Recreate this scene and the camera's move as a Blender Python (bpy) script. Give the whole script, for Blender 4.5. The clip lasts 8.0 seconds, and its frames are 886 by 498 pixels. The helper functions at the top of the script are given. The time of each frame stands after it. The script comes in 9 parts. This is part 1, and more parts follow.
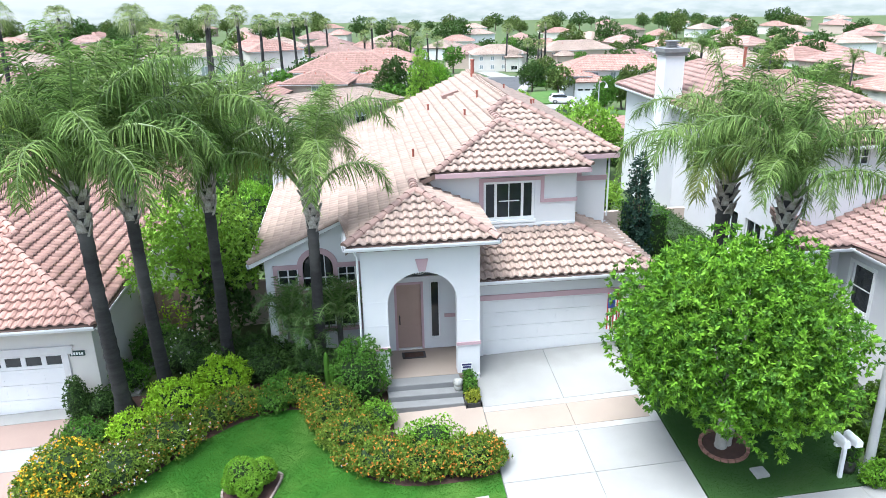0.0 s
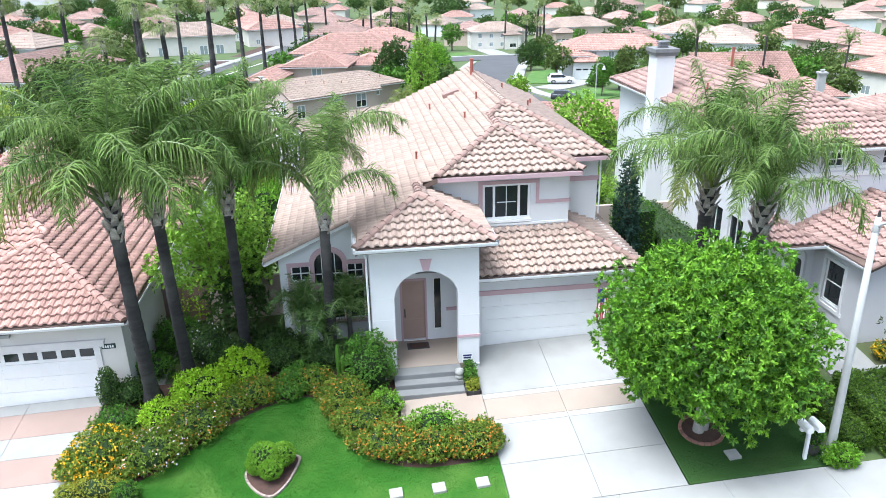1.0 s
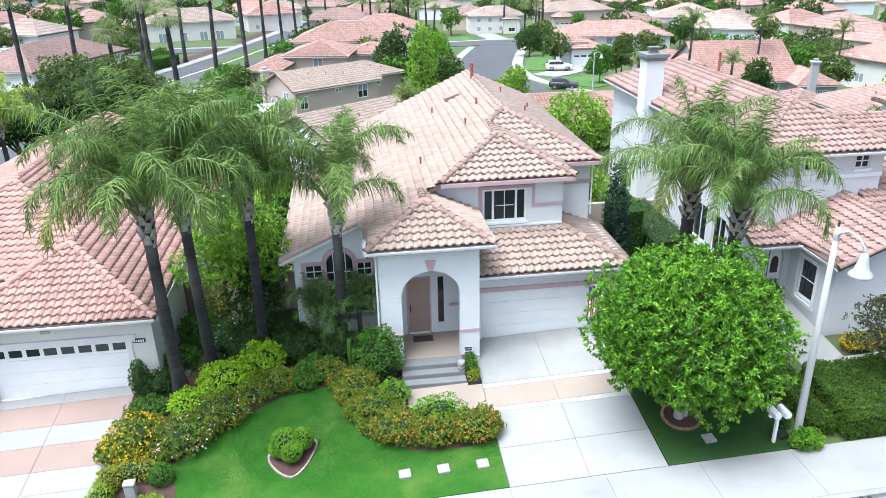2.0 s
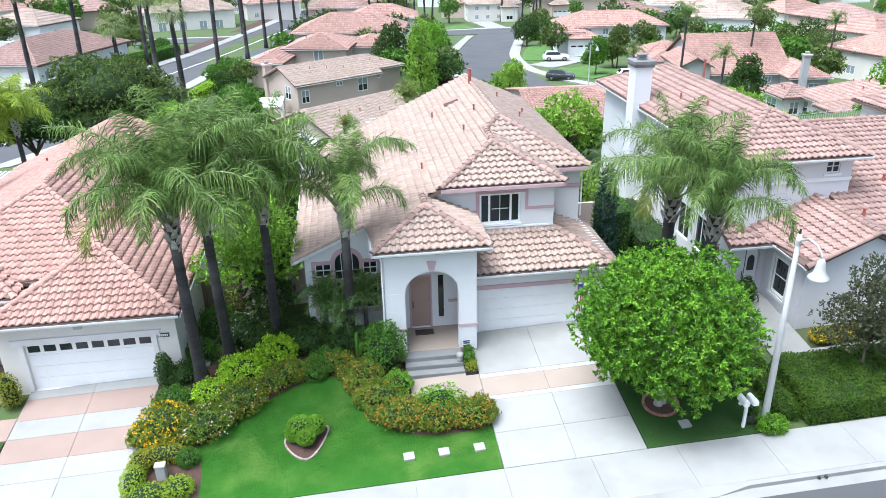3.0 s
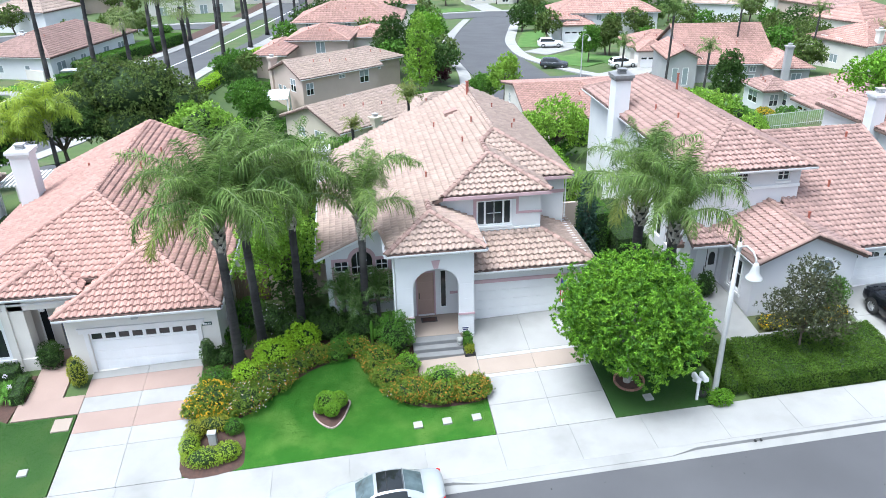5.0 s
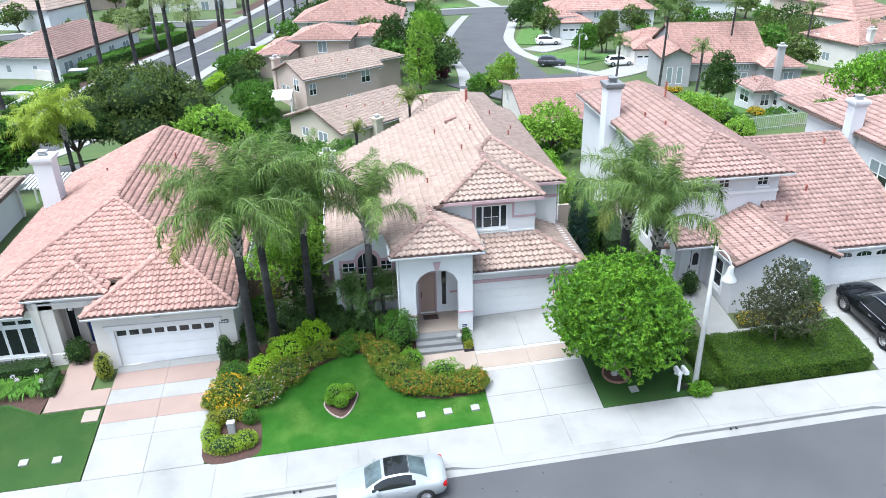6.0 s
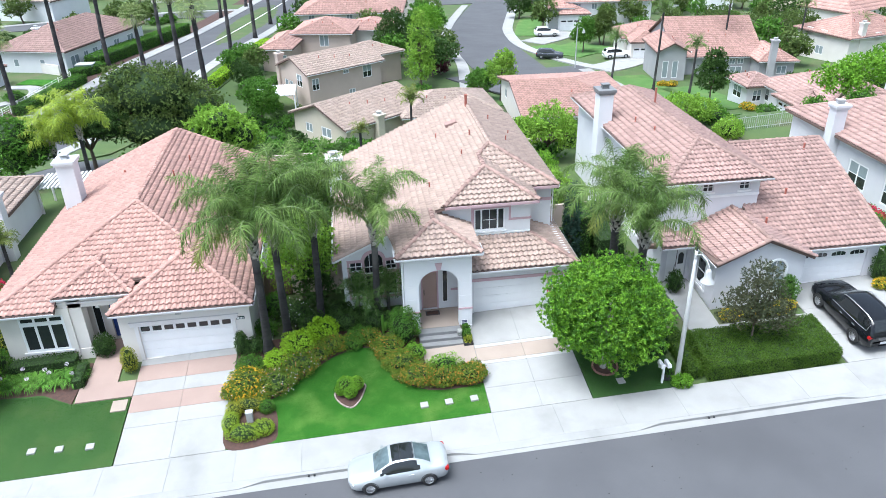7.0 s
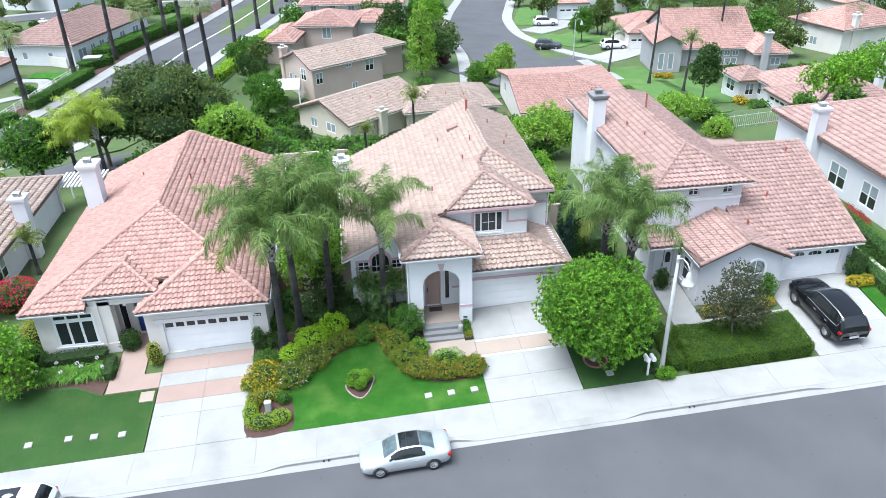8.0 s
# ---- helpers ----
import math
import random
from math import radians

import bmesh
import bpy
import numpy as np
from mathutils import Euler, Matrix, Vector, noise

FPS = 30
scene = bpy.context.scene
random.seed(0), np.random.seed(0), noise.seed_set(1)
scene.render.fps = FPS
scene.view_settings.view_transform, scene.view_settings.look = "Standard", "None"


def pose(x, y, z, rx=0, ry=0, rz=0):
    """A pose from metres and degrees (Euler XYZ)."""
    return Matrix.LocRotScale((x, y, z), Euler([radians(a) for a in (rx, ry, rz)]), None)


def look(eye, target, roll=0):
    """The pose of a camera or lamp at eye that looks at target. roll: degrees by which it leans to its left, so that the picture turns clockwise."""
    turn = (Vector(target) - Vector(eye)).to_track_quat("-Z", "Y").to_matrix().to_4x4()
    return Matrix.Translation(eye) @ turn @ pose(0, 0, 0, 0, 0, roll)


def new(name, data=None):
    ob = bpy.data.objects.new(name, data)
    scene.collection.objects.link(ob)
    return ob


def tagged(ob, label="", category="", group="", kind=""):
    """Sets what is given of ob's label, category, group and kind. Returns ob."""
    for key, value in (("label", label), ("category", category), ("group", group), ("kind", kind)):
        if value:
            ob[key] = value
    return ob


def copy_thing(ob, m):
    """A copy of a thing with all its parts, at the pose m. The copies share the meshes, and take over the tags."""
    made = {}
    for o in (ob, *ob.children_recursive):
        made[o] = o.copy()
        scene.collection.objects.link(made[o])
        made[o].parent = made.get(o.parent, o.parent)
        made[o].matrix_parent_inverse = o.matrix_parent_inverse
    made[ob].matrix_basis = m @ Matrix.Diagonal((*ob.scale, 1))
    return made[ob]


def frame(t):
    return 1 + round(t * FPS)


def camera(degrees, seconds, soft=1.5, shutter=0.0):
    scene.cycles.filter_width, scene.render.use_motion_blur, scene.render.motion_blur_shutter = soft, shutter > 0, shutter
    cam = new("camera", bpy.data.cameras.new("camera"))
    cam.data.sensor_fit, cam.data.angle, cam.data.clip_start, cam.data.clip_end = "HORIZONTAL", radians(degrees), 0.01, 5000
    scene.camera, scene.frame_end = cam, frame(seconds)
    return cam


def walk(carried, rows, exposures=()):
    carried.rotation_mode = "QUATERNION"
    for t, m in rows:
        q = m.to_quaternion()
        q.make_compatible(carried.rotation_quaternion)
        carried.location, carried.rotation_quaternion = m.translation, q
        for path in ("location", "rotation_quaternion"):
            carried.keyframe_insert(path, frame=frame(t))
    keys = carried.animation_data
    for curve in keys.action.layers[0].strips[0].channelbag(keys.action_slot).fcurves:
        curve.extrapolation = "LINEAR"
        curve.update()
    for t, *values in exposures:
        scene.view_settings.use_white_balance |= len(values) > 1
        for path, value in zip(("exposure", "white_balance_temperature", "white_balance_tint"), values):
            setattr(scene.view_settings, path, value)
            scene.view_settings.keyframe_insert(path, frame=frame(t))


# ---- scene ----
cam = camera(62.0, 8.0, soft=0.5)
PATH = [
    (0, (0.165, -0.692, 11.945), (0.386, 1.179, 11.272), -1.1),
    (0.5, (0.051, -1.388, 12.621), (0.27, 0.47, 11.914), -1.2),
    (1, (-0.102, -2.123, 13.373), (0.118, -0.277, 12.637), -1.2),
    (1.5, (-0.282, -2.949, 14.116), (-0.063, -1.112, 13.355), -1.3),
    (3, (-0.728, -5.662, 16.343), (-0.506, -3.851, 15.524), -1.3),
    (3.5, (-0.902, -6.64, 17.13), (-0.676, -4.837, 16.294), -1.3),
    (4, (-1.111, -7.646, 17.909), (-0.884, -5.85, 17.057), -1.3),
    (4.5, (-1.308, -8.66, 18.685), (-1.081, -6.872, 17.818), -1.3),
    (6, (-1.78, -11.689, 20.988), (-1.553, -9.916, 20.092), -1.4),
    (6.5, (-1.955, -12.664, 21.93), (-1.728, -10.899, 21.017), -1.4),
    (7, (-2.126, -13.647, 22.983), (-1.9, -11.892, 22.05), -1.4),
    (7.5, (-2.327, -14.634, 24.141), (-2.102, -12.891, 23.187), -1.4),
    (8, (-2.501, -15.676, 25.395), (-2.279, -13.946, 24.418), -1.5),
]
walk(cam, [(t, look(eye, target, roll)) for t, eye, target, roll in PATH], exposures=[(0.0, 1.76, 5820, 4.5), (1.5, 1.68, 5780, 4.5), (3.0, 1.60, 5760, 4.5), (8.0, 1.55, 5740, 4.5)])

# ---- world, sun, exposure ----
SUN_EL, SUN_AZ = 71.0, 244.0          # degrees; azimuth clockwise from +y: the sun stands over the west side of the street
world = bpy.data.worlds.new("sky")
scene.world = world
world.use_nodes = True
wn = world.node_tree.nodes
sky = wn.new("ShaderNodeTexSky")
sky.sky_type, sky.sun_disc = "NISHITA", False
sky.sun_elevation, sky.sun_rotation = radians(SUN_EL), radians(SUN_AZ)
sky.air_density, sky.dust_density, sky.ozone_density = 1.0, 4.0, 1.0
soft_sky = wn.new("ShaderNodeHueSaturation")
soft_sky.inputs["Saturation"].default_value = 0.6
world.node_tree.links.new(sky.outputs[0], soft_sky.inputs["Color"])
world.node_tree.links.new(soft_sky.outputs[0], wn["Background"].inputs[0])
wn["Background"].inputs[1].default_value = 0.112
sun = new("sun", bpy.data.lights.new("sun", "SUN"))
sun.data.energy, sun.data.angle, sun.data.color = 1.95, radians(42), (1.0, 0.985, 0.965)
az, el = radians(SUN_AZ), radians(SUN_EL)
sun.matrix_basis = look((60 * math.sin(az) * math.cos(el), 60 * math.cos(az) * math.cos(el), 60 * math.sin(el)), (0, 0, 0))


# ---- materials ----
def mat(name, c1, c2=None, rough=0.8, metal=0.0, scale=3.0, fine=40.0, bump=0.25, island=0.0, each=0.0, mix=1.0, stain=None, stain_scale=0.4, spec=0.4, leaf=0.0, stretch=(1, 1, 1)):
    """A procedural surface: two scales of noise between two colours, optional stains, variation by piece, fine relief."""
    m = bpy.data.materials.new(name)
    m.use_nodes = True
    n, k = m.node_tree.nodes, m.node_tree.links
    b = n["Principled BSDF"]
    b.inputs["Roughness"].default_value, b.inputs["Metallic"].default_value = rough, metal
    b.inputs["Specular IOR Level"].default_value = spec * (0.4 if leaf else 1.0)
    c2 = c2 or tuple(v * 0.8 for v in c1)
    geo = n.new("ShaderNodeNewGeometry")
    mp = n.new("ShaderNodeMapping")
    mp.inputs["Scale"].default_value = stretch
    k.new(geo.outputs["Position"], mp.inputs["Vector"])
    big, small = n.new("ShaderNodeTexNoise"), n.new("ShaderNodeTexNoise")
    for t, s, d in ((big, scale, 5), (small, fine, 3)):
        t.inputs["Scale"].default_value, t.inputs["Detail"].default_value = s, d
        k.new(mp.outputs[0], t.inputs["Vector"])
    add = n.new("ShaderNodeMath")
    add.operation = "MULTIPLY_ADD"
    k.new(small.outputs["Fac"], add.inputs[0])
    add.inputs[1].default_value = 0.5
    k.new(big.outputs["Fac"], add.inputs[2])
    ramp = n.new("ShaderNodeMapRange")
    ramp.inputs["From Min"].default_value, ramp.inputs["From Max"].default_value = 0.5, 1.0
    ramp.inputs["To Max"].default_value = mix
    k.new(add.outputs[0], ramp.inputs["Value"])
    col = n.new("ShaderNodeMix")
    col.data_type = "RGBA"
    col.inputs["A"].default_value, col.inputs["B"].default_value = (*c1, 1), (*c2, 1)
    k.new(ramp.outputs[0], col.inputs["Factor"])
    out = col.outputs["Result"]
    if stain:
        st = n.new("ShaderNodeTexNoise")
        st.inputs["Scale"].default_value, st.inputs["Detail"].default_value = stain_scale, 6
        k.new(geo.outputs["Position"], st.inputs["Vector"])
        sr = n.new("ShaderNodeMapRange")
        sr.inputs["From Min"].default_value, sr.inputs["From Max"].default_value, sr.inputs["To Max"].default_value = 0.5, 0.75, 0.7
        k.new(st.outputs["Fac"], sr.inputs["Value"])
        sm = n.new("ShaderNodeMix")
        sm.data_type = "RGBA"
        sm.inputs["B"].default_value = (*stain, 1)
        k.new(sr.outputs[0], sm.inputs["Factor"])
        k.new(out, sm.inputs["A"])
        out = sm.outputs["Result"]
    for amount, kind in ((island, "island"), (each, "each")):
        if amount:
            src = geo.outputs["Random Per Island"] if kind == "island" else n.new("ShaderNodeObjectInfo").outputs["Random"]
            rr = n.new("ShaderNodeMapRange")
            rr.inputs["To Min"].default_value, rr.inputs["To Max"].default_value = 1 - amount, 1 + amount
            k.new(src, rr.inputs["Value"])
            hs = n.new("ShaderNodeHueSaturation")
            k.new(rr.outputs[0], hs.inputs["Value"])
            k.new(out, hs.inputs["Color"])
            out = hs.outputs[0]
    k.new(out, b.inputs["Base Color"])
    if bump:
        bp = n.new("ShaderNodeBump")
        bp.inputs["Strength"].default_value, bp.inputs["Distance"].default_value = bump, 0.02
        k.new(add.outputs[0], bp.inputs["Height"])
        k.new(bp.outputs[0], b.inputs["Normal"])
    if leaf:
        tr = n.new("ShaderNodeBsdfTranslucent")
        k.new(out, tr.inputs["Color"])
        mx = n.new("ShaderNodeMixShader")
        mx.inputs[0].default_value = leaf
        k.new(b.outputs[0], mx.inputs[1])
        k.new(tr.outputs[0], mx.inputs[2])
        k.new(mx.outputs[0], n["Material Output"].inputs["Surface"])
    return m


def glass(name, tint, rough=0.03):
    m = bpy.data.materials.new(name)
    m.use_nodes = True
    b = m.node_tree.nodes["Principled BSDF"]
    b.inputs["Base Color"].default_value, b.inputs["Roughness"].default_value = (*tint, 1), rough
    b.inputs["Transmission Weight"].default_value, b.inputs["IOR"].default_value = 0.75, 1.45
    return m


STUCCO = mat("white stucco", (0.70, 0.70, 0.715), (0.645, 0.645, 0.66), 0.9, scale=0.7, fine=70, bump=0.15)
STUCCO_CREAM = mat("cream stucco", (0.70, 0.66, 0.62), (0.63, 0.59, 0.55), 0.9, scale=0.7, fine=70, bump=0.15)
STUCCO_LILAC = mat("pale grey stucco", (0.65, 0.64, 0.665), (0.595, 0.585, 0.61), 0.9, scale=0.7, fine=70, bump=0.15)
STUCCO_TAN = mat("tan stucco", (0.52, 0.42, 0.365), (0.465, 0.375, 0.325), 0.9, scale=0.7, fine=70, bump=0.15)
STUCCO_SAND = mat("sand stucco", (0.56, 0.50, 0.41), (0.50, 0.445, 0.365), 0.9, scale=0.7, fine=70, bump=0.15)
STUCCO_GREY = mat("grey stucco", (0.40, 0.39, 0.40), (0.35, 0.34, 0.35), 0.9, scale=0.7, fine=70, bump=0.15)
PINK = mat("dusty pink trim paint", (0.52, 0.36, 0.39), (0.47, 0.325, 0.35), 0.75, scale=2, bump=0.1)
TRIM = mat("grey white trim paint", (0.70, 0.68, 0.68), (0.62, 0.60, 0.60), 0.6, scale=2, bump=0.05)
WHITE = mat("white paint", (0.80, 0.80, 0.80), (0.74, 0.74, 0.75), 0.45, scale=1.5, bump=0.03)
GARAGE = mat("white painted garage steel", (0.78, 0.78, 0.79), (0.72, 0.72, 0.73), 0.5, scale=1.2, bump=0.03)
GUTTER = mat("white gutter metal", (0.74, 0.74, 0.76), (0.66, 0.66, 0.68), 0.4, scale=3, bump=0.03)
TILE_TAN = mat("blended tan clay tile", (0.365, 0.275, 0.232), (0.293, 0.218, 0.182), 0.85, scale=2.5, fine=25, bump=0.3, island=0.1, each=0.1)
TILE_PINK = mat("salmon clay tile", (0.375, 0.228, 0.193), (0.312, 0.186, 0.156), 0.85, scale=2.5, fine=25, bump=0.3, island=0.15, each=0.15)
TILE_BROWN = mat("brown clay tile", (0.375, 0.290, 0.245), (0.300, 0.228, 0.192), 0.85, scale=2.5, fine=25, bump=0.3, island=0.12, each=0.12)
TILE_ROSE = mat("rose brown clay tile", (0.334, 0.220, 0.193), (0.276, 0.178, 0.156), 0.85, scale=2.5, fine=25, bump=0.3, island=0.15, each=0.15)
CAP = mat("clay ridge tile", (0.30, 0.20, 0.17), (0.23, 0.15, 0.13), 0.85, scale=2, bump=0.3, island=0.2, each=0.2)
UNDER = mat("roof underlay", (0.16, 0.11, 0.09), (0.12, 0.08, 0.07), 0.95)
DOOR_TAN = mat("tan painted door", (0.40, 0.28, 0.235), (0.36, 0.25, 0.21), 0.5, scale=2, bump=0.05)
DOOR_BLUE = mat("deep blue painted door", (0.03, 0.06, 0.22), (0.025, 0.05, 0.18), 0.4, bump=0.05)
GLASS = glass("window glass", (0.55, 0.6, 0.62))
# opaque pane: the darkness of the unlit room is put into its colour
DARKGLASS = mat("opaque dark window pane", (0.02, 0.023, 0.026), (0.03, 0.033, 0.036), 0.06, bump=0, spec=0.6)
PALEGLASS = mat("pale glass before a blind", (0.30, 0.34, 0.36), (0.24, 0.28, 0.30), 0.08, bump=0, spec=0.6)
BLIND = mat("pale blind", (0.5, 0.52, 0.53), (0.42, 0.44, 0.45), 0.7, bump=0)
CURTAIN = mat("dim room wall", (0.10, 0.095, 0.09), (0.07, 0.065, 0.06), 0.9, bump=0)
CONCRETE = mat("pale concrete", (0.30, 0.296, 0.288), (0.258, 0.254, 0.247), 0.85, scale=0.8, fine=50, bump=0.15, each=0.04, stain=(0.21, 0.206, 0.197), stain_scale=0.6)
CONCRETE_TAN = mat("tan coloured concrete", (0.32, 0.262, 0.22), (0.275, 0.222, 0.186), 0.85, scale=0.8, fine=50, bump=0.15, each=0.05)
CONCRETE_ROSE = mat("rose brown coloured concrete", (0.29, 0.21, 0.18), (0.25, 0.18, 0.155), 0.85, scale=0.8, fine=50, bump=0.15, each=0.06)
BORDER = mat("white border concrete", (0.40, 0.395, 0.385), (0.355, 0.35, 0.34), 0.85, scale=1.2, fine=50, bump=0.12)
STEP = mat("grey step concrete", (0.21, 0.21, 0.21), (0.17, 0.17, 0.172), 0.85, scale=1.5, fine=50, bump=0.15)
KERB = mat("kerb concrete", (0.29, 0.287, 0.28), (0.25, 0.247, 0.24), 0.9, scale=1.2, fine=50, bump=0.2, each=0.03, stain=(0.19, 0.187, 0.18))
ASPHALT = mat("worn asphalt", (0.07, 0.07, 0.076), (0.086, 0.086, 0.092), 0.9, scale=0.35, fine=120, bump=0.3, stain=(0.06, 0.06, 0.065), stain_scale=0.15)
GRASS = mat("lawn soil and thatch", (0.029, 0.106, 0.014), (0.043, 0.134, 0.019), 0.95, scale=0.9, fine=20, bump=0.2, spec=0.05, stain=(0.12, 0.20, 0.045), stain_scale=0.7)
# west and tree lawns: darker copies of the grass, shade put into the colour
GRASS_SHADE = mat("lawn thatch coloured for shade", (0.022, 0.062, 0.011), (0.034, 0.082, 0.016), 0.95, scale=0.9, fine=30, bump=0.3, stain=(0.05, 0.085, 0.02), stain_scale=0.8)
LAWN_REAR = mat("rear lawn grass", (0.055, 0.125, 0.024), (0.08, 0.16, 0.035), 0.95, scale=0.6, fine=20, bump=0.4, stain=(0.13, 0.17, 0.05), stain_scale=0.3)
BLADE_SHADE = mat("grass blades coloured for shade", (0.026, 0.07, 0.013), (0.042, 0.095, 0.019), 0.9, scale=0.8, fine=14, bump=0, island=0.1, leaf=0.4, spec=0.1)
BLADE = mat("grass blades", (0.036, 0.112, 0.014), (0.056, 0.146, 0.02), 0.95, scale=0.7, fine=6, bump=0, leaf=0.5, spec=0.05, stain=(0.145, 0.23, 0.05), stain_scale=0.9, stretch=(0.6, 1.6, 1))
EARTH = mat("planted earth", (0.05, 0.085, 0.028), (0.075, 0.11, 0.032), 0.95, scale=0.5, fine=12, bump=0.8, stain=(0.115, 0.095, 0.06), stain_scale=0.3)
MULCH = mat("dark bark mulch", (0.085, 0.045, 0.035), (0.05, 0.03, 0.025), 0.95, scale=6, fine=50, bump=0.8)
BRICK = mat("edging brick", (0.33, 0.17, 0.13), (0.24, 0.13, 0.10), 0.9, bump=0.3, each=0.2)
STONE = mat("stepping stone", (0.33, 0.33, 0.31), (0.27, 0.27, 0.255), 0.9, bump=0.3)
LEAF = mat("bright green leaves", (0.115, 0.262, 0.02), (0.20, 0.375, 0.036), 0.5, scale=0.5, fine=4, bump=0, island=0.42, leaf=0.3)
LEAF_DARK = mat("dark green leaves", (0.04, 0.085, 0.02), (0.07, 0.125, 0.03), 0.65, scale=0.8, fine=6, bump=0, island=0.4, leaf=0.25)
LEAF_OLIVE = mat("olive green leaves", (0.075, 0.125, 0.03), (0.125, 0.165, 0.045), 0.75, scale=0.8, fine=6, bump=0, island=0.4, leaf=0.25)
LEAF_MID = mat("mid green leaves", (0.065, 0.165, 0.02), (0.11, 0.225, 0.032), 0.6, scale=0.8, fine=6, bump=0, island=0.38, leaf=0.25)
LEAF_SPRING = mat("fresh green leaves", (0.17, 0.32, 0.035), (0.27, 0.43, 0.06), 0.55, scale=0.5, fine=5, bump=0, island=0.4, leaf=0.28)
LEAF_LIME = mat("lime green leaves", (0.28, 0.47, 0.02), (0.38, 0.58, 0.045), 0.55, scale=0.8, fine=6, bump=0, island=0.4, leaf=0.35)
LEAF_BRONZE = mat("bronze green leaves", (0.055, 0.075, 0.035), (0.09, 0.09, 0.05), 0.45, scale=0.8, fine=6, bump=0, island=0.4, leaf=0.2)
EDGING = mat("scalloped edging", (0.36, 0.29, 0.26), (0.24, 0.19, 0.17), 0.9, bump=0.3, each=0.2)
CAR_SCREEN = mat("tinted car windscreen", (0.10, 0.135, 0.14), (0.05, 0.07, 0.075), 0.03, scale=2.2, fine=5, bump=0, spec=0.7)
LEAF_LANTANA = mat("olive lantana leaves", (0.11, 0.185, 0.022), (0.18, 0.255, 0.036), 0.7, scale=2.0, fine=9, bump=0, island=0.4, leaf=0.3)
LEAF_BOX = mat("yellow green box leaves", (0.22, 0.34, 0.025), (0.31, 0.42, 0.04), 0.5, scale=1.5, fine=8, bump=0, island=0.35, leaf=0.22)
LEAF_HEDGE = mat("olive green hedge leaves", (0.052, 0.108, 0.012), (0.092, 0.158, 0.021), 0.5, scale=1.2, fine=8, bump=0, island=0.4, leaf=0.22)
LEAF_YELLOW = mat("yellow green variegated leaves", (0.34, 0.33, 0.04), (0.22, 0.27, 0.03), 0.55, scale=1.5, fine=8, bump=0, island=0.35, leaf=0.3)
LEAF_BLUE = mat("blue green conifer foliage", (0.03, 0.065, 0.048), (0.045, 0.085, 0.06), 0.7, scale=0.8, fine=6, bump=0, island=0.35, leaf=0.15)
LEAF_PURPLE = mat("purple leaves", (0.06, 0.02, 0.03), (0.09, 0.03, 0.04), 0.6, bump=0, island=0.35, leaf=0.2)
PALM_LEAF = mat("palm leaflets", (0.066, 0.130, 0.027), (0.188, 0.265, 0.075), 0.45, scale=0.7, fine=4, bump=0, island=0.6, leaf=0.35)
PALM_DWARF = mat("dark dwarf palm leaflets", (0.06, 0.125, 0.03), (0.12, 0.20, 0.055), 0.4, scale=0.8, fine=4, bump=0, island=0.4, leaf=0.25)
PALM_FAN = mat("fan palm leaves", (0.22, 0.27, 0.10), (0.15, 0.20, 0.065), 0.5, scale=0.8, fine=4, bump=0, island=0.35, leaf=0.3)
PALM_OLD = mat("yellowing palm leaflets", (0.20, 0.22, 0.05), (0.13, 0.18, 0.045), 0.5, scale=0.8, fine=4, bump=0, island=0.3, leaf=0.3)
PALM_GOLD = mat("golden palm leaflets", (0.38, 0.46, 0.06), (0.26, 0.36, 0.05), 0.5, scale=0.8, fine=4, bump=0, island=0.3, leaf=0.35)
STALK = mat("palm leaf stalk", (0.17, 0.23, 0.085), (0.12, 0.17, 0.06), 0.5, bump=0.1)
TRUNK_PALM = mat("grey ringed palm trunk", (0.05, 0.047, 0.047), (0.022, 0.02, 0.022), 0.95, scale=1.2, fine=14, bump=0.6, stain=(0.15, 0.14, 0.135), stain_scale=0.55, stretch=(1, 1, 5))
BOOT = mat("old palm leaf bases", (0.52, 0.48, 0.45), (0.14, 0.11, 0.09), 0.95, scale=5, fine=24, bump=0.6)
BARK = mat("grey brown bark", (0.15, 0.12, 0.095), (0.09, 0.07, 0.055), 0.95, scale=4, fine=30, bump=0.7, stretch=(1, 1, 0.3))
BARK_PALE = mat("pale bark", (0.38, 0.36, 0.33), (0.26, 0.24, 0.22), 0.9, scale=4, fine=30, bump=0.5)
FLOWER_ORANGE = mat("orange flowers", (0.55, 0.20, 0.03), (0.52, 0.27, 0.05), 0.6, bump=0, island=0.3, leaf=0.2)
FLOWER_YELLOW = mat("yellow flowers", (0.80, 0.50, 0.03), (0.75, 0.42, 0.02), 0.6, bump=0, island=0.25, leaf=0.2)
FLOWER_WHITE = mat("white and lilac flowers", (0.75, 0.70, 0.75), (0.62, 0.52, 0.66), 0.6, bump=0, island=0.2, leaf=0.2)
FLOWER_RED = mat("crimson bracts", (0.55, 0.03, 0.08), (0.42, 0.02, 0.07), 0.6, bump=0, island=0.3, leaf=0.25)
METAL = mat("painted pale lamp metal", (0.43, 0.43, 0.43), (0.36, 0.36, 0.36), 0.5, scale=2, bump=0.1)
IRON = mat("dark iron", (0.04, 0.04, 0.042), (0.03, 0.03, 0.03), 0.6, bump=0.1)
PIPE_RED = mat("oxide red pipe", (0.32, 0.10, 0.07), (0.26, 0.08, 0.06), 0.7, bump=0.1)
CHIMCAP = mat("grey metal chimney cap", (0.22, 0.22, 0.225), (0.15, 0.15, 0.155), 0.5, bump=0.1)
FENCE = mat("brown gate wood", (0.22, 0.15, 0.12), (0.17, 0.115, 0.09), 0.8, bump=0.2, stretch=(6, 6, 1))
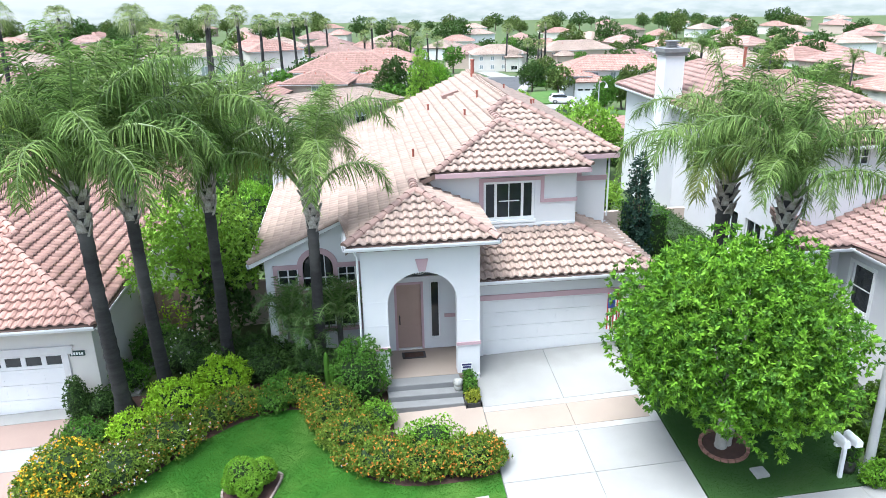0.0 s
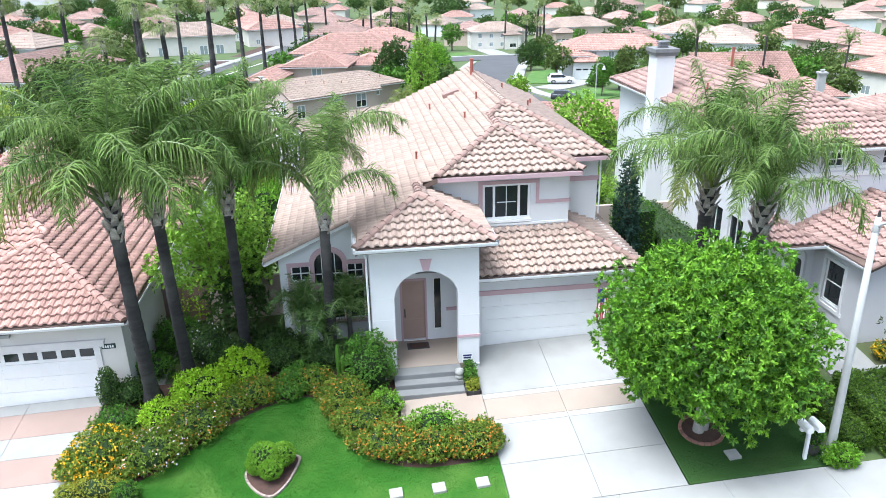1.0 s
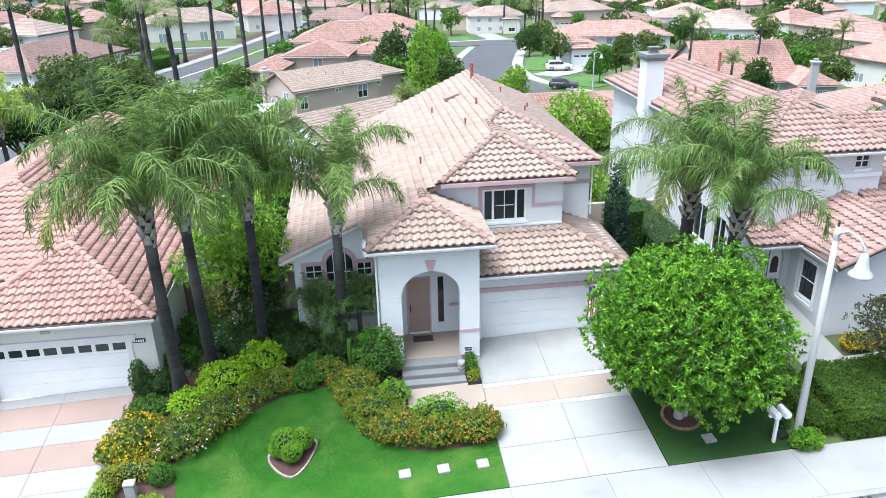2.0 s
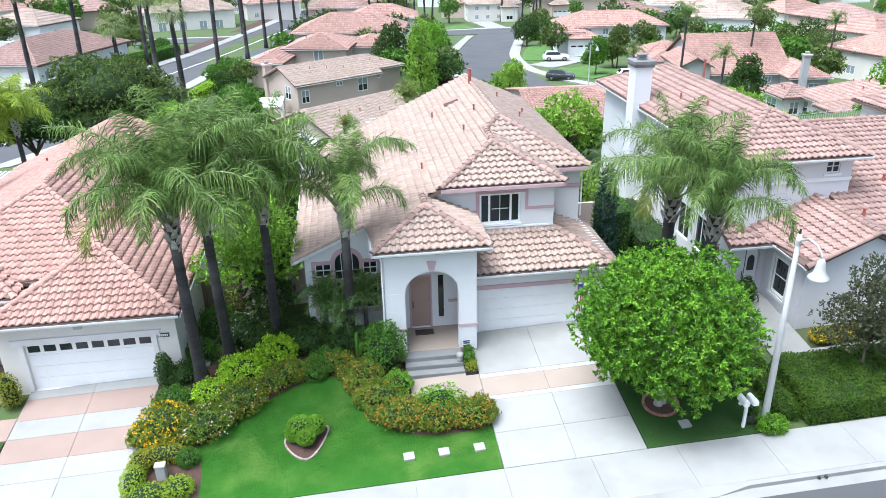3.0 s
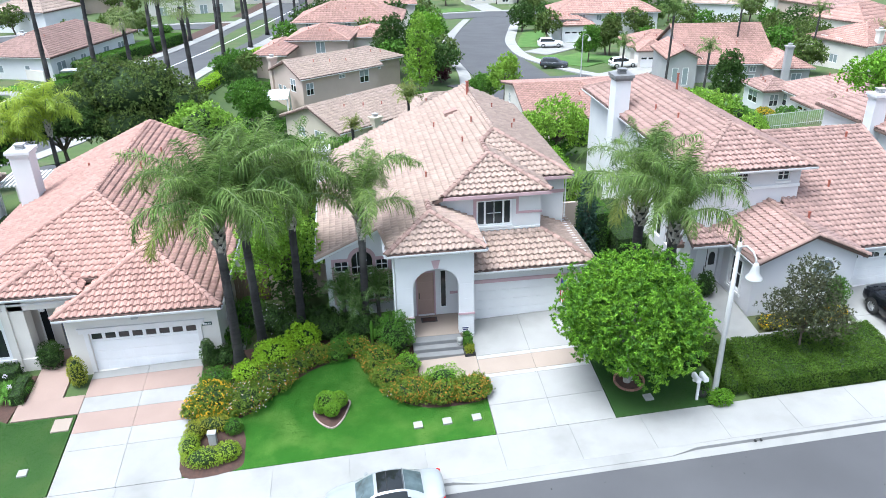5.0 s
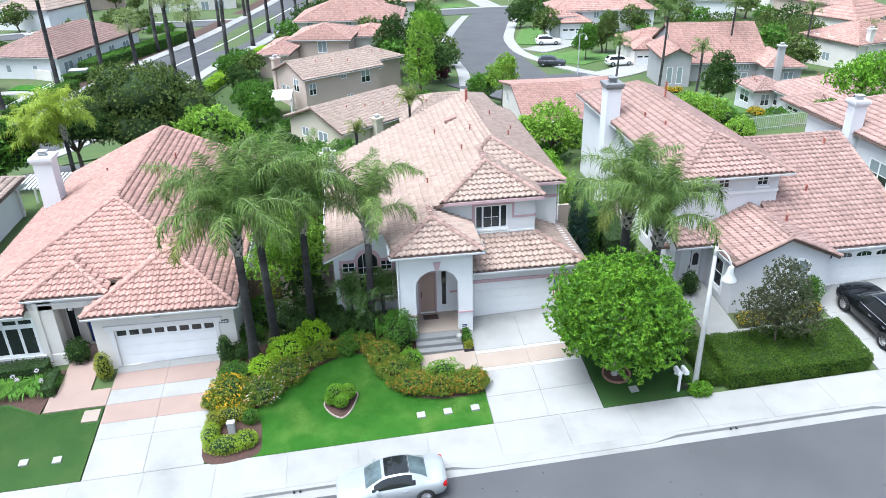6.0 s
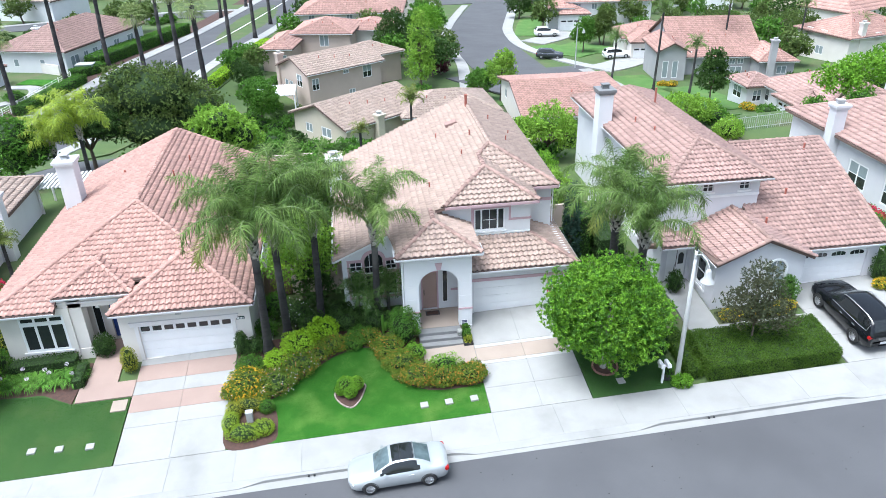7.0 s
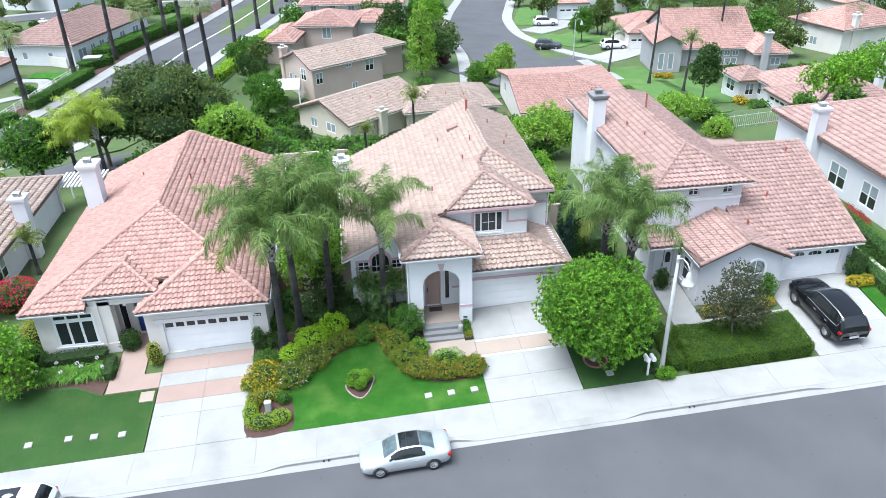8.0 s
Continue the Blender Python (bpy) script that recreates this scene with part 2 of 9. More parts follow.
TERRA = mat("dark glazed pot", (0.05, 0.05, 0.05), (0.08, 0.075, 0.07), 0.35, bump=0.05)
CAR_SILVER = mat("silver car paint", (0.50, 0.52, 0.53), (0.47, 0.49, 0.50), 0.26, metal=0.5, bump=0, spec=0.6)
CAR_BLACK = mat("black car paint", (0.006, 0.007, 0.009), (0.008, 0.009, 0.011), 0.07, bump=0, spec=0.4)
CAR_WHITE = mat("white car paint", (0.78, 0.78, 0.78), (0.76, 0.76, 0.76), 0.25, bump=0, spec=0.6)
CAR_GREY = mat("graphite car paint", (0.05, 0.055, 0.065), (0.055, 0.06, 0.07), 0.2, metal=0.3, bump=0, spec=0.6)
CAR_GLASS = mat("dark car glass", (0.012, 0.014, 0.015), (0.015, 0.017, 0.018), 0.04, bump=0, spec=0.7)
RUBBER = mat("tyre rubber", (0.02, 0.02, 0.02), (0.028, 0.028, 0.028), 0.9, bump=0.1)
ALLOY = mat("alloy wheel", (0.5, 0.5, 0.51), (0.42, 0.42, 0.43), 0.3, metal=0.9, bump=0)
LAMP_RED = mat("red lamp lens", (0.35, 0.01, 0.01), (0.3, 0.01, 0.01), 0.15, bump=0)
LAMP_CLEAR = mat("clear lamp lens", (0.55, 0.57, 0.6), (0.5, 0.52, 0.55), 0.1, bump=0)
BLACKPLASTIC = mat("black plastic", (0.015, 0.015, 0.016), (0.02, 0.02, 0.02), 0.5, bump=0)
PLATE = mat("pale plate", (0.6, 0.6, 0.6), (0.5, 0.5, 0.52), 0.4, bump=0)
NAVY = mat("navy lettering bar", (0.03, 0.03, 0.12), (0.03, 0.03, 0.1), 0.5, bump=0)
GREENPLATE = mat("dark green plaque", (0.02, 0.05, 0.045), (0.02, 0.045, 0.04), 0.4, bump=0)


# ---- builders ----
def place_of(ob):
    return ob.matrix_basis if ob.parent is None else place_of(ob.parent) @ ob.matrix_parent_inverse @ ob.matrix_basis


class Build:
    """Collects vertices and faces of one mesh."""

    def __init__(self):
        self.v, self.f = [], []

    def add(self, verts, faces):
        o = len(self.v)
        self.v += [tuple(p) for p in verts]
        self.f += [tuple(i + o for i in f) for f in faces]
        return self

    def box(self, x0, x1, y0, y1, z0, z1, m=None):
        vs = [Vector((x, y, z)) for z in (z0, z1) for x, y in ((x0, y0), (x1, y0), (x1, y1), (x0, y1))]
        if m:
            vs = [m @ p for p in vs]
        return self.add(vs, [(3, 2, 1, 0), (4, 5, 6, 7), (0, 1, 5, 4), (1, 2, 6, 5), (2, 3, 7, 6), (3, 0, 4, 7)])

    def slab(self, quad, h):
        """A quad given by four points, thickened downwards by h."""
        q = [Vector(p) for p in quad]
        return self.add(q + [p - Vector((0, 0, h)) for p in q], [(0, 1, 2, 3), (7, 6, 5, 4)] + [(i, i + 4, (i + 1) % 4 + 4, (i + 1) % 4) for i in range(4)])

    def tube(self, path, radii, n=10, cap=True):
        rings = []
        for i, p in enumerate(path):
            p = Vector(p)
            d = (Vector(path[min(i + 1, len(path) - 1)]) - Vector(path[max(i - 1, 0)])).normalized()
            a = d.cross(Vector((0, 1, 0.01)) if abs(d.y) < 0.9 else Vector((1, 0, 0))).normalized()
            b = d.cross(a)
            rings.append([p + (a * math.cos(2 * math.pi * j / n) + b * math.sin(2 * math.pi * j / n)) * radii[i] for j in range(n)])
        faces = [(i * n + j, i * n + (j + 1) % n, (i + 1) * n + (j + 1) % n, (i + 1) * n + j) for i in range(len(path) - 1) for j in range(n)]
        if cap:
            faces += [tuple(range(n))[::-1], tuple((len(path) - 1) * n + j for j in range(n))]
        return self.add([p for r in rings for p in r], faces)

    def lathe(self, profile, at=(0, 0, 0), n=16):
        """Turned shape: rows of (radius, z)."""
        vs = [(at[0] + r * math.cos(2 * math.pi * j / n), at[1] + r * math.sin(2 * math.pi * j / n), at[2] + z) for r, z in profile for j in range(n)]
        fs = [(i * n + j, i * n + (j + 1) % n, (i + 1) * n + (j + 1) % n, (i + 1) * n + j) for i in range(len(profile) - 1) for j in range(n)]
        return self.add(vs, fs)

    def prism(self, poly, thick, m):
        """A plane polygon (a, b) put by m with its normal along m's z, thickened by -thick along it."""
        n = len(poly)
        vs = [m @ Vector((a, b, 0)) for a, b in poly] + [m @ Vector((a, b, -thick)) for a, b in poly]
        return self.add(vs, [tuple(range(n)), tuple(range(2 * n - 1, n - 1, -1))] + [(i, i + n, (i + 1) % n + n, (i + 1) % n) for i in range(n)])

    def make(self, name, material, parent=None, label="", smooth=False, bevel=0.0, kind="", local=False):
        me = bpy.data.meshes.new(name)
        me.from_pydata(self.v, [], self.f)
        if bevel:
            bm = bmesh.new()
            bm.from_mesh(me)
            bmesh.ops.bevel(bm, geom=[e for e in bm.edges], offset=bevel, segments=2, affect="EDGES", clamp_overlap=True)
            bm.to_mesh(me)
            bm.free()
        me.materials.append(material)
        if smooth:
            me.polygons.foreach_set("use_smooth", [True] * len(me.polygons))
        me.update()
        return attach(name, me, parent, label, kind, local)


def attach(name, me, parent=None, label="", kind="", local=False):
    ob = new(name, me)
    if parent:
        ob.parent = parent
        if not local:
            ob.matrix_parent_inverse = place_of(parent).inverted()
    return tagged(ob, label, kind=kind)


def thing(name, at, label, category, group="", kind=""):
    ob = new(name)
    ob.empty_display_size = 0.2
    ob.matrix_basis = at if isinstance(at, Matrix) else pose(*at)
    return tagged(ob, label, category, group, kind)


def arrays(name, v, f, material, parent=None, label="", kind="", smooth=False, local=False):
    """One mesh from numpy arrays: vertices, and faces all with the same number of corners."""
    me = bpy.data.meshes.new(name)
    v, f = np.asarray(v, dtype=np.float32).reshape(-1, 3), np.asarray(f, dtype=np.int32)
    c = f.shape[1]
    me.vertices.add(len(v))
    me.vertices.foreach_set("co", v.ravel())
    me.loops.add(f.size)
    me.loops.foreach_set("vertex_index", f.ravel())
    me.polygons.add(len(f))
    me.polygons.foreach_set("loop_start", np.arange(0, f.size, c, dtype=np.int32))
    me.polygons.foreach_set("loop_total", np.full(len(f), c, dtype=np.int32))
    me.materials.append(material)
    if smooth:
        me.polygons.foreach_set("use_smooth", np.ones(len(f), dtype=bool))
    me.update(calc_edges=True)
    return attach(name, me, parent, label, kind, local)


def pane_fill(outer, holes):
    """Triangles of a polygon with holes: vertices and faces."""
    bm = bmesh.new()
    for loop in (outer, *holes):
        vs = [bm.verts.new((a, b, 0)) for a, b in loop]
        for i in range(len(vs)):
            bm.edges.new((vs[i], vs[(i + 1) % len(vs)]))
    bmesh.ops.triangle_fill(bm, edges=bm.edges[:], use_beauty=True, normal=(0, 0, 1))
    return bm


def wall(name, outer, holes, thick, m, material, parent, label="", local=False):
    """A wall cut from a polygon in (along, up) with real openings, its outer face at m, thickened inwards."""
    if name == "wall" and abs(m[1][2] + 1) > 0.01:
        a0, a1 = min(a for a, _ in outer), max(a for a, _ in outer)
        outer = [(min(max(a, a0 + 0.004), a1 - 0.004), b) for a, b in outer]
        m = m @ pose(0, 0, 0.004)
    bm = pane_fill(outer, holes)
    top = bmesh.ops.extrude_face_region(bm, geom=bm.faces[:])
    for v in top["geom"]:
        if isinstance(v, bmesh.types.BMVert):
            v.co.z -= thick
    bmesh.ops.recalc_face_normals(bm, faces=bm.faces[:])
    bm.transform(m)
    me = bpy.data.meshes.new(name)
    bm.to_mesh(me)
    bm.free()
    me.materials.append(material)
    return attach(name, me, parent, label, local=local)


def rect(a0, a1, b0, b1):
    return [(a0, b0), (a1, b0), (a1, b1), (a0, b1)]


def arch(a0, a1, b0, spring, top, n=14):
    c, r = (a0 + a1) / 2, (a1 - a0) / 2
    return [(a0, b0), (a1, b0)] + [(c + r * math.cos(math.pi * i / n), spring + (top - spring) * math.sin(math.pi * i / n)) for i in range(n + 1)]


def facing(x, y, z, towards):
    """The pose of a wall's outer face: along runs to the right as one looks at it from outside. towards: the side it faces."""
    turn = {"-y": 0, "+x": 90, "+y": 180, "-x": 270}.get(towards, towards)
    return pose(x, y, z, 0, 0, turn) @ pose(0, 0, 0, 90, 0, 0)

# ---- the lie of the land ----
def ease(t):
    t = max(0.0, min(1.0, t))
    return t * t * (3 - 2 * t)


FALL_WEST = ([50, 66, 110, 140, 200, 300, 1500], [-0.3, -4.4, -4.5, -6.0, -8.6, -12, -40])
FALL_MID = ([50, 64, 82, 105, 140, 200, 300, 1500], [-0.3, -5.0, -6.4, -5.5, -7.0, -10.0, -14, -40])
FALL_EAST = ([50, 66, 90, 125, 160, 200, 300, 1500], [-0.3, -5.0, -7.6, -9.3, -10.4, -12.6, -16, -40])


def land(x, y):
    """Height of the finished ground: the street climbs to the east, the lots rise from the pavement, a bank falls behind them to lower streets."""
    front = 0.038 * (max(-45.0, min(45.0, x)) - 4)
    if y <= 45:
        return front - 0.9 * (1 - max(0.0, min(1.0, (y - 14) / 7.5)))
    if y <= 50:
        return front - 0.06 * (y - 45)
    a, b = ease((x + 24) / 18), ease((x + 3) / 33)
    west_, mid_, east_ = (float(np.interp(y, *p)) for p in (FALL_WEST, FALL_MID, FALL_EAST))
    return front * (1 - ease((y - 50) / 16)) + (west_ * (1 - a) + mid_ * a) * (1 - b) + east_ * b


xs_ = [-1500, -700, -350, -200, -120, -80, -60, -45] + list(range(-42, 45, 3)) + [45, 60, 80, 120, 200, 350, 700, 1500]
ys_ = [-600, -300, -120, -60, -30, -10, 0, 6, 11.2, 14, 16.5, 19, 21.5, 25, 30, 36, 42, 45, 50, 52, 54, 56, 58, 60, 62, 64, 66, 70, 74, 78, 82, 86, 90, 96, 105, 110, 118, 125, 132, 140, 150, 160, 180, 200, 230, 300, 450, 800, 1500]
gv = [(x, y, land(x, y) - (0.10 if y > 11.5 else 0.32)) for y in ys_ for x in xs_]
gw = len(xs_)
arrays("ground", gv, [(j * gw + i, j * gw + i + 1, (j + 1) * gw + i + 1, (j + 1) * gw + i) for j in range(len(ys_) - 1) for i in range(gw - 1)], EARTH)
tagged(bpy.data.objects["ground"], "dark planted earth falling away behind the houses", "ground", kind="structure")


def sheet(name, outline, material, dz=0.0, thick=0.12, parent=None, label="", holes=()):
    """A paving or lawn sheet on the land, cut from a plan outline."""
    bm = pane_fill(outline, holes)
    top = bmesh.ops.extrude_face_region(bm, geom=bm.faces[:])
    moved = {v for v in top["geom"] if isinstance(v, bmesh.types.BMVert)}
    for v in bm.verts:
        v.co.z = land(v.co.x, v.co.y) + dz - (thick if v in moved else 0)
    bmesh.ops.recalc_face_normals(bm, faces=bm.faces[:])
    me = bpy.data.meshes.new(name)
    bm.to_mesh(me)
    bm.free()
    me.materials.append(material)
    return attach(name, me, parent, label)


def strip(name, x0, x1, y0, y1, material, dz=0.0, thick=0.12, parent=None, label=""):
    ys = [y0] + [y for y in (14, 21.5, 45) if y0 < y < y1] + [y1]
    b = Build()
    xs = [x0] + [x for x in (-45, 45) if x0 < x < x1] + [x1]
    for a, c in zip(ys, ys[1:]):
        for p, q in zip(xs, xs[1:]):
            b.slab([(p, a, land(p, a) + dz), (q, a, land(q, a) + dz), (q, c, land(q, c) + dz), (p, c, land(p, c) + dz)], thick)
    return b.make(name, material, parent, label)


def spline(points, n=8, closed=True):
    """A smooth plan outline through a few points."""
    p = [Vector(q) for q in points]
    out = []
    m = len(p)
    for i in range(m if closed else m - 1):
        a, b, c, d = (p[(i + k - 1) % m] if closed else p[max(0, min(m - 1, i + k - 1))] for k in range(4))
        for j in range(n):
            t = j / n
            q = 0.5 * (2 * b + (c - a) * t + (2 * a - 5 * b + 4 * c - d) * t * t + (3 * b - a - 3 * c + d) * t ** 3)
            out.append((q.x, q.y))
    return out + ([] if closed else [tuple(p[-1])])


# street, gutter, kerb, pavement slabs
road = tagged(strip("road", -60, 60, -1, 11.15, ASPHALT, -0.16), "grey worn asphalt street with fine dark specks", "road", kind="structure")
spk = np.random.RandomState(8)
V = []
for x, y, r in zip(spk.uniform(-24, 34, 170), spk.uniform(1.0, 11.0, 170), spk.uniform(0.012, 0.04, 170)):
    z = land(x, y) - 0.16
    V += [(x + r * math.cos(k * math.pi / 3) * (1.3 if k % 2 else 0.8), y + r * math.sin(k * math.pi / 3), z + 0.012) for k in range(6)]
arrays("speck", V, np.arange(len(V)).reshape(-1, 6), mat("dark tar speck", (0.012, 0.012, 0.013), (0.02, 0.02, 0.02), 0.8, bump=0.1), road, kind="stuff")
gutter_strip = tagged(strip("gutter", -60, 60, 11.15, 11.6, KERB, -0.15), "pale concrete gutter beside the street", "gutter", kind="structure")
far_kerb = tagged(strip("kerb_south", -60, 60, -3.2, -1, KERB, 0.0, 0.3), "pale concrete kerb and pavement across the street", "kerb", kind="structure")
pavement = tagged(strip("pavement", -60, 60, 11.78, 13.92, KERB, -0.03, 0.1), "pale concrete pavement along the street", "pavement", kind="structure")
kerb = tagged(strip("kerb", -60, 60, 11.6, 11.76, KERB, -0.14, 0.2), "pale concrete kerb with low driveway crossings", "kerb", kind="structure")
KERBS = ((-60, -17.2), (-7.2, 1.4), (11.2, 20.2), (30, 60))
for a, c in KERBS:
    strip("kerb_stone", a, c, 11.58, 11.78, KERB, 0.0, 0.16, kerb)
for (_, a), (c, _) in zip(KERBS, KERBS[1:]):
    b = Build()
    secs = [(a, 11.58, 0.0), (a + 1.1, 11.42, -0.125), (c - 1.1, 11.42, -0.125), (c, 11.58, 0.0)]
    b.add([p for x, y, dz in secs for p in ((x, 11.785, land(x, 11.78) + 0.001), (x, y, land(x, y) + dz), (x, y, land(x, y) - 0.2))], [(3 * i + k, 3 * i + k + 1, 3 * i + k + 4, 3 * i + k + 3) for i in range(3) for k in (0, 1)])
    b.make("apron", KERB, kerb)
rng = random.Random(3)
x = -33.0
while x < 40:
    w = 3.05
    strip("slab", x + 0.005, x + w - 0.005, 11.79, 13.91, CONCRETE, 0.0 , 0.03, pavement)
    x += w


def driveway(name, x0, x1, y_garage, bands, label, split=True):
    """bands: rows of (y0, y1, material) from the pavement to the garage door; two slabs across."""
    root = thing(name, (x0, 14, land(x0, 14)), label, "driveway", kind="structure")
    strip("bed", x0, x1, 13.92, y_garage, KERB, -0.03, 0.1, root)
    xm = (x0 + x1) / 2
    for y0, y1, m in bands:
        for a, c in ((x0, xm), (xm, x1)) if split else ((x0, x1),):
            strip("slab", a + 0.008, c - 0.008, y0 + 0.008, y1 - 0.008, m, 0.0, 0.03, root)
    return root

# ---- roofs of curved clay tiles ----
PROFILE = [(0.0, -0.018), (0.11, 0.02), (0.34, 0.05), (0.57, 0.02), (0.68, -0.018), (1.0, -0.02)]
PROFILE_FAR = [(0.0, -0.02), (0.18, 0.045), (0.5, 0.045), (0.68, -0.02), (1.0, -0.024)]


def row_span(poly, v):
    us = []
    for (u0, v0), (u1, v1) in zip(poly, poly[1:] + poly[:1]):
        if (v0 - v) * (v1 - v) <= 0 and abs(v1 - v0) > 1e-6:
            us.append(u0 + (u1 - u0) * (v - v0) / (v1 - v0))
    return (min(us), max(us)) if us else None


def tile_mesh(w, e, slope, profile):
    """One whole tile on its own, its lower left corner at the origin."""
    b = Build()
    k = len(profile)
    vs = []
    for lift, y in ((0.075, 0.0), (0.128, 0.0), (0.03, e + 0.05)):
        vs += [(f * w, y, slope * y + lift + h) for f, h in profile]
    fs = [(i, i + 1, k + i + 1, k + i) for i in range(k - 1)] + [(k + i, k + i + 1, 2 * k + i + 1, 2 * k + i) for i in range(k - 1)]
    b.add(vs, fs)
    me = bpy.data.meshes.new("tile")
    me.from_pydata(b.v, [], b.f)
    return me


def roof_plane(parent, poly, base, up, slope, material, w=0.30, e=0.335, pieces=0, far=False, local=False, thick=0.16):
    """One slope of a roof. poly: plan outline; base: a point on it at the eave; up: the level way uphill. pieces: how many whole tiles become parts of their own."""
    ux, uy = up
    bx, by, bz = base
    loc = [((px - bx) * uy - (py - by) * ux, (px - bx) * ux + (py - by) * uy) for px, py in poly]
    n = len(poly)
    # boarding under the tiles
    top = [(px, py, bz + slope * v) for (px, py), (_, v) in zip(poly, loc)]
    under = Build().add(top + [(px, py, z - thick) for px, py, z in top], [tuple(range(n)), tuple(range(2 * n - 1, n - 1, -1))] + [(i, i + n, (i + 1) % n + n, (i + 1) % n) for i in range(n)])
    slope_ob = under.make("roof_slope", UNDER, parent, local=local)
    prof = np.array(PROFILE_FAR if far else PROFILE)
    k = len(prof)
    vmin, vmax = min(v for _, v in loc), max(v for _, v in loc)
    V, F, count, single = [], [], 0, []
    rows = max(1, round((vmax - vmin) / e))
    e = (vmax - vmin) / rows
    rnd = np.random.RandomState(int(abs(bx * 13 + by * 7)) % 1000)
    for r in range(rows):
        v0, v1 = vmin + r * e, min(vmin + (r + 1) * e + 0.05, vmax)
        s0, s1 = row_span(loc, v0 + 1e-3), row_span(loc, v1 - 1e-3)
        if not s0 or not s1:
            continue
        lo, hi = min(s0[0], s1[0]), max(s0[1], s1[1])
        cols = np.arange(math.floor(lo / w), math.ceil(hi / w))
        for c in cols:
            a = c * w
            whole = a >= max(s0[0], s1[0]) and a + w <= min(s0[1], s1[1]) and r < rows - 1
            if whole and pieces > 0:
                single.append((a, v0))
                pieces -= 1
                continue
            uu = a + prof[:, 0] * w
            ub, ut = np.clip(uu, *s0), np.clip(uu, *s1)
            if ub[-1] - ub[0] < 0.02 and ut[-1] - ut[0] < 0.02:
                continue
            j = rnd.rand() * 0.012
            z0, z1 = bz + slope * v0, bz + slope * v1
            for u_, v_, z_ in ((ub, v0, z0 + 0.075 + j + prof[:, 1]), (ub, v0, z0 + 0.128 + j + prof[:, 1]), (ut, v1, z1 + 0.03 + prof[:, 1])):
                V.append(np.column_stack((bx + u_ * uy + v_ * ux, by - u_ * ux + v_ * uy, z_)))
            o = count * 3 * k
            F += [(o + i, o + i + 1, o + k + i + 1, o + k + i) for i in range(k - 1)]
            F += [(o + k + i, o + k + i + 1, o + 2 * k + i + 1, o + 2 * k + i) for i in range(k - 1)]
            count += 1
    if V:
        arrays("tiles", np.concatenate(V), F, material, slope_ob, kind="stuff", local=local)
    if single:
        me = tile_mesh(w, e, slope, PROFILE)
        me.materials.append(material)
        inv = Matrix() if local else place_of(slope_ob).inverted()
        for a, v in single:
            t = new("tile", me)
            t.parent, t.matrix_parent_inverse = slope_ob, inv
            t.matrix_basis = Matrix(((uy, ux, 0, bx + a * uy + v * ux), (-ux, uy, 0, by - a * ux + v * uy), (0, 0, 1, bz + slope * v), (0, 0, 0, 1)))
    return slope_ob


def caps(parent, lines, material=None, local=False, each=False, r=0.13, step=0.36):
    """Half-round tiles along hips and ridges. lines: pairs of points."""
    material = material or CAP
    n = 6
    one = []
    for y, rr, lift in ((-0.03, r * 1.12, 0.02), (step + 0.03, r * 0.95, 0.0)):
        one += [(rr * math.cos(math.pi * i / n), y, lift + rr * math.sin(math.pi * i / n) * 0.9 - 0.02) for i in range(n + 1)]
    faces = [(i, i + n + 1, i + n + 2, i + 1) for i in range(n)] + [tuple(range(n + 1))]
    me = bpy.data.meshes.new("ridge_tile")
    me.from_pydata(one, [], faces)
    me.materials.append(material)
    V, F = [], []
    inv = Matrix() if local else place_of(parent).inverted()
    for p, q in lines:
        p, q = Vector(p), Vector(q)
        d = q - p
        count = max(1, round(d.length / step))
        y = d.normalized()
        x = y.cross(Vector((0, 0, 1))).normalized()
        z = x.cross(y)
        m = Matrix.Identity(4)
        for i in range(3):
            m[i][0], m[i][1], m[i][2] = x[i], y[i], z[i]
        for i in range(count):
            mm = Matrix.Translation(p + d * (i / count)) @ m @ Matrix.Diagonal((1, d.length / count / step, 1, 1))
            if each:
                t = new("ridge_tile", me)
                t.parent, t.matrix_parent_inverse, t.matrix_basis = parent, inv, mm
            else:
                o = len(V)
                V += [mm @ Vector(c) for c in one]
                F += [tuple(o + j for j in f) for f in faces]
    if V:
        b = Build()
        b.v, b.f = [tuple(c) for c in V], F
        b.make("ridge_tiles", material, parent, kind="stuff", local=local)


def gutter(parent, lines, local=False):
    for p, q in lines:
        p, q = Vector(p), Vector(q)
        d = (q - p).normalized()
        s = d.cross(Vector((0, 0, 1))) * 0.065
        b = Build()
        prof = [(-1, 0.0), (-1, -0.13), (0.6, -0.13), (1.05, -0.05), (1.05, 0.0), (0.85, 0.0), (0.8, -0.05), (0.5, -0.1), (-0.8, -0.1), (-0.8, 0.0)]
        n = len(prof)
        b.add([e + s * a + Vector((0, 0, z)) for e in (p, q) for a, z in prof], [(i, (i + 1) % n, n + (i + 1) % n, n + i) for i in range(n)] + [tuple(range(n))[::-1], tuple(range(n, 2 * n))])
        b.make("gutter", GUTTER, parent, local=local)


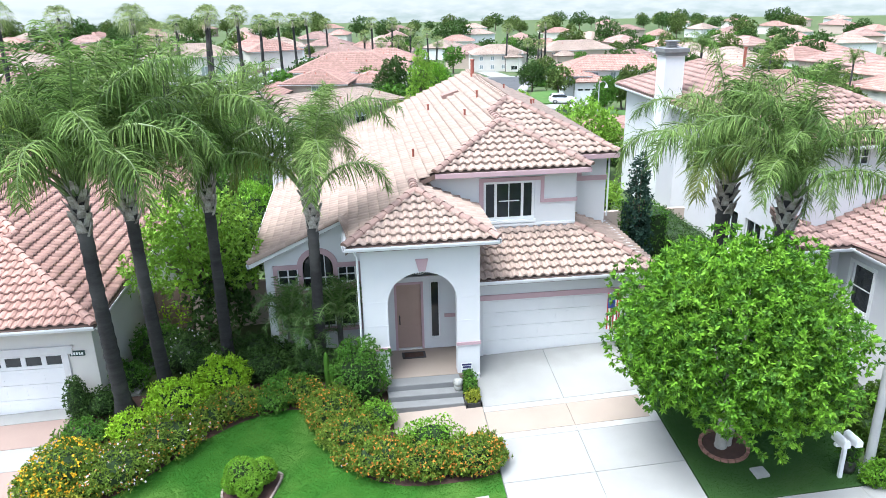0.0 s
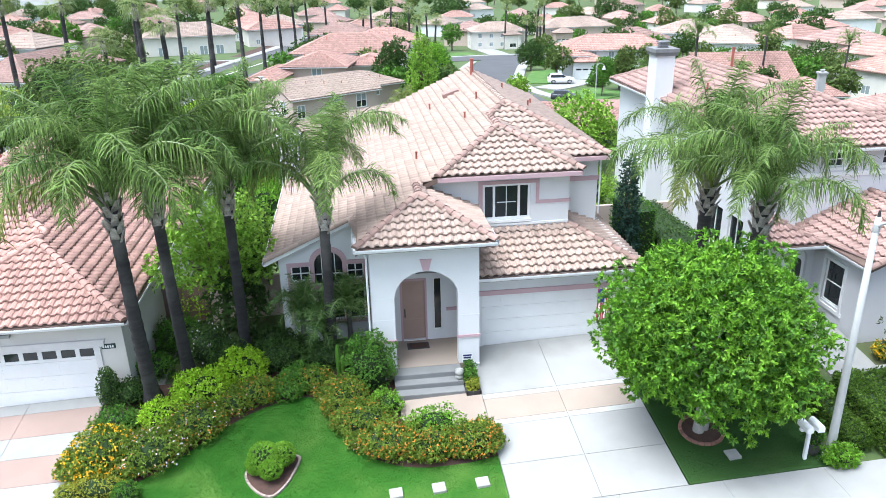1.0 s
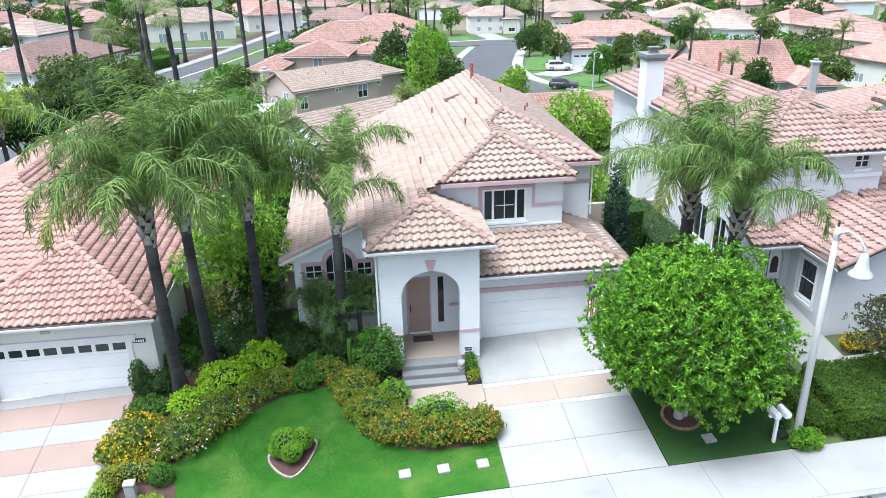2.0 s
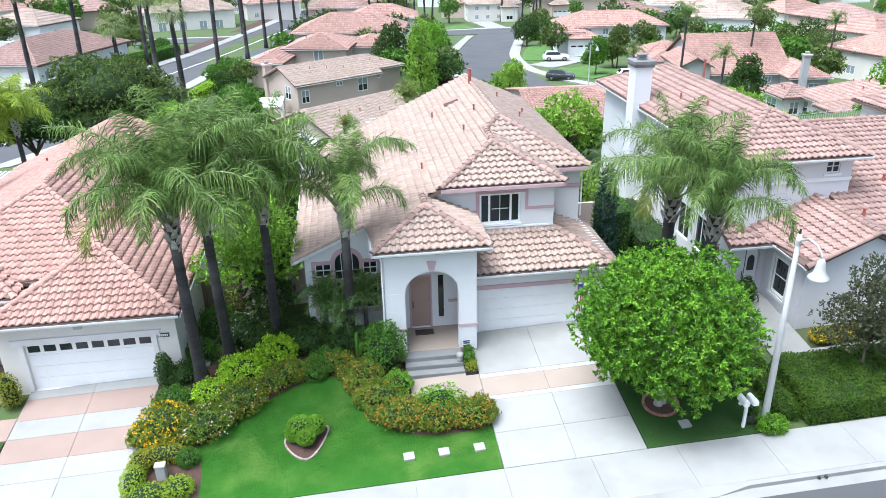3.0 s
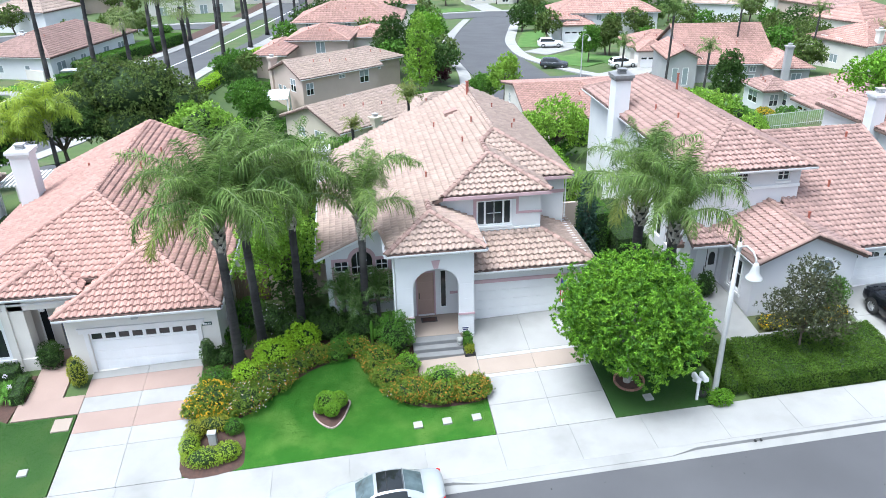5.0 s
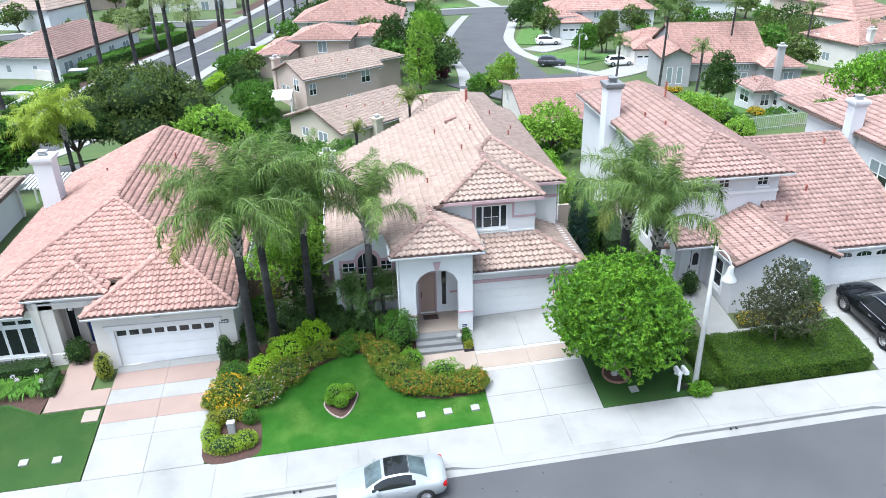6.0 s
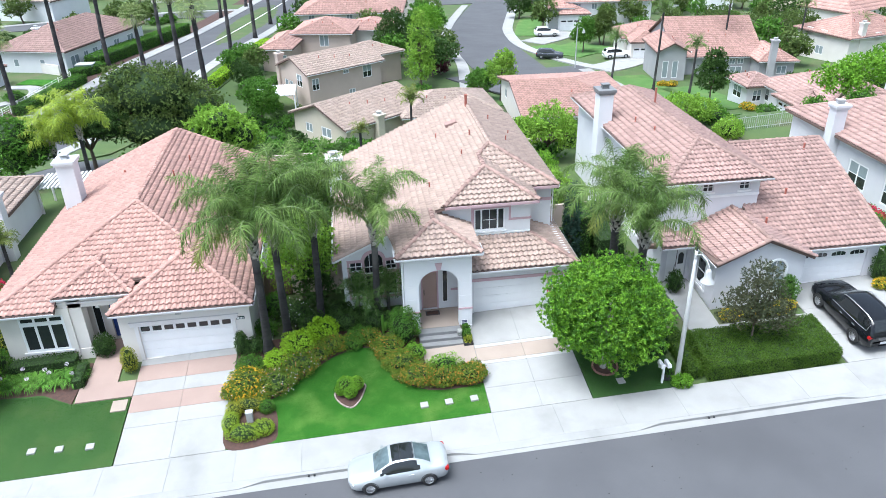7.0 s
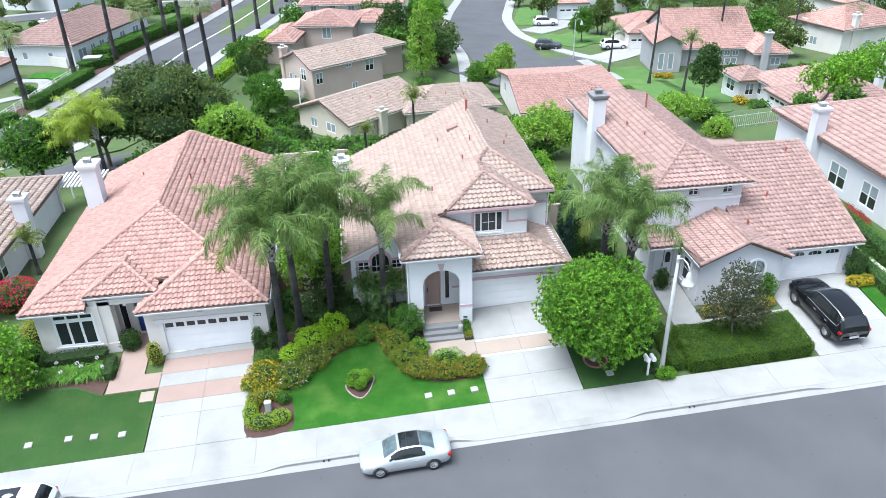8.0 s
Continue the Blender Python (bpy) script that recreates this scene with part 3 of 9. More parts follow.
def window(parent, m, a0, a1, b0, b1, cols=(1,), rows=1, casing=None, deep=0.07, fw=0.05, local=False, pane=None, bars=(), blind=False, top=None):
    """A framed window set back in its opening: casing, bars and one pane for each light. cols: relative widths of the lights."""
    casing, pane = casing or WHITE, pane or DARKGLASS
    mm = m @ pose(0, 0, -deep)
    total, x, lights, holes = sum(cols), a0 + fw, [], []
    for i, c in enumerate(cols):
        x1 = x + (a1 - a0 - 2 * fw) * c / total
        lights.append((x + (fw / 2 if i else 0), x1 - (fw / 2 if i < len(cols) - 1 else 0)))
        holes.append(rect(*lights[-1], b0 + fw, b1 - fw))
        x = x1
    w = wall("window", rect(a0, a1, b0, b1), holes, 0.06, mm, casing, parent, local=local)
    for i, (l0, l1) in enumerate(lights):
        for r in range(rows):
            c0, c1 = b0 + fw + (b1 - b0 - 2 * fw) * r / rows, b0 + fw + (b1 - b0 - 2 * fw) * (r + 1) / rows
            Build().prism(rect(l0, l1, c0 + (0.015 if r else 0), c1), 0.012, mm @ pose(0, 0, -0.03)).make("pane", top if top and r == rows - 1 else pane, w, local=local)
        g = Build()
        for r in range(1, rows):
            c = b0 + fw + (b1 - b0 - 2 * fw) * r / rows
            g.prism(rect(l0, l1, c - 0.02, c + 0.02), 0.03, mm @ pose(0, 0, -0.005))
        if i < len(bars) and bars[i]:
            for j in range(1, bars[i]):
                c = l0 + (l1 - l0) * j / bars[i]
                g.prism(rect(c - 0.014, c + 0.014, b0 + fw, b1 - fw), 0.02, mm @ pose(0, 0, -0.012))
        if g.v:
            g.make("glazing_bar", casing, w, local=local)
        if blind:
            s = Build()
            z = b0 + fw + 0.03
            while z < b1 - fw - 0.02:
                s.prism(rect(l0 + 0.02, l1 - 0.02, z, z + 0.025), 0.006, mm @ pose(0, 0, -0.026))
                z += 0.05
            s.make("blind", BLIND, w, local=local)
    return w


def sectional_door(parent, m, a0, a1, b0, b1, windows=0, material=None, arched=False, local=False, panels=8):
    """A garage door of four hinged sections with pressed panels, and a row of small lights when asked."""
    material = material or GARAGE
    d = Build().prism(rect(a0, a1, b0, b1), 0.03, m @ pose(0, 0, -0.14)).make("garage_door", material, parent, local=local)
    h = (b1 - b0) / 4
    for r in range(4):
        glazed = windows and r == 3
        holes = []
        w = (a1 - a0) / (windows if glazed else panels)
        for i in range(windows if glazed else panels):
            c0, c1 = a0 + i * w + w * 0.12, a0 + (i + 1) * w - w * 0.12
            z0, z1 = b0 + r * h + h * 0.22, b0 + (r + 1) * h - h * 0.2
            if glazed:
                holes.append(arch(c0, c1, z0, (z0 + z1) / 2, z1, 6) if arched else rect(c0, c1, z0, z1))
                Build().prism(holes[-1], 0.01, m @ pose(0, 0, -0.128)).make("light", DARKGLASS, d, local=local)
                if arched:
                    g = Build()
                    for j in (0.33, 0.66):
                        g.prism(rect(c0 + (c1 - c0) * j - 0.012, c0 + (c1 - c0) * j + 0.012, z0, z1 - 0.04), 0.01, m @ pose(0, 0, -0.118))
                    g.make("glazing_bar", material, d, local=local)
            else:
                Build().prism(rect(c0, c1, z0, z1), 0.02, m @ pose(0, 0, -0.096)).make("pressed_panel", material, d, local=local)
        o = rect(a0, a1, b0 + r * h + 0.006, b0 + (r + 1) * h - 0.006)
        wall("section", o, holes, 0.035, m @ pose(0, 0, -0.104), material, d, local=local)
    return d


def band(parent, m, a0, a1, b0, b1, proud=0.05, material=None, name="trim", bevel=0.0, local=False):
    return Build().prism(rect(a0, a1, b0, b1), proud + 0.02, m @ pose(0, 0, proud)).make(name, material or PINK, parent, local=local)


def chimney(parent, x0, x1, y0, y1, z0, z1, material, cap=None, local=False):
    c = Build().box(x0, x1, y0, y1, z0, z1).make("chimney", material, parent, local=local)
    b = Build().box(x0 - 0.08, x1 + 0.08, y0 - 0.08, y1 + 0.08, z1 - 0.28, z1 - 0.12).box(x0 - 0.15, x1 + 0.15, y0 - 0.15, y1 + 0.15, z1 - 0.12, z1 + 0.06)
    b.make("crown", cap or material, c, local=local)
    xm, ym = (x0 + x1) / 2, (y0 + y1) / 2
    k = Build()
    rings, z = [], z1 + 0.05
    for d, h in ((0.0, 0.0), (0.0, 0.05), (-0.05, 0.0), (-0.05, 0.04), (0.0, 0.0), (0.0, 0.05), (-0.05, 0.0), (-0.05, 0.04), (0.0, 0.0), (0.0, 0.05), (-0.05, 0.0), (-0.05, 0.05), (0.04, 0.0), (0.04, 0.05)):
        z += h
        rings.append([(xm + sx * (0.24 + d), ym + sy * (0.2 + d), z) for sx, sy in ((-1, -1), (1, -1), (1, 1), (-1, 1))])
    k.add([q for r in rings for q in r], [(i * 4 + j, i * 4 + (j + 1) % 4, i * 4 + 4 + (j + 1) % 4, i * 4 + 4 + j) for i in range(len(rings) - 1) for j in range(4)] + [tuple(len(rings) * 4 - 4 + j for j in range(4))])
    k.make("spark_cap", CHIMCAP if cap else METAL, c, local=local)
    return c


def vent(parent, x, y, z, h=0.45, r=0.05, material=None, local=False):
    Build().tube([(x, y, z - 0.2), (x, y, z + h)], [r, r], 8).tube([(x, y, z - 0.03), (x, y, z + 0.03)], [r * 2.6, r * 1.3], 8).tube([(x, y, z + h), (x, y, z + h + 0.05)], [r * 1.3, r * 1.3], 8).make("vent_pipe", material or PIPE_RED, parent, local=local)


# ---- main house ----
SL = 0.45
house = thing("house", (3, 22, 0), "white stucco two-storey house with tan clay tile roof and pink trim", "house")
F = lambda x, y, z=0.0: facing(x, y, z, "-y")
M_Z = lambda x: 3.2 + SL * (x + 3.6)           # the long western slope
# porch tower
tf = F(0.12, 20.3)
wall("wall", rect(0, 3.66, -0.5, 4.62), [arch(0.77, 2.93, 0.085, 2.72, 3.68)], 0.38, tf, STUCCO, house)
wall("wall", rect(0, 3.2, -0.5, 4.62), [], 0.2, facing(0.12, 23.5, 0, "-x"), STUCCO, house)
wall("wall", rect(0, 1.2, -0.5, 4.62), [], 0.3, facing(3.78, 20.3, 0, "+x"), STUCCO, house)
wall("wall", rect(0, 2.2, 2.6, 4.62), [], 0.2, facing(3.78, 21.5, 0, "+x"), STUCCO, house)
df = F(0.32, 22.19)
wall("wall", rect(0, 3.3, 0, 4.4), [rect(0.88, 1.80, 0.10, 2.56), rect(2.09, 2.39, 0.48, 2.56), arch(1.0, 2.5, 2.78, 2.8, 3.3)], 0.2, df, STUCCO, house)
Build().box(0.34, 3.46, 20.7, 22.17, 4.0, 4.08).make("porch_ceiling", STUCCO, house)
key = Build().prism([(1.76, 3.72), (1.96, 3.72), (2.06, 4.12), (1.66, 4.12)], 0.08, tf @ pose(0, 0, 0.05)).make("keystone", PINK, house)
for a, c in ((0.0, 0.77), (2.93, 3.66)):
    band(house, tf, a - 0.03, c + 0.03, 1.1, 1.2, 0.04)
    band(house, tf, a - 0.01, c + 0.01, 0.0, 0.04, 0.03, STUCCO)
    for z in (1.95, 2.75):
        band(house, tf, a, c, z, z + 0.02, 0.006, STUCCO, "score_line")
band(house, facing(3.40, 22.2, 0, "-x"), 0, 1.5, 1.1, 1.22, 0.05)
band(house, df, 2.55, 3.1, 1.25, 1.37, 0.05)
door = Build().prism(rect(0.94, 1.76, 0.13, 2.52), 0.05, df @ pose(0, 0, -0.09)).make("front_door", DOOR_TAN, house)
for r0, r1 in ((0.30, 0.95), (1.08, 1.95), (2.05, 2.38)):
    for a in (1.02, 1.40):
        Build().prism(rect(a, a + 0.28, r0, r1), 0.02, df @ pose(0, 0, -0.078)).make("door_panel", DOOR_TAN, door, bevel=0.006)
Build().tube([df @ Vector((1.02, 1.1, -0.02)), df @ Vector((1.02, 1.32, -0.02))], [0.014, 0.014], 8).box(1.32, 1.36, 22.2, 22.24, 1.05, 1.38).make("door_handle", IRON, door)
fr = Build()
for r in (rect(0.86, 0.94, 0.1, 2.6), rect(1.76, 1.84, 0.1, 2.6), rect(0.94, 1.76, 2.52, 2.6)):
    fr.prism(r, 0.1, df @ pose(0, 0, 0.02))
fr.make("door_frame", PINK, house)
Build().prism(rect(0.94, 1.76, 0.09, 0.13), 0.1, df @ pose(0, 0, 0.03)).make("threshold", WHITE, house)
window(house, df, 2.09, 2.39, 0.48, 2.56, (1,), 1, WHITE, 0.05, 0.03)
wv = Build().prism(arch(1.04, 2.46, 2.82, 2.84, 3.26), 0.02, df @ pose(0, 0, -0.08)).make("window", DARKGLASS, house, "arched transom light")
gb = Build()
for i in range(1, 5):
    t = math.pi * i / 5
    gb.tube([df @ Vector((1.75, 2.82, -0.07)), df @ Vector((1.75 + 0.7 * math.cos(t), 2.84 + 0.41 * math.sin(t), -0.07))], [0.014, 0.014], 6)
gb.make("glazing_bar", WHITE, wv)
# garage
gf = F(3.78, 21.5)
wall("wall", rect(0, 5.9, -0.3, 2.95), [rect(0.32, 5.2, 0.0, 2.05)], 0.25, gf, STUCCO, house)
sectional_door(house, gf, 0.32, 5.2, 0.0, 2.05)
band(house, gf, 0.04, 5.88, 2.06, 2.24, 0.05)
band(house, gf, 0.06, 0.30, 0.02, 2.05, 0.02, STUCCO)
band(house, gf, 0.02, 5.88, 2.72, 2.82, 0.05, TRIM)
wall("wall", rect(0, 17, -0.3, 3.2), [], 0.25, facing(9.68, 21.5, 0, "+x"), STUCCO, house)
# upper floor
uf = F(2.6, 23.46)
wall("wall", rect(0.0, 5.13, 3.0, 6.05), [rect(1.86, 3.66, 4.2, 5.58)], 0.25, uf, STUCCO, house)
wall("wall", rect(0, 2.2, 3.0, 6.05), [], 0.2, facing(7.73, 23.46, 0, "+x"), STUCCO, house)
window(house, uf, 1.86, 3.66, 4.2, 5.58, (0.62, 1.7, 0.62), 1, WHITE, 0.05, 0.09, bars=(0, 2, 0))
band(house, uf, 2.40, 3.12, 4.86, 4.89, -0.045, WHITE, "glazing_bar")
for r in (rect(1.70, 1.85, 4.12, 5.72), rect(1.85, 3.98, 5.59, 5.72), rect(3.86, 3.98, 4.78, 5.59), rect(3.98, 5.15, 4.78, 4.90)):
    band(house, uf, r[0][0], r[1][0], r[0][1], r[2][1], 0.05)
band(house, uf, 1.84, 3.7, 4.1, 4.19, 0.07, WHITE, "window_sill")
band(house, uf, 0.4, 5.16, 5.92, 6.04, 0.04)
band(house, uf, 1.6, 5.13, 3.98, 4.06, 0.05, WHITE)
band(house, facing(7.73, 23.46, 0, "+x"), -0.04, 1.9, 4.78, 4.90, 0.05)
sf = F(7.6, 25.35)
wall("wall", rect(0.0, 1.85, 2.6, 6.05), [], 0.25, sf, STUCCO, house)
band(house, sf, 0.0, 1.88, 4.98, 5.16, 0.05)
band(house, sf, 0.1, 0.9, 5.16, 5.75, 0.03)
for a in (0.2, 0.5):
    band(house, sf, a, a + 0.14, 5.4, 5.55, 0.04, BRICK, "vent_tile")
wall("wall", rect(0, 13, -0.3, 6.05), [], 0.25, facing(9.45, 25.35, 0, "+x"), STUCCO, house)
band(house, facing(9.45, 25.35, 0, "+x"), 0, 12, 4.98, 5.16, 0.05)
# west wing with its raking front
wf = F(-3.16, 23.5)
arch_hole = arch(1.28, 2.32, 2.0, 2.85, 3.36)
wall("wall", [(0, -0.6), (3.4, -0.6), (3.4, M_Z(0.24) - 0.14), (0, M_Z(-3.16) - 0.14)], [rect(0.42, 1.12, 2.22, 2.82), rect(2.48, 3.1, 2.22, 2.82), arch_hole, rect(0.42, 1.12, 0.55, 2.0), rect(1.28, 2.32, 0.55, 1.9), rect(2.48, 3.1, 0.55, 2.0)], 0.25, wf, STUCCO, house)
for a0, a1, c in ((0.42, 1.12, 2), (2.48, 3.1, 2)):
    window(house, wf, a0, a1, 2.22, 2.82, (1, 1), 2, WHITE, 0.05, 0.045)
    window(house, wf, a0, a1, 0.55, 2.0, (1,), 1, WHITE, 0.05, 0.05)
window(house, wf, 1.28, 2.32, 0.55, 1.9, (1, 1), 1, WHITE, 0.05, 0.05)
aw = Build().prism(arch(1.33, 2.27, 2.05, 2.85, 3.30), 0.02, wf @ pose(0, 0, -0.08)).make("window", DARKGLASS, house, "arched window light")
gb = Build()
for a in (1.56, 1.8, 2.04):
    gb.prism(rect(a - 0.015, a + 0.015, 2.02, 3.25), 0.03, wf @ pose(0, 0, -0.06))
gb.prism(rect(1.3, 2.3, 2.42, 2.46), 0.03, wf @ pose(0, 0, -0.055)).prism(rect(1.28, 2.32, 2.0, 2.06), 0.05, wf @ pose(0, 0, -0.05))
gb.make("glazing_bar", WHITE, aw)
wall("trim", [(0.28, 0.4), (3.26, 0.4), (3.26, 2.98), (2.5, 2.98)] + [(1.8 + 0.70 * math.cos(math.pi * i / 12), 2.9 + 0.66 * math.sin(math.pi * i / 12)) for i in range(1, 12)] + [(1.1, 2.98), (0.28, 2.98)],
     [rect(0.42, 1.12, 2.22, 2.82), rect(2.48, 3.1, 2.22, 2.82), arch_hole, rect(0.42, 1.12, 0.55, 2.0), rect(1.28, 2.32, 0.55, 1.9), rect(2.48, 3.1, 0.55, 2.0)], 0.06, wf @ pose(0, 0, 0.05), PINK, house, "dusty pink window surround")
wall("wall", rect(0, 14.8, -0.6, M_Z(-3.16) - 0.14), [rect(9.5, 10.7, 0.6, 1.9)], 0.25, facing(-3.16, 38.3, 0, "-x"), STUCCO, house)
window(house, facing(-3.16, 38.3, 0, "-x"), 9.5, 10.7, 0.6, 1.9, (1, 1))
wall("wall", [(0, -0.3), (12.6, -0.3), (12.6, M_Z(-3.16) - 0.14), (3.15, M_Z(6.26) - 0.14), (0, 6.0)], [], 0.25, facing(9.45, 38.3, 0, "+y"), STUCCO, house)
# roof slopes
roof_plane(house, [(-3.6, 23.15), (-0.3, 23.15), (-0.3, 19.85), (1.97, 22.12), (1.97, 23.1), (2.75, 23.0), (5.44, 25.65), (5.44, 27.55), (6.26, 28.4), (6.26, 38.6), (-3.6, 38.6)], (-3.6, 23.15, 3.2), (1, 0), SL, TILE_TAN, pieces=0)
tower = roof_plane(house, [(-0.3, 19.85), (4.27, 19.85), (1.985, 22.12)], (-0.3, 19.85, 4.75), (0, 1), SL, TILE_TAN, pieces=60)
roof_plane(house, [(4.27, 19.85), (4.27, 23.44), (1.985, 23.44), (1.985, 22.12)], (4.27, 19.85, 4.75), (-1, 0), SL, TILE_TAN, pieces=60)
roof_plane(house, [(2.75, 23.0), (8.1, 23.0), (5.44, 25.65)], (2.75, 23.0, 6.06), (0, 1), SL, TILE_TAN, pieces=60)
roof_plane(house, [(8.1, 23.0), (8.1, 24.9), (5.44, 27.55), (5.44, 25.65)], (8.1, 23.0, 6.06), (-1, 0), SL, TILE_TAN)
roof_plane(house, [(8.1, 24.9), (9.75, 24.9), (6.26, 28.4), (5.44, 27.55)], (8.1, 24.9, 6.06), (0, 1), SL, TILE_TAN)
roof_plane(house, [(9.75, 24.9), (9.75, 38.6), (6.26, 38.6), (6.26, 28.4)], (9.75, 24.9, 6.06), (-1, 0), SL, TILE_TAN)
roof_plane(house, [(3.8, 21.05), (10.0, 21.05), (7.6, 23.45), (3.8, 23.45)], (3.8, 21.05, 2.93), (0, 1), 0.40, TILE_TAN, pieces=110)
roof_plane(house, [(10.0, 21.05), (10.0, 38.3), (9.5, 38.3), (9.5, 25.33), (7.75, 25.33), (7.75, 23.3)], (10.0, 21.05, 2.93), (-1, 0), 0.40, TILE_TAN)
zt = 4.75 + SL * 2.27 + 0.06
caps(house, [((4.27, 19.85, 4.83), (1.985, 22.12, zt)), ((-0.3, 19.85, 4.83), (1.985, 22.12, zt)), ((1.985, 22.12, zt), (1.985, 23.4, zt)), ((2.75, 23.0, 6.14), (5.44, 25.65, 7.33)), ((8.1, 23.0, 6.14), (5.44, 25.65, 7.33)),
             ((5.44, 25.65, 7.33), (5.44, 27.55, 7.33)), ((5.44, 27.55, 7.33), (6.26, 28.4, 7.71)), ((9.75, 24.9, 6.14), (6.26, 28.4, 7.71)), ((10.0, 21.05, 3.0), (7.75, 23.4, 3.92))], each=True)
caps(house, [((6.26, 28.4, 7.71), (6.26, 38.6, 7.71))], TILE_TAN, each=True)
caps(house, [((-3.6, 23.15, 3.25), (-0.3, 23.15, M_Z(-0.3) + 0.05))], TILE_TAN, each=True)
gutter(house, [((-0.3, 19.82, 4.76), (4.3, 19.82, 4.76)), ((-0.33, 23.2, 4.76), (-0.33, 19.82, 4.76)), ((4.3, 19.82, 4.76), (4.3, 21.1, 4.76)), ((3.85, 21.02, 2.94), (10.0, 21.02, 2.94)), ((-3.63, 38.5, 3.2), (-3.63, 23.1, 3.2)), ((9.78, 24.9, 6.06), (9.78, 38.5, 6.06)), ((10.03, 21.05, 2.94), (10.03, 38.3, 2.94))])
Build().prism([(-3.6, 3.06), (-0.3, 4.54), (-0.3, 4.66), (-3.6, 3.2)], 0.05, F(0, 23.12)).make("fascia", WHITE, house)
Build().box(2.75, 8.1, 22.96, 23.02, 5.9, 6.06).make("fascia", PINK, house)
Build().box(8.1, 9.75, 24.86, 24.92, 5.9, 6.06).make("fascia", PINK, house)
Build().tube([(-0.2, 20.22, 4.7), (-0.05, 20.22, 4.5), (0.02, 20.24, 4.3), (0.02, 20.24, 0.0)], [0.035] * 4, 8).make("downpipe", GUTTER, house)
Build().tube([(9.5, 25.2, 6.0), (9.5, 25.2, 3.6)], [0.035] * 2, 8).make("downpipe", GUTTER, house)
chimney(house, -3.75, -2.85, 33.7, 34.5, -0.3, 5.35, STUCCO)
vent(house, 6.15, 36.2, 7.6, 0.85, 0.09)
for px_, py_ in ((3.6, 33.2), (4.6, 28.6), (2.3, 26.3), (5.5, 31.0)):
    vent(house, px_, py_, M_Z(px_), 0.35, 0.04)
for px_, py_ in ((7.4, 34.5), (8.3, 32.2), (7.8, 30.6)):
    vent(house, px_, py_, 6.06 + SL * (9.75 - px_), 0.3, 0.04)
Build().add([(4.4, 34.0, M_Z(4.4) + 0.06), (5.2, 34.0, M_Z(5.2) + 0.06), (5.2, 34.6, M_Z(5.2) + 0.06), (4.4, 34.6, M_Z(4.4) + 0.06), (4.35, 34.0, M_Z(4.4) + 0.28), (5.1, 34.0, M_Z(5.2) + 0.16), (5.1, 34.6, M_Z(5.2) + 0.16), (4.35, 34.6, M_Z(4.4) + 0.28)],
            [(3, 2, 1, 0), (4, 5, 6, 7), (0, 1, 5, 4), (1, 2, 6, 5), (2, 3, 7, 6), (3, 0, 4, 7)]).make("roof_vent", TILE_ROSE, house)
# porch floor and steps
porch = thing("porch_steps", (1.9, 20, -0.4), "grey concrete entrance steps with a tan porch floor", "steps", kind="structure")
Build().box(0.5, 3.4, 20.25, 22.18, -0.5, 0.10).make("porch_floor", CONCRETE_TAN, porch)
for i, (y0, y1, z) in enumerate(((19.75, 20.25, 0.094), (19.38, 19.75, -0.075), (19.0, 19.38, -0.24))):
    Build().box(0.75, 3.08, y0, y1 + 0.004, -0.6, z).make("step", STEP, porch, bevel=0.012)
# ---- house to the west ----
west = thing("house", (-14, 22, -0.7), "cream stucco single-storey house with salmon clay tile roof", "house")
WZ = 2.5
wfl = F(-15.05, 21.1, -0.7)
wall("wall", rect(0, 6.8, -0.2, 3.12), [rect(0.95, 5.8, 0.0, 2.1)], 0.25, wfl, STUCCO_CREAM, west)
sectional_door(west, wfl, 0.95, 5.8, 0.0, 2.1, windows=8)
for r in (rect(0.75, 0.94, 0.0, 2.11), rect(5.81, 6.0, 0.0, 2.11), rect(0.55, 6.15, 2.11, 2.32)):
    band(west, wfl, r[0][0], r[1][0], r[0][1], r[2][1], 0.06, TRIM)
band(west, wfl, 0.5, 6.2, 2.32, 2.38, 0.1, TRIM)
sign = band(west, wfl, 6.05, 6.5, 2.0, 2.17, 0.04, GREENPLATE, "number_plaque")
for i in range(5):
    band(sign, wfl, 6.09 + i * 0.078, 6.14 + i * 0.078, 2.04, 2.13, 0.048, WHITE, "bar")
lampb = Build().box(-12.05, -11.75, 20.96, 21.1, 2.0, 2.12).make("floodlight", METAL, west)
wall("wall", rect(0, 20.1, -0.3, 3.12), [], 0.25, facing(-8.25, 21.1, -0.7, "+x"), STUCCO_CREAM, west)
wall("wall", rect(0, 2.6, -0.3, 3.12), [], 0.25, facing(-15.05, 23.7, -0.7, "-x"), STUCCO_CREAM, west)
lf = F(-21.3, 21.95, -0.7)
wall("wall", rect(0, 3.6, -0.3, 3.12), [rect(0.95, 3.25, 0.55, 2.75)], 0.25, lf, STUCCO_CREAM, west)
window(west, lf, 0.95, 3.25, 0.55, 2.3, (1, 1.1, 1), 1, WHITE, 0.01, 0.13)
window(west, lf, 0.95, 3.25, 2.3, 2.75, (1, 1.1, 1), 1, WHITE, 0.01, 0.11)
band(west, lf, 0.8, 3.4, 0.42, 0.54, 0.08, TRIM, "window_sill")
wall("wall", rect(0, 19.2, -0.3, 3.12), [], 0.25, facing(-21.3, 41.2, -0.7, "-x"), STUCCO_CREAM, west)
wall("wall", [(0, -0.3), (13.05, -0.3), (13.05, 3.12), (6.6, 6.0), (0, 3.12)], [], 0.25, facing(-8.25, 41.2, -0.7, "+y"), STUCCO_CREAM, west)
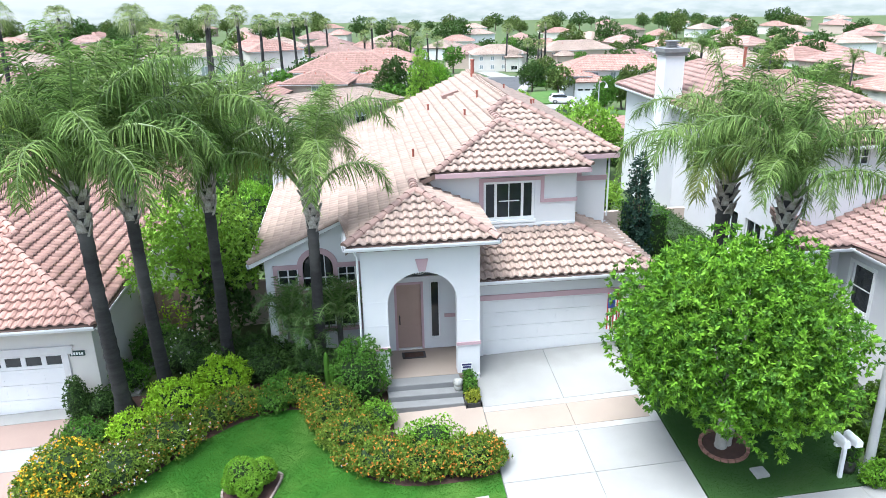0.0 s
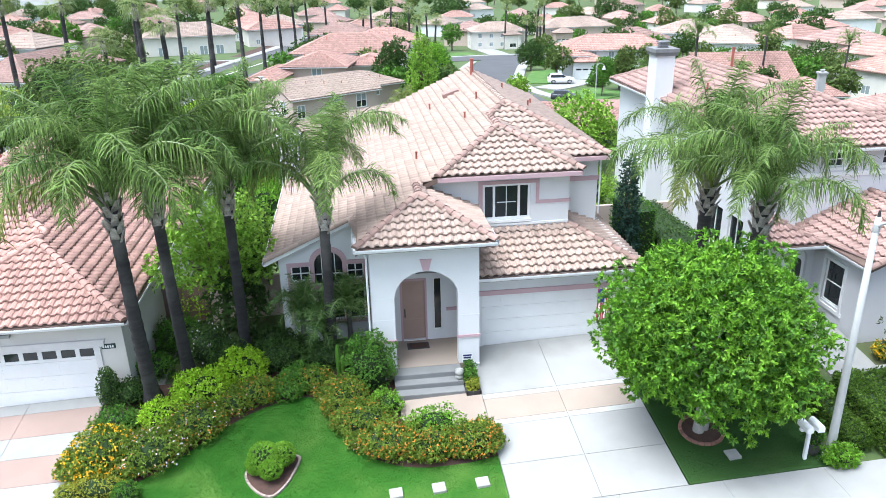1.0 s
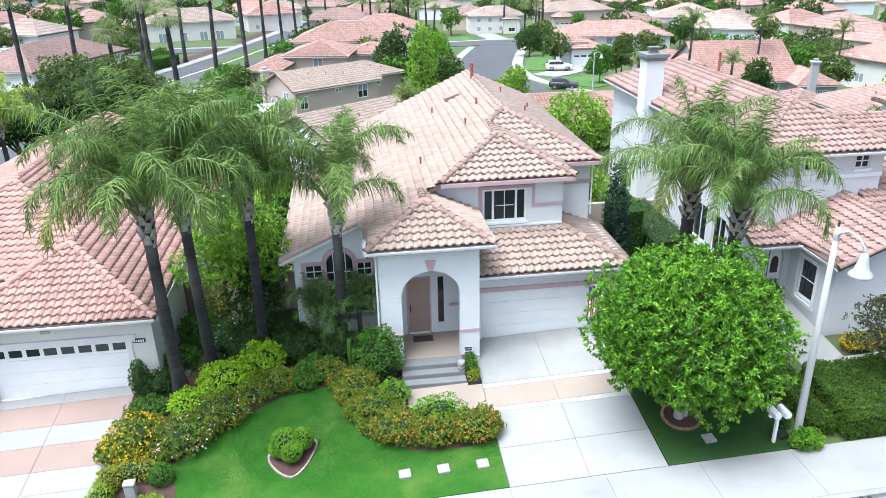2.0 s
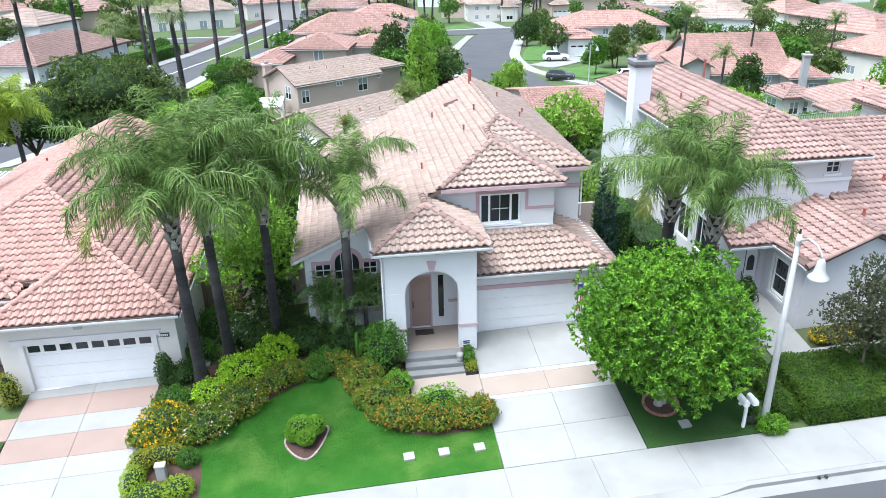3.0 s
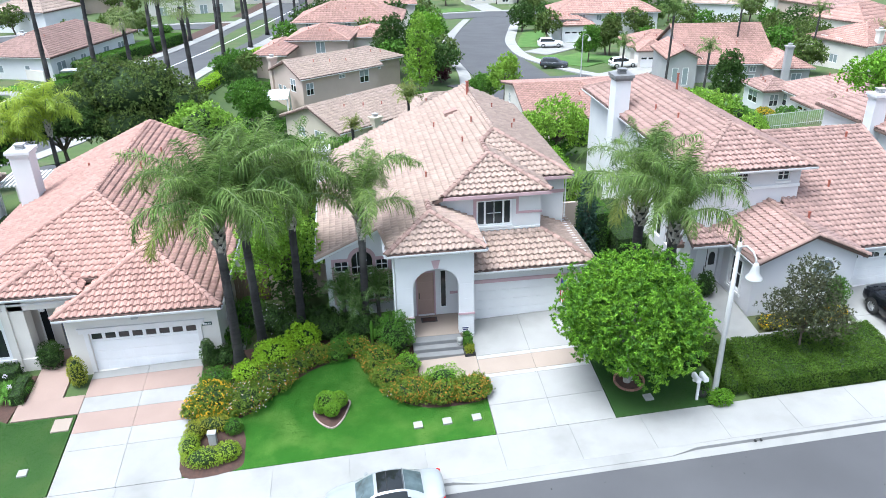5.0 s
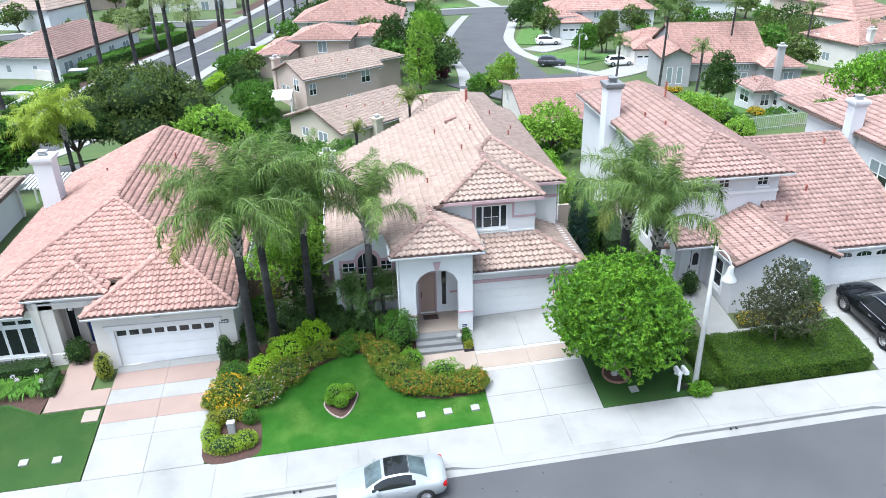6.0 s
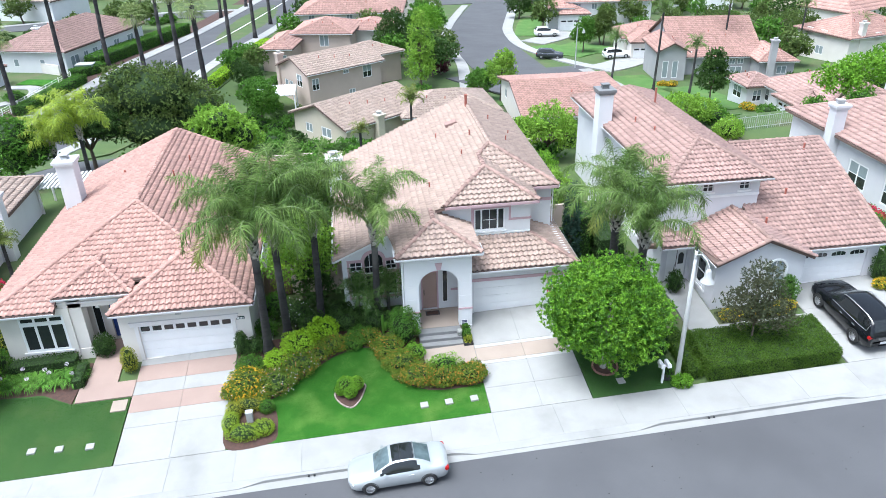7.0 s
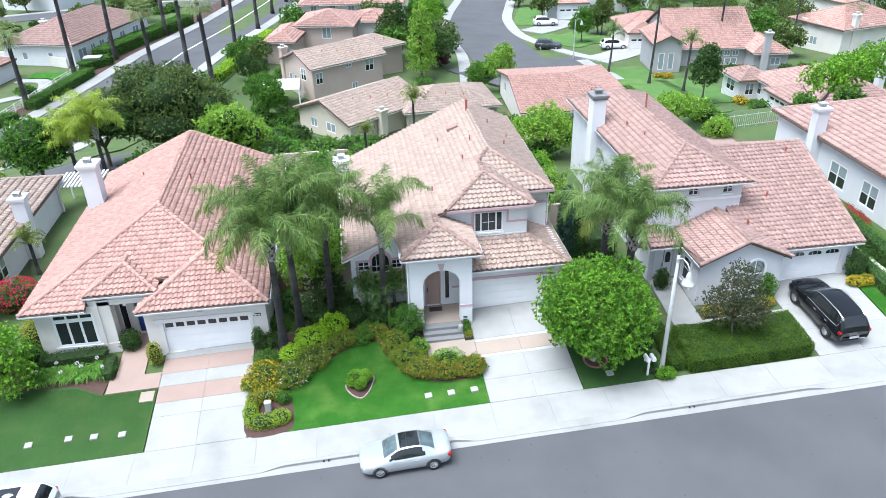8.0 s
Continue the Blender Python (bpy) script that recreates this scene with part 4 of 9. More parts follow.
# recessed entry between wing and garage
ef = F(-17.7, 23.6, -0.7)
wall("wall", rect(0, 2.7, -0.3, 3.5), [rect(0.55, 1.0, 0.2, 2.5), rect(1.45, 2.35, 0.0, 2.2)], 0.2, ef, STUCCO_CREAM, west)
window(west, ef, 0.55, 1.0, 0.2, 2.5, (1,), 1, WHITE, 0.05, 0.05)
bd = Build().prism(rect(1.49, 2.31, 0.02, 2.16), 0.05, ef @ pose(0, 0, -0.06)).make("front_door", DOOR_BLUE, west)
Build().prism(rect(1.6, 2.2, 0.3, 0.95), 0.02, ef @ pose(0, 0, -0.045)).prism(rect(1.6, 2.2, 1.15, 2.0), 0.02, ef @ pose(0, 0, -0.045)).make("door_panel", DOOR_BLUE, bd, bevel=0.008)
wall("wall", rect(0, 1.7, -0.3, 3.5), [], 0.2, facing(-17.7, 21.95, -0.7, "+x"), STUCCO_CREAM, west)
for cx in (-17.45,):
    col = Build().box(cx - 0.4, cx + 0.4, 22.05, 22.75, -1.1, 2.9).make("entry_column", STUCCO_CREAM, west)
    Build().box(cx - 0.46, cx + 0.46, 21.99, 22.81, -1.1, -0.25).make("plinth", STUCCO_CREAM, col)
Build().box(-18.2, -14.45, 22.05, 22.4, 2.35, 3.1).make("entry_beam", STUCCO_CREAM, west)
Build().box(-18.2, -14.45, 22.0, 22.05, 2.62, 2.72).make("trim", TRIM, west)
band(west, F(-18.2, 22.05, -0.7), 1.9, 2.1, 2.95, 3.05, 0.08, METAL, "entry_lamp")
WE = -7.94
roof_plane(west, [(-15.3, 20.6), (WE, 20.6), (-11.62, 24.28)], (-15.3, 20.6, WZ), (0, 1), SL, TILE_PINK, pieces=140)
roof_plane(west, [(-15.3, 20.6), (-15.3, 21.4), (-11.62, 25.08), (-11.62, 24.28)], (-15.3, 20.6, WZ), (1, 0), SL, TILE_PINK)
roof_plane(west, [(WE, 20.6), (WE, 41.6), (-14.85, 41.6), (-14.85, 28.31), (-11.62, 25.08), (-11.62, 24.28)], (WE, 20.6, WZ), (-1, 0), SL, TILE_PINK)
roof_plane(west, [(-21.76, 21.4), (-18.2, 21.4), (-18.2, 23.0), (-13.7, 23.0), (-11.62, 25.08), (-14.85, 28.31)], (-21.76, 21.4, WZ), (0, 1), SL, TILE_PINK, pieces=0)
roof_plane(west, [(-21.76, 21.4), (-14.85, 28.31), (-14.85, 41.6), (-21.76, 41.6)], (-21.76, 21.4, WZ), (1, 0), SL, TILE_PINK)
EZ = 3.08
roof_plane(west, [(-18.35, 21.85), (-14.25, 21.85), (-16.3, 23.9)], (-18.35, 21.85, EZ), (0, 1), SL, TILE_PINK, pieces=40)
roof_plane(west, [(-14.25, 21.85), (-14.25, 22.75), (-16.3, 24.75), (-16.3, 23.9)], (-14.25, 21.85, EZ), (-1, 0), SL, TILE_PINK, pieces=20)
roof_plane(west, [(-18.35, 21.85), (-16.3, 23.9), (-16.3, 24.75), (-18.35, 22.75)], (-18.35, 21.85, EZ), (1, 0), SL, TILE_PINK)
wg, wr, we = WZ + SL * 3.68 + 0.06, WZ + SL * 6.91 + 0.06, EZ + SL * 2.05 + 0.06
caps(west, [((-15.3, 20.6, WZ + 0.06), (-11.62, 24.28, wg)), ((WE, 20.6, WZ + 0.06), (-11.62, 24.28, wg)), ((-11.62, 24.28, wg), (-11.62, 25.08, wg)), ((-11.62, 25.08, wg), (-14.85, 28.31, wr)), ((-14.85, 28.31, wr), (-14.85, 41.6, wr)),
            ((-21.76, 21.4, WZ + 0.06), (-14.85, 28.31, wr)), ((-21.76, 41.6, WZ + 0.06), (-14.85, 41.6, wr)), ((WE, 41.6, WZ + 0.06), (-14.85, 41.6, wr)),
            ((-18.35, 21.85, EZ + 0.06), (-16.3, 23.9, we)), ((-14.25, 21.85, EZ + 0.06), (-16.3, 23.9, we)), ((-16.3, 23.9, we), (-16.3, 24.8, we))], TILE_PINK, each=True)
gutter(west, [((-15.3, 20.56, WZ), (WE, 20.56, WZ)), ((WE + 0.03, 20.6, WZ), (WE + 0.03, 41.6, WZ)), ((-21.76, 21.36, WZ), (-18.2, 21.36, WZ)), ((-18.35, 21.81, EZ), (-14.25, 21.81, EZ)), ((-21.8, 41.6, WZ), (-21.8, 21.4, WZ))])
chimney(west, -21.2, -20.1, 34.2, 35.3, 0, 6.2, STUCCO)
for px_, py_, h in ((-13.6, 33.0, 0.5), (-13.2, 36.5, 0.4), (-12.9, 31.6, 0.2)):
    vent(west, px_, py_, WZ + SL * (WE - px_), h, 0.05)
vent(west, -17.5, 36, WZ + SL * 4.2, 0.3, 0.05)
# ---- house to the east ----
east = thing("house", (19, 24, 0.6), "white stucco two-storey house with rose brown clay tile roof", "house")
UZ, EU0, EU1 = 6.4, 15.35, 21.95
XM, RZ = (EU0 + EU1) / 2, UZ + SL * (EU1 - EU0) / 2
euf = F(15.85, 23.4)
wall("wall", rect(0, 5.6, 0, 6.3), [rect(2.1, 2.75, 5.55, 6.15), rect(4.35, 5.0, 5.55, 6.15), rect(0.5, 1.4, 0.75, 2.75)], 0.25, euf, STUCCO_LILAC, east)
for a in (2.1, 4.35):
    window(east, euf, a, a + 0.65, 5.55, 6.15, (1, 1), 2, WHITE, 0.04, 0.045)
    band(east, euf, a - 0.1, a + 0.75, 5.42, 5.53, 0.05, WHITE, "window_sill")
band(east, euf, 0, 5.62, 5.18, 5.34, 0.06, WHITE)
wall("wall", rect(0, 17.2, 0, 6.3), [rect(12.2, 13.6, 1.0, 2.8), rect(14.2, 15.4, 1.0, 2.8)], 0.25, facing(15.85, 40.6, 0, "-x"), STUCCO_LILAC, east)
window(east, facing(15.85, 40.6, 0, "-x"), 12.2, 13.6, 1.0, 2.8, (1, 1))
window(east, facing(15.85, 40.6, 0, "-x"), 14.2, 15.4, 1.0, 2.8, (1, 1))
wall("wall", rect(0, 17.2, 0, 6.3), [], 0.25, facing(21.45, 23.4, 0, "+x"), STUCCO_LILAC, east)
wall("wall", rect(0, 5.6, 0, 6.3), [], 0.25, facing(21.45, 40.6, 0, "+y"), STUCCO_LILAC, east)
roof_plane(east, [(EU0, 22.9), (EU1, 22.9), (XM, 26.2)], (EU0, 22.9, UZ), (0, 1), SL, TILE_ROSE, pieces=60)
roof_plane(east, [(EU0, 22.9), (XM, 26.2), (XM, 37.7), (EU0, 41.0)], (EU0, 22.9, UZ), (1, 0), SL, TILE_ROSE)
roof_plane(east, [(EU1, 22.9), (EU1, 41.0), (XM, 37.7), (XM, 26.2)], (EU1, 22.9, UZ), (-1, 0), SL, TILE_ROSE)
roof_plane(east, [(EU0, 41.0), (XM, 37.7), (EU1, 41.0)], (EU0, 41.0, UZ), (0, -1), SL, TILE_ROSE)
rz = RZ + 0.06
caps(east, [((EU0, 22.9, UZ + 0.06), (XM, 26.2, rz)), ((EU1, 22.9, UZ + 0.06), (XM, 26.2, rz)), ((XM, 26.2, rz), (XM, 37.7, rz)), ((XM, 37.7, rz), (EU0, 41, UZ + 0.06)), ((XM, 37.7, rz), (EU1, 41, UZ + 0.06))], each=True)
# gabled wing, entry and garage in front
gx = facing(17.25, 19.3, 0, "-y")
wall("wall", [(0, 0), (5.2, 0), (5.2, 3.1), (2.62, 4.26), (0, 3.1)], [arch(3.0, 4.1, 1.1, 2.45, 2.98)], 0.25, gx, STUCCO_LILAC, east)
gw_ = Build().prism(arch(3.04, 4.06, 1.14, 2.45, 2.94), 0.02, gx @ pose(0, 0, -0.05)).make("window", PALEGLASS, east, "arched window light")
Build().prism(rect(3.52, 3.58, 1.14, 2.9), 0.04, gx @ pose(0, 0, -0.035)).prism(rect(3.04, 4.06, 2.0, 2.05), 0.04, gx @ pose(0, 0, -0.03)).make("glazing_bar", WHITE, gw_)
wall("trim", arch(2.86, 4.24, 0.96, 2.45, 3.1), [arch(3.0, 4.1, 1.1, 2.45, 2.98)], 0.06, gx @ pose(0, 0, 0.05), WHITE, east)
gl = facing(17.25, 22.9, 0, "-x")
wall("wall", rect(0, 3.6, 0, 3.15), [rect(1.4, 2.5, 0.95, 2.6)], 0.25, gl, STUCCO_LILAC, east)
window(east, gl, 1.4, 2.5, 0.95, 2.6, (1,), 2, WHITE, 0.05, 0.07)
for r in (rect(1.28, 1.4, 0.85, 2.72), rect(2.5, 2.62, 0.85, 2.72), rect(1.4, 2.5, 2.6, 2.72), rect(1.2, 2.7, 0.72, 0.86)):
    band(east, gl, r[0][0], r[1][0], r[0][1], r[2][1], 0.05, WHITE)
enf = facing(15.4, 22.3, 0, "-y")
wall("wall", rect(0, 1.9, 0, 3.2), [arch(0.35, 1.6, 0.35, 2.3, 2.75)], 0.25, enf, STUCCO_LILAC, east)
ed = Build().prism(arch(0.37, 1.58, 0.36, 2.28, 2.72), 0.05, enf @ pose(0, 0, -0.12)).make("front_door", WHITE, east)
Build().prism(rect(0.99, 1.02, 0.4, 2.6), 0.02, enf @ pose(0, 0, -0.105)).prism(arch(1.12, 1.45, 1.5, 2.0, 2.25), 0.02, enf @ pose(0, 0, -0.1)).make("leaf_gap", IRON, ed)
Build().tube([enf @ Vector((0.9, 1.15, -0.05)), enf @ Vector((0.9, 1.5, -0.05))], [0.02, 0.02], 8).make("door_handle", IRON, ed)
wall("wall", rect(0, 1.2, 0, 3.2), [], 0.2, facing(15.4, 23.5, 0, "-x"), STUCCO_LILAC, east)
LZ = 3.2
AP = LZ + SL * 2.87
roof_plane(east, [(17.03, 18.95), (19.9, 18.95), (19.9, 23.38), (15.0, 23.38), (17.03, 21.35)], (17.03, 18.95, LZ), (1, 0), SL, TILE_ROSE, pieces=120)
roof_plane(east, [(22.77, 18.95), (22.77, 23.38), (19.9, 23.38), (19.9, 18.95)], (22.77, 18.95, LZ), (-1, 0), SL, TILE_ROSE)
roof_plane(east, [(15.0, 21.35), (17.03, 21.35), (15.0, 23.38)], (15.0, 21.35, LZ), (0, 1), SL, TILE_ROSE, pieces=20)
caps(east, [((19.9, 18.95, AP + 0.06), (19.9, 23.38, AP + 0.06)), ((17.03, 18.95, LZ + 0.06), (19.9, 18.95, AP + 0.06)), ((22.77, 18.95, LZ + 0.06), (19.9, 18.95, AP + 0.06))], each=True)
gutter(east, [((16.98, 21.35, LZ), (16.98, 18.95, LZ)), ((15.0, 21.3, LZ), (17.03, 21.3, LZ)), ((EU0, 22.86, UZ), (EU1, 22.86, UZ)), ((20.6, 19.95, 3.1), (28.1, 19.95, 3.1)), ((EU0 - 0.03, 41, UZ), (EU0 - 0.03, 22.9, UZ))])
egf = F(21.6, 20.4)
wall("wall", rect(0, 6.2, 0.2, 3.15), [rect(0.9, 5.5, 0.62, 2.6)], 0.25, egf, STUCCO_LILAC, east)
sectional_door(east, egf, 0.9, 5.5, 0.62, 2.6, windows=4, arched=True)
wall("wall", [(0, 0), (16, 0), (16, 3.1), (8, 6.35), (0, 3.1)], [], 0.25, facing(27.8, 20.4, 0, "+x"), STUCCO_LILAC, east)
GS = 0.405
roof_plane(east, [(20.6, 20.0), (28.1, 20.0), (28.1, 28.4), (20.6, 28.4)], (20.6, 20.0, 3.1), (0, 1), GS, TILE_ROSE)
roof_plane(east, [(21.5, 36.8), (21.5, 28.4), (28.1, 28.4), (28.1, 36.8)], (21.5, 36.8, 3.1), (0, -1), GS, TILE_ROSE)
gz = 3.1 + GS * 8.4 + 0.06
caps(east, [((21.9, 28.4, gz), (28.1, 28.4, gz)), ((28.1, 20.0, 3.16), (28.1, 28.4, gz))], each=True)
chimney(east, 15.0, 15.95, 33.6, 34.6, 0, 8.9, STUCCO, CHIMCAP)
vent(east, 18.9, 33.5, RZ, 1.0, 0.07)
for px_, py_ in ((17.0, 32.0), (17.3, 29.5)):
    vent(east, px_, py_, UZ + SL * (px_ - EU0), 0.3, 0.05)
for px_, py_ in ((26.6, 27.5), (23.6, 24.0), (21.4, 22.0)):
    vent(east, px_, py_, 3.1 + GS * (py_ - 20), 0.35, 0.06)

# ---- lots: lawns, driveways, beds ----
D1 = driveway("driveway_main", 3.62, 8.72, 21.6, [(13.93, 15.6, CONCRETE), (15.6, 17.3, CONCRETE), (17.3, 17.54, BORDER), (17.54, 18.58, CONCRETE_TAN), (18.58, 18.82, BORDER), (18.82, 21.55, CONCRETE)], "pale concrete driveway with a tan coloured band")
strip("border", 8.46, 8.71, 17.3, 18.82, BORDER, 0.006, 0.03, D1)
D2 = driveway("driveway_west", -14.3, -9.18, 21.2, [(13.93, 16.2, CONCRETE), (16.2, 17.2, CONCRETE), (17.2, 18.42, CONCRETE_ROSE), (18.42, 19.4, CONCRETE), (19.4, 20.6, CONCRETE_ROSE), (20.6, 21.15, CONCRETE)], "pale concrete driveway with rose brown bands")
D3 = driveway("driveway_east", 22.2, 27.6, 20.5, [(13.93, 16.0, CONCRETE), (16.0, 18.2, CONCRETE), (18.2, 20.45, CONCRETE)], "pale concrete driveway beside a clipped hedge")
path_w = tagged(strip("path", -17.2, -14.32, 18.42, 19.6, CONCRETE_ROSE, 0.0, 0.1), "rose brown concrete path to an entry", "path", kind="structure")
path_w2 = tagged(strip("path", -16.9, -15.3, 19.6, 23.5, CONCRETE_ROSE, 0.0, 0.1), "rose brown concrete path to a blue door", "path", kind="structure")
path_m = tagged(strip("path", 0.85, 3.6, 17.52, 19.0, CONCRETE_TAN, 0.0, 0.1), "tan concrete path below the entrance steps", "path", kind="structure")
path_e = tagged(strip("path", 15.4, 17.15, 16.6, 22.3, CONCRETE, 0.0, 0.1), "pale concrete path to a side entry", "path", kind="structure")
path_e2 = tagged(strip("path", 16.9, 22.2, 17.0, 17.9, CONCRETE, 0.0, 0.1), "pale concrete path beside a clipped hedge", "path", kind="structure")
bed_edge = [(-9.1, 17.0), (-8.3, 16.55), (-7.2, 16.75), (-6.1, 17.55), (-5.0, 18.6), (-3.6, 19.5), (-2.2, 19.75), (-1.3, 19.1), (-0.9, 17.8), (-0.2, 16.6), (1.0, 15.95), (2.6, 15.85), (3.6, 16.0)]
curve = spline(bed_edge, 6, closed=False)
lawn_main = tagged(sheet("lawn", [(-9.15, 13.95), (3.58, 13.95)] + curve[::-1], GRASS, 0.0, 0.1), "curved green front lawn, freshly mown", "lawn", kind="structure")
bed_main = tagged(sheet("planting_bed", curve + [(3.58, 17.5), (0.84, 17.52), (0.74, 20.2), (0.1, 20.2), (0.1, 21.4), (-9.1, 21.4)], MULCH, -0.02, 0.1), "dark mulched planting bed with a curved edge", "bed", kind="structure")
lawn_tree = tagged(sheet("lawn", [(8.76, 13.95), (13.2, 13.95), (13.6, 21.3), (8.76, 21.3)], GRASS_SHADE, 0.0, 0.1), "dark green lawn strip beneath a round tree, shade in its colour", "lawn", kind="structure")
lawn_west = tagged(sheet("lawn", [(-44, 13.95), (-14.36, 13.95), (-14.36, 18.35), (-17.3, 18.35), (-19, 19.3), (-24, 19.6), (-44, 19.6)], GRASS_SHADE, 0.0, 0.1), "dark green front lawn, shade in its colour", "lawn", kind="structure")
lawn_east = tagged(sheet("lawn", [(27.7, 13.95), (44, 13.95), (44, 19.5), (27.7, 19.5)], GRASS, 0.0, 0.1), "green front lawn beside a concrete driveway", "lawn", kind="structure")

bed_west = tagged(sheet("planting_bed", [(-24, 19.62), (-19, 19.32), (-17.35, 18.4), (-17.22, 19.62), (-16.95, 19.62), (-16.95, 21.4), (-24, 21.4)], MULCH, -0.03, 0.1), "dark mulched bed under a front window", "bed", kind="structure")

# ---- plants ----
def unit(a):
    return a / np.maximum(np.linalg.norm(a, axis=1, keepdims=True), 1e-6)


def lump_points(n, centre, radii, seed, rough=0.2, low=-0.85, shell=0.3):
    """Points through the outer shell of a lumpy rounded mass, with their outward ways."""
    r = np.random.RandomState(seed)
    d = unit(r.normal(size=(int(n * 1.6), 3)))
    d = d[d[:, 2] > low][:n]
    ph = r.rand(6, 3) * 6
    f = np.zeros(len(d))
    for i, (k, amp) in enumerate(((2.3, 0.5), (3.1, 0.45), (5.2, 0.35), (7.4, 0.25), (11.0, 0.2))):
        f += amp * np.sin(d[:, 0] * k + ph[i, 0]) * np.sin(d[:, 1] * k + ph[i, 1]) * np.sin(d[:, 2] * k + ph[i, 2] + 1)
    depth = 1 - shell * r.rand(len(d)) ** 2.1
    p = np.array(centre) + d * np.array(radii) * ((1 + rough * f) * depth)[:, None]
    return p, unit(d / np.array(radii))


def box_points(n, x0, x1, y0, y1, z0, z1, seed, shell=0.1):
    r = np.random.RandomState(seed)
    areas = np.array([(x1 - x0) * (y1 - y0)] + [(x1 - x0) * (z1 - z0)] * 2 + [(y1 - y0) * (z1 - z0)] * 2)
    pick = r.choice(5, n, p=areas / areas.sum())
    u = r.rand(n, 3)
    p = np.array([x0, y0, z0]) + u * np.array([x1 - x0, y1 - y0, z1 - z0])
    o = np.zeros((n, 3))
    for i, (ax, val, s) in enumerate(((2, z1, 1), (1, y0, -1), (1, y1, 1), (0, x0, -1), (0, x1, 1))):
        k = pick == i
        p[k, ax], o[k, ax] = val, s
    w = 0.05 * np.sin(p[:, 0] * 2.1 + seed) * np.sin(p[:, 1] * 2.7) + 0.03 * np.sin(p[:, 0] * 6 + p[:, 2] * 5)
    return p + o * (w - shell * r.rand(n) ** 1.5)[:, None], o


def leaves(name, pts, out, length, width, per, material, parent, seed=0, spread=0.9, droop=0.0, kind="stuff", local=False, bend=0.25):
    """Small pointed leaves in tufts at the points given, leaning outwards."""
    r = np.random.RandomState(seed + 77)
    n = len(pts) * per
    c, o = np.repeat(pts, per, 0), np.repeat(out, per, 0)
    d = unit(o * 0.6 + r.normal(size=(n, 3)) * spread * 0.6 + np.array([0, 0, -droop]))
    s = unit(np.cross(d, r.normal(size=(n, 3)) * 0.6 + o))
    nrm = np.cross(s, d)
    L = length * (0.6 + 0.7 * r.rand(n, 1))
    W = width * (0.7 + 0.5 * r.rand(n, 1))
    v = np.stack((c, c + d * L * 0.45 + s * W * 0.5, c + d * L - nrm * L * bend, c + d * L * 0.45 - s * W * 0.5), 1).reshape(-1, 3)
    return arrays(name, v, np.arange(n * 4).reshape(-1, 4), material, parent, kind=kind, local=local)


def core(parent, centre, radii, material, seed=0, f=0.72, local=False):
    """A dark filler mass that closes a shrub to the eye, inner shade put into its colour."""
    b = Build()
    n, rings = 12, 7
    rr = random.Random(seed)
    rows = []
    for i in range(rings + 1):
        t = math.pi * i / rings
        for j in range(n):
            k = f * (0.9 + 0.2 * rr.random())
            a = 2 * math.pi * j / n
            rows.append((centre[0] + radii[0] * k * math.sin(t) * math.cos(a), centre[1] + radii[1] * k * math.sin(t) * math.sin(a), centre[2] + radii[2] * k * math.cos(t)))
    b.add(rows, [(i * n + j, (i + 1) * n + j, (i + 1) * n + (j + 1) % n, i * n + (j + 1) % n) for i in range(rings) for j in range(n)])
    return b.make("inner_mass", material, parent, local=local, smooth=True)


# near-black green paints the shade between leaves onto the filler masses
INNER_SHADE = mat("inner filler coloured for shade", (0.024, 0.05, 0.012), (0.014, 0.028, 0.008), 0.95, scale=6, fine=30, bump=0.8)


def shrub(name, x, y, rx, ry, h, material, label, category="shrub", n=900, length=0.09, width=0.045, per=4, seed=1, flowers=(), rough=0.22, group="", lift=0.0):
    z = land(x, y)
    root = thing(name, (x, y, z), label, category, group)
    c, rad = (x, y, z + h * 0.42 + lift), (rx, ry, h * 0.58)
    core(root, c, rad, INNER_SHADE, seed)
    p, o = lump_points(n if rough < 0.1 else int(n * 0.5), c, rad, seed, rough)
    if rough >= 0.1:
        rr, P, O, knots = random.Random(seed * 7 + 3), [p], [o], 16
        for j in range(knots):
            a, e, q = j * 2.4 + seed, math.asin(max(-1, -0.35 + 1.33 * (j + 0.5) / knots)), rr.uniform(0.24, 0.46)
            kc = (c[0] + rad[0] * 0.86 * math.cos(a) * math.cos(e), c[1] + rad[1] * 0.86 * math.sin(a) * math.cos(e), c[2] + rad[2] * rr.uniform(0.8, 1.04) * math.sin(e))
            kr = q * (rad[0] + rad[1] + rad[2]) / 3
            kp, ko = lump_points(int(n * 0.65 / knots), kc, (kr, kr, kr * 0.9), seed + 60 + j, 0.3, low=-0.7, shell=0.5)
            P.append(kp), O.append(ko)
        p, o = np.concatenate(P), np.concatenate(O)
    k = p[:, 2] > z + 0.01
    leaves("foliage", p[k], o[k], length, width, per, material, root, seed)
    for i, (m, count, size) in enumerate(flowers):
        p, o = lump_points(count, c, (rad[0] * 1.06, rad[1] * 1.06, rad[2] * 1.06), seed, rough, low=-0.3, shell=0.06)
        leaves("blossom", p, o, size, size, 4, m, root, seed + i + 5, spread=1.2)
    return root


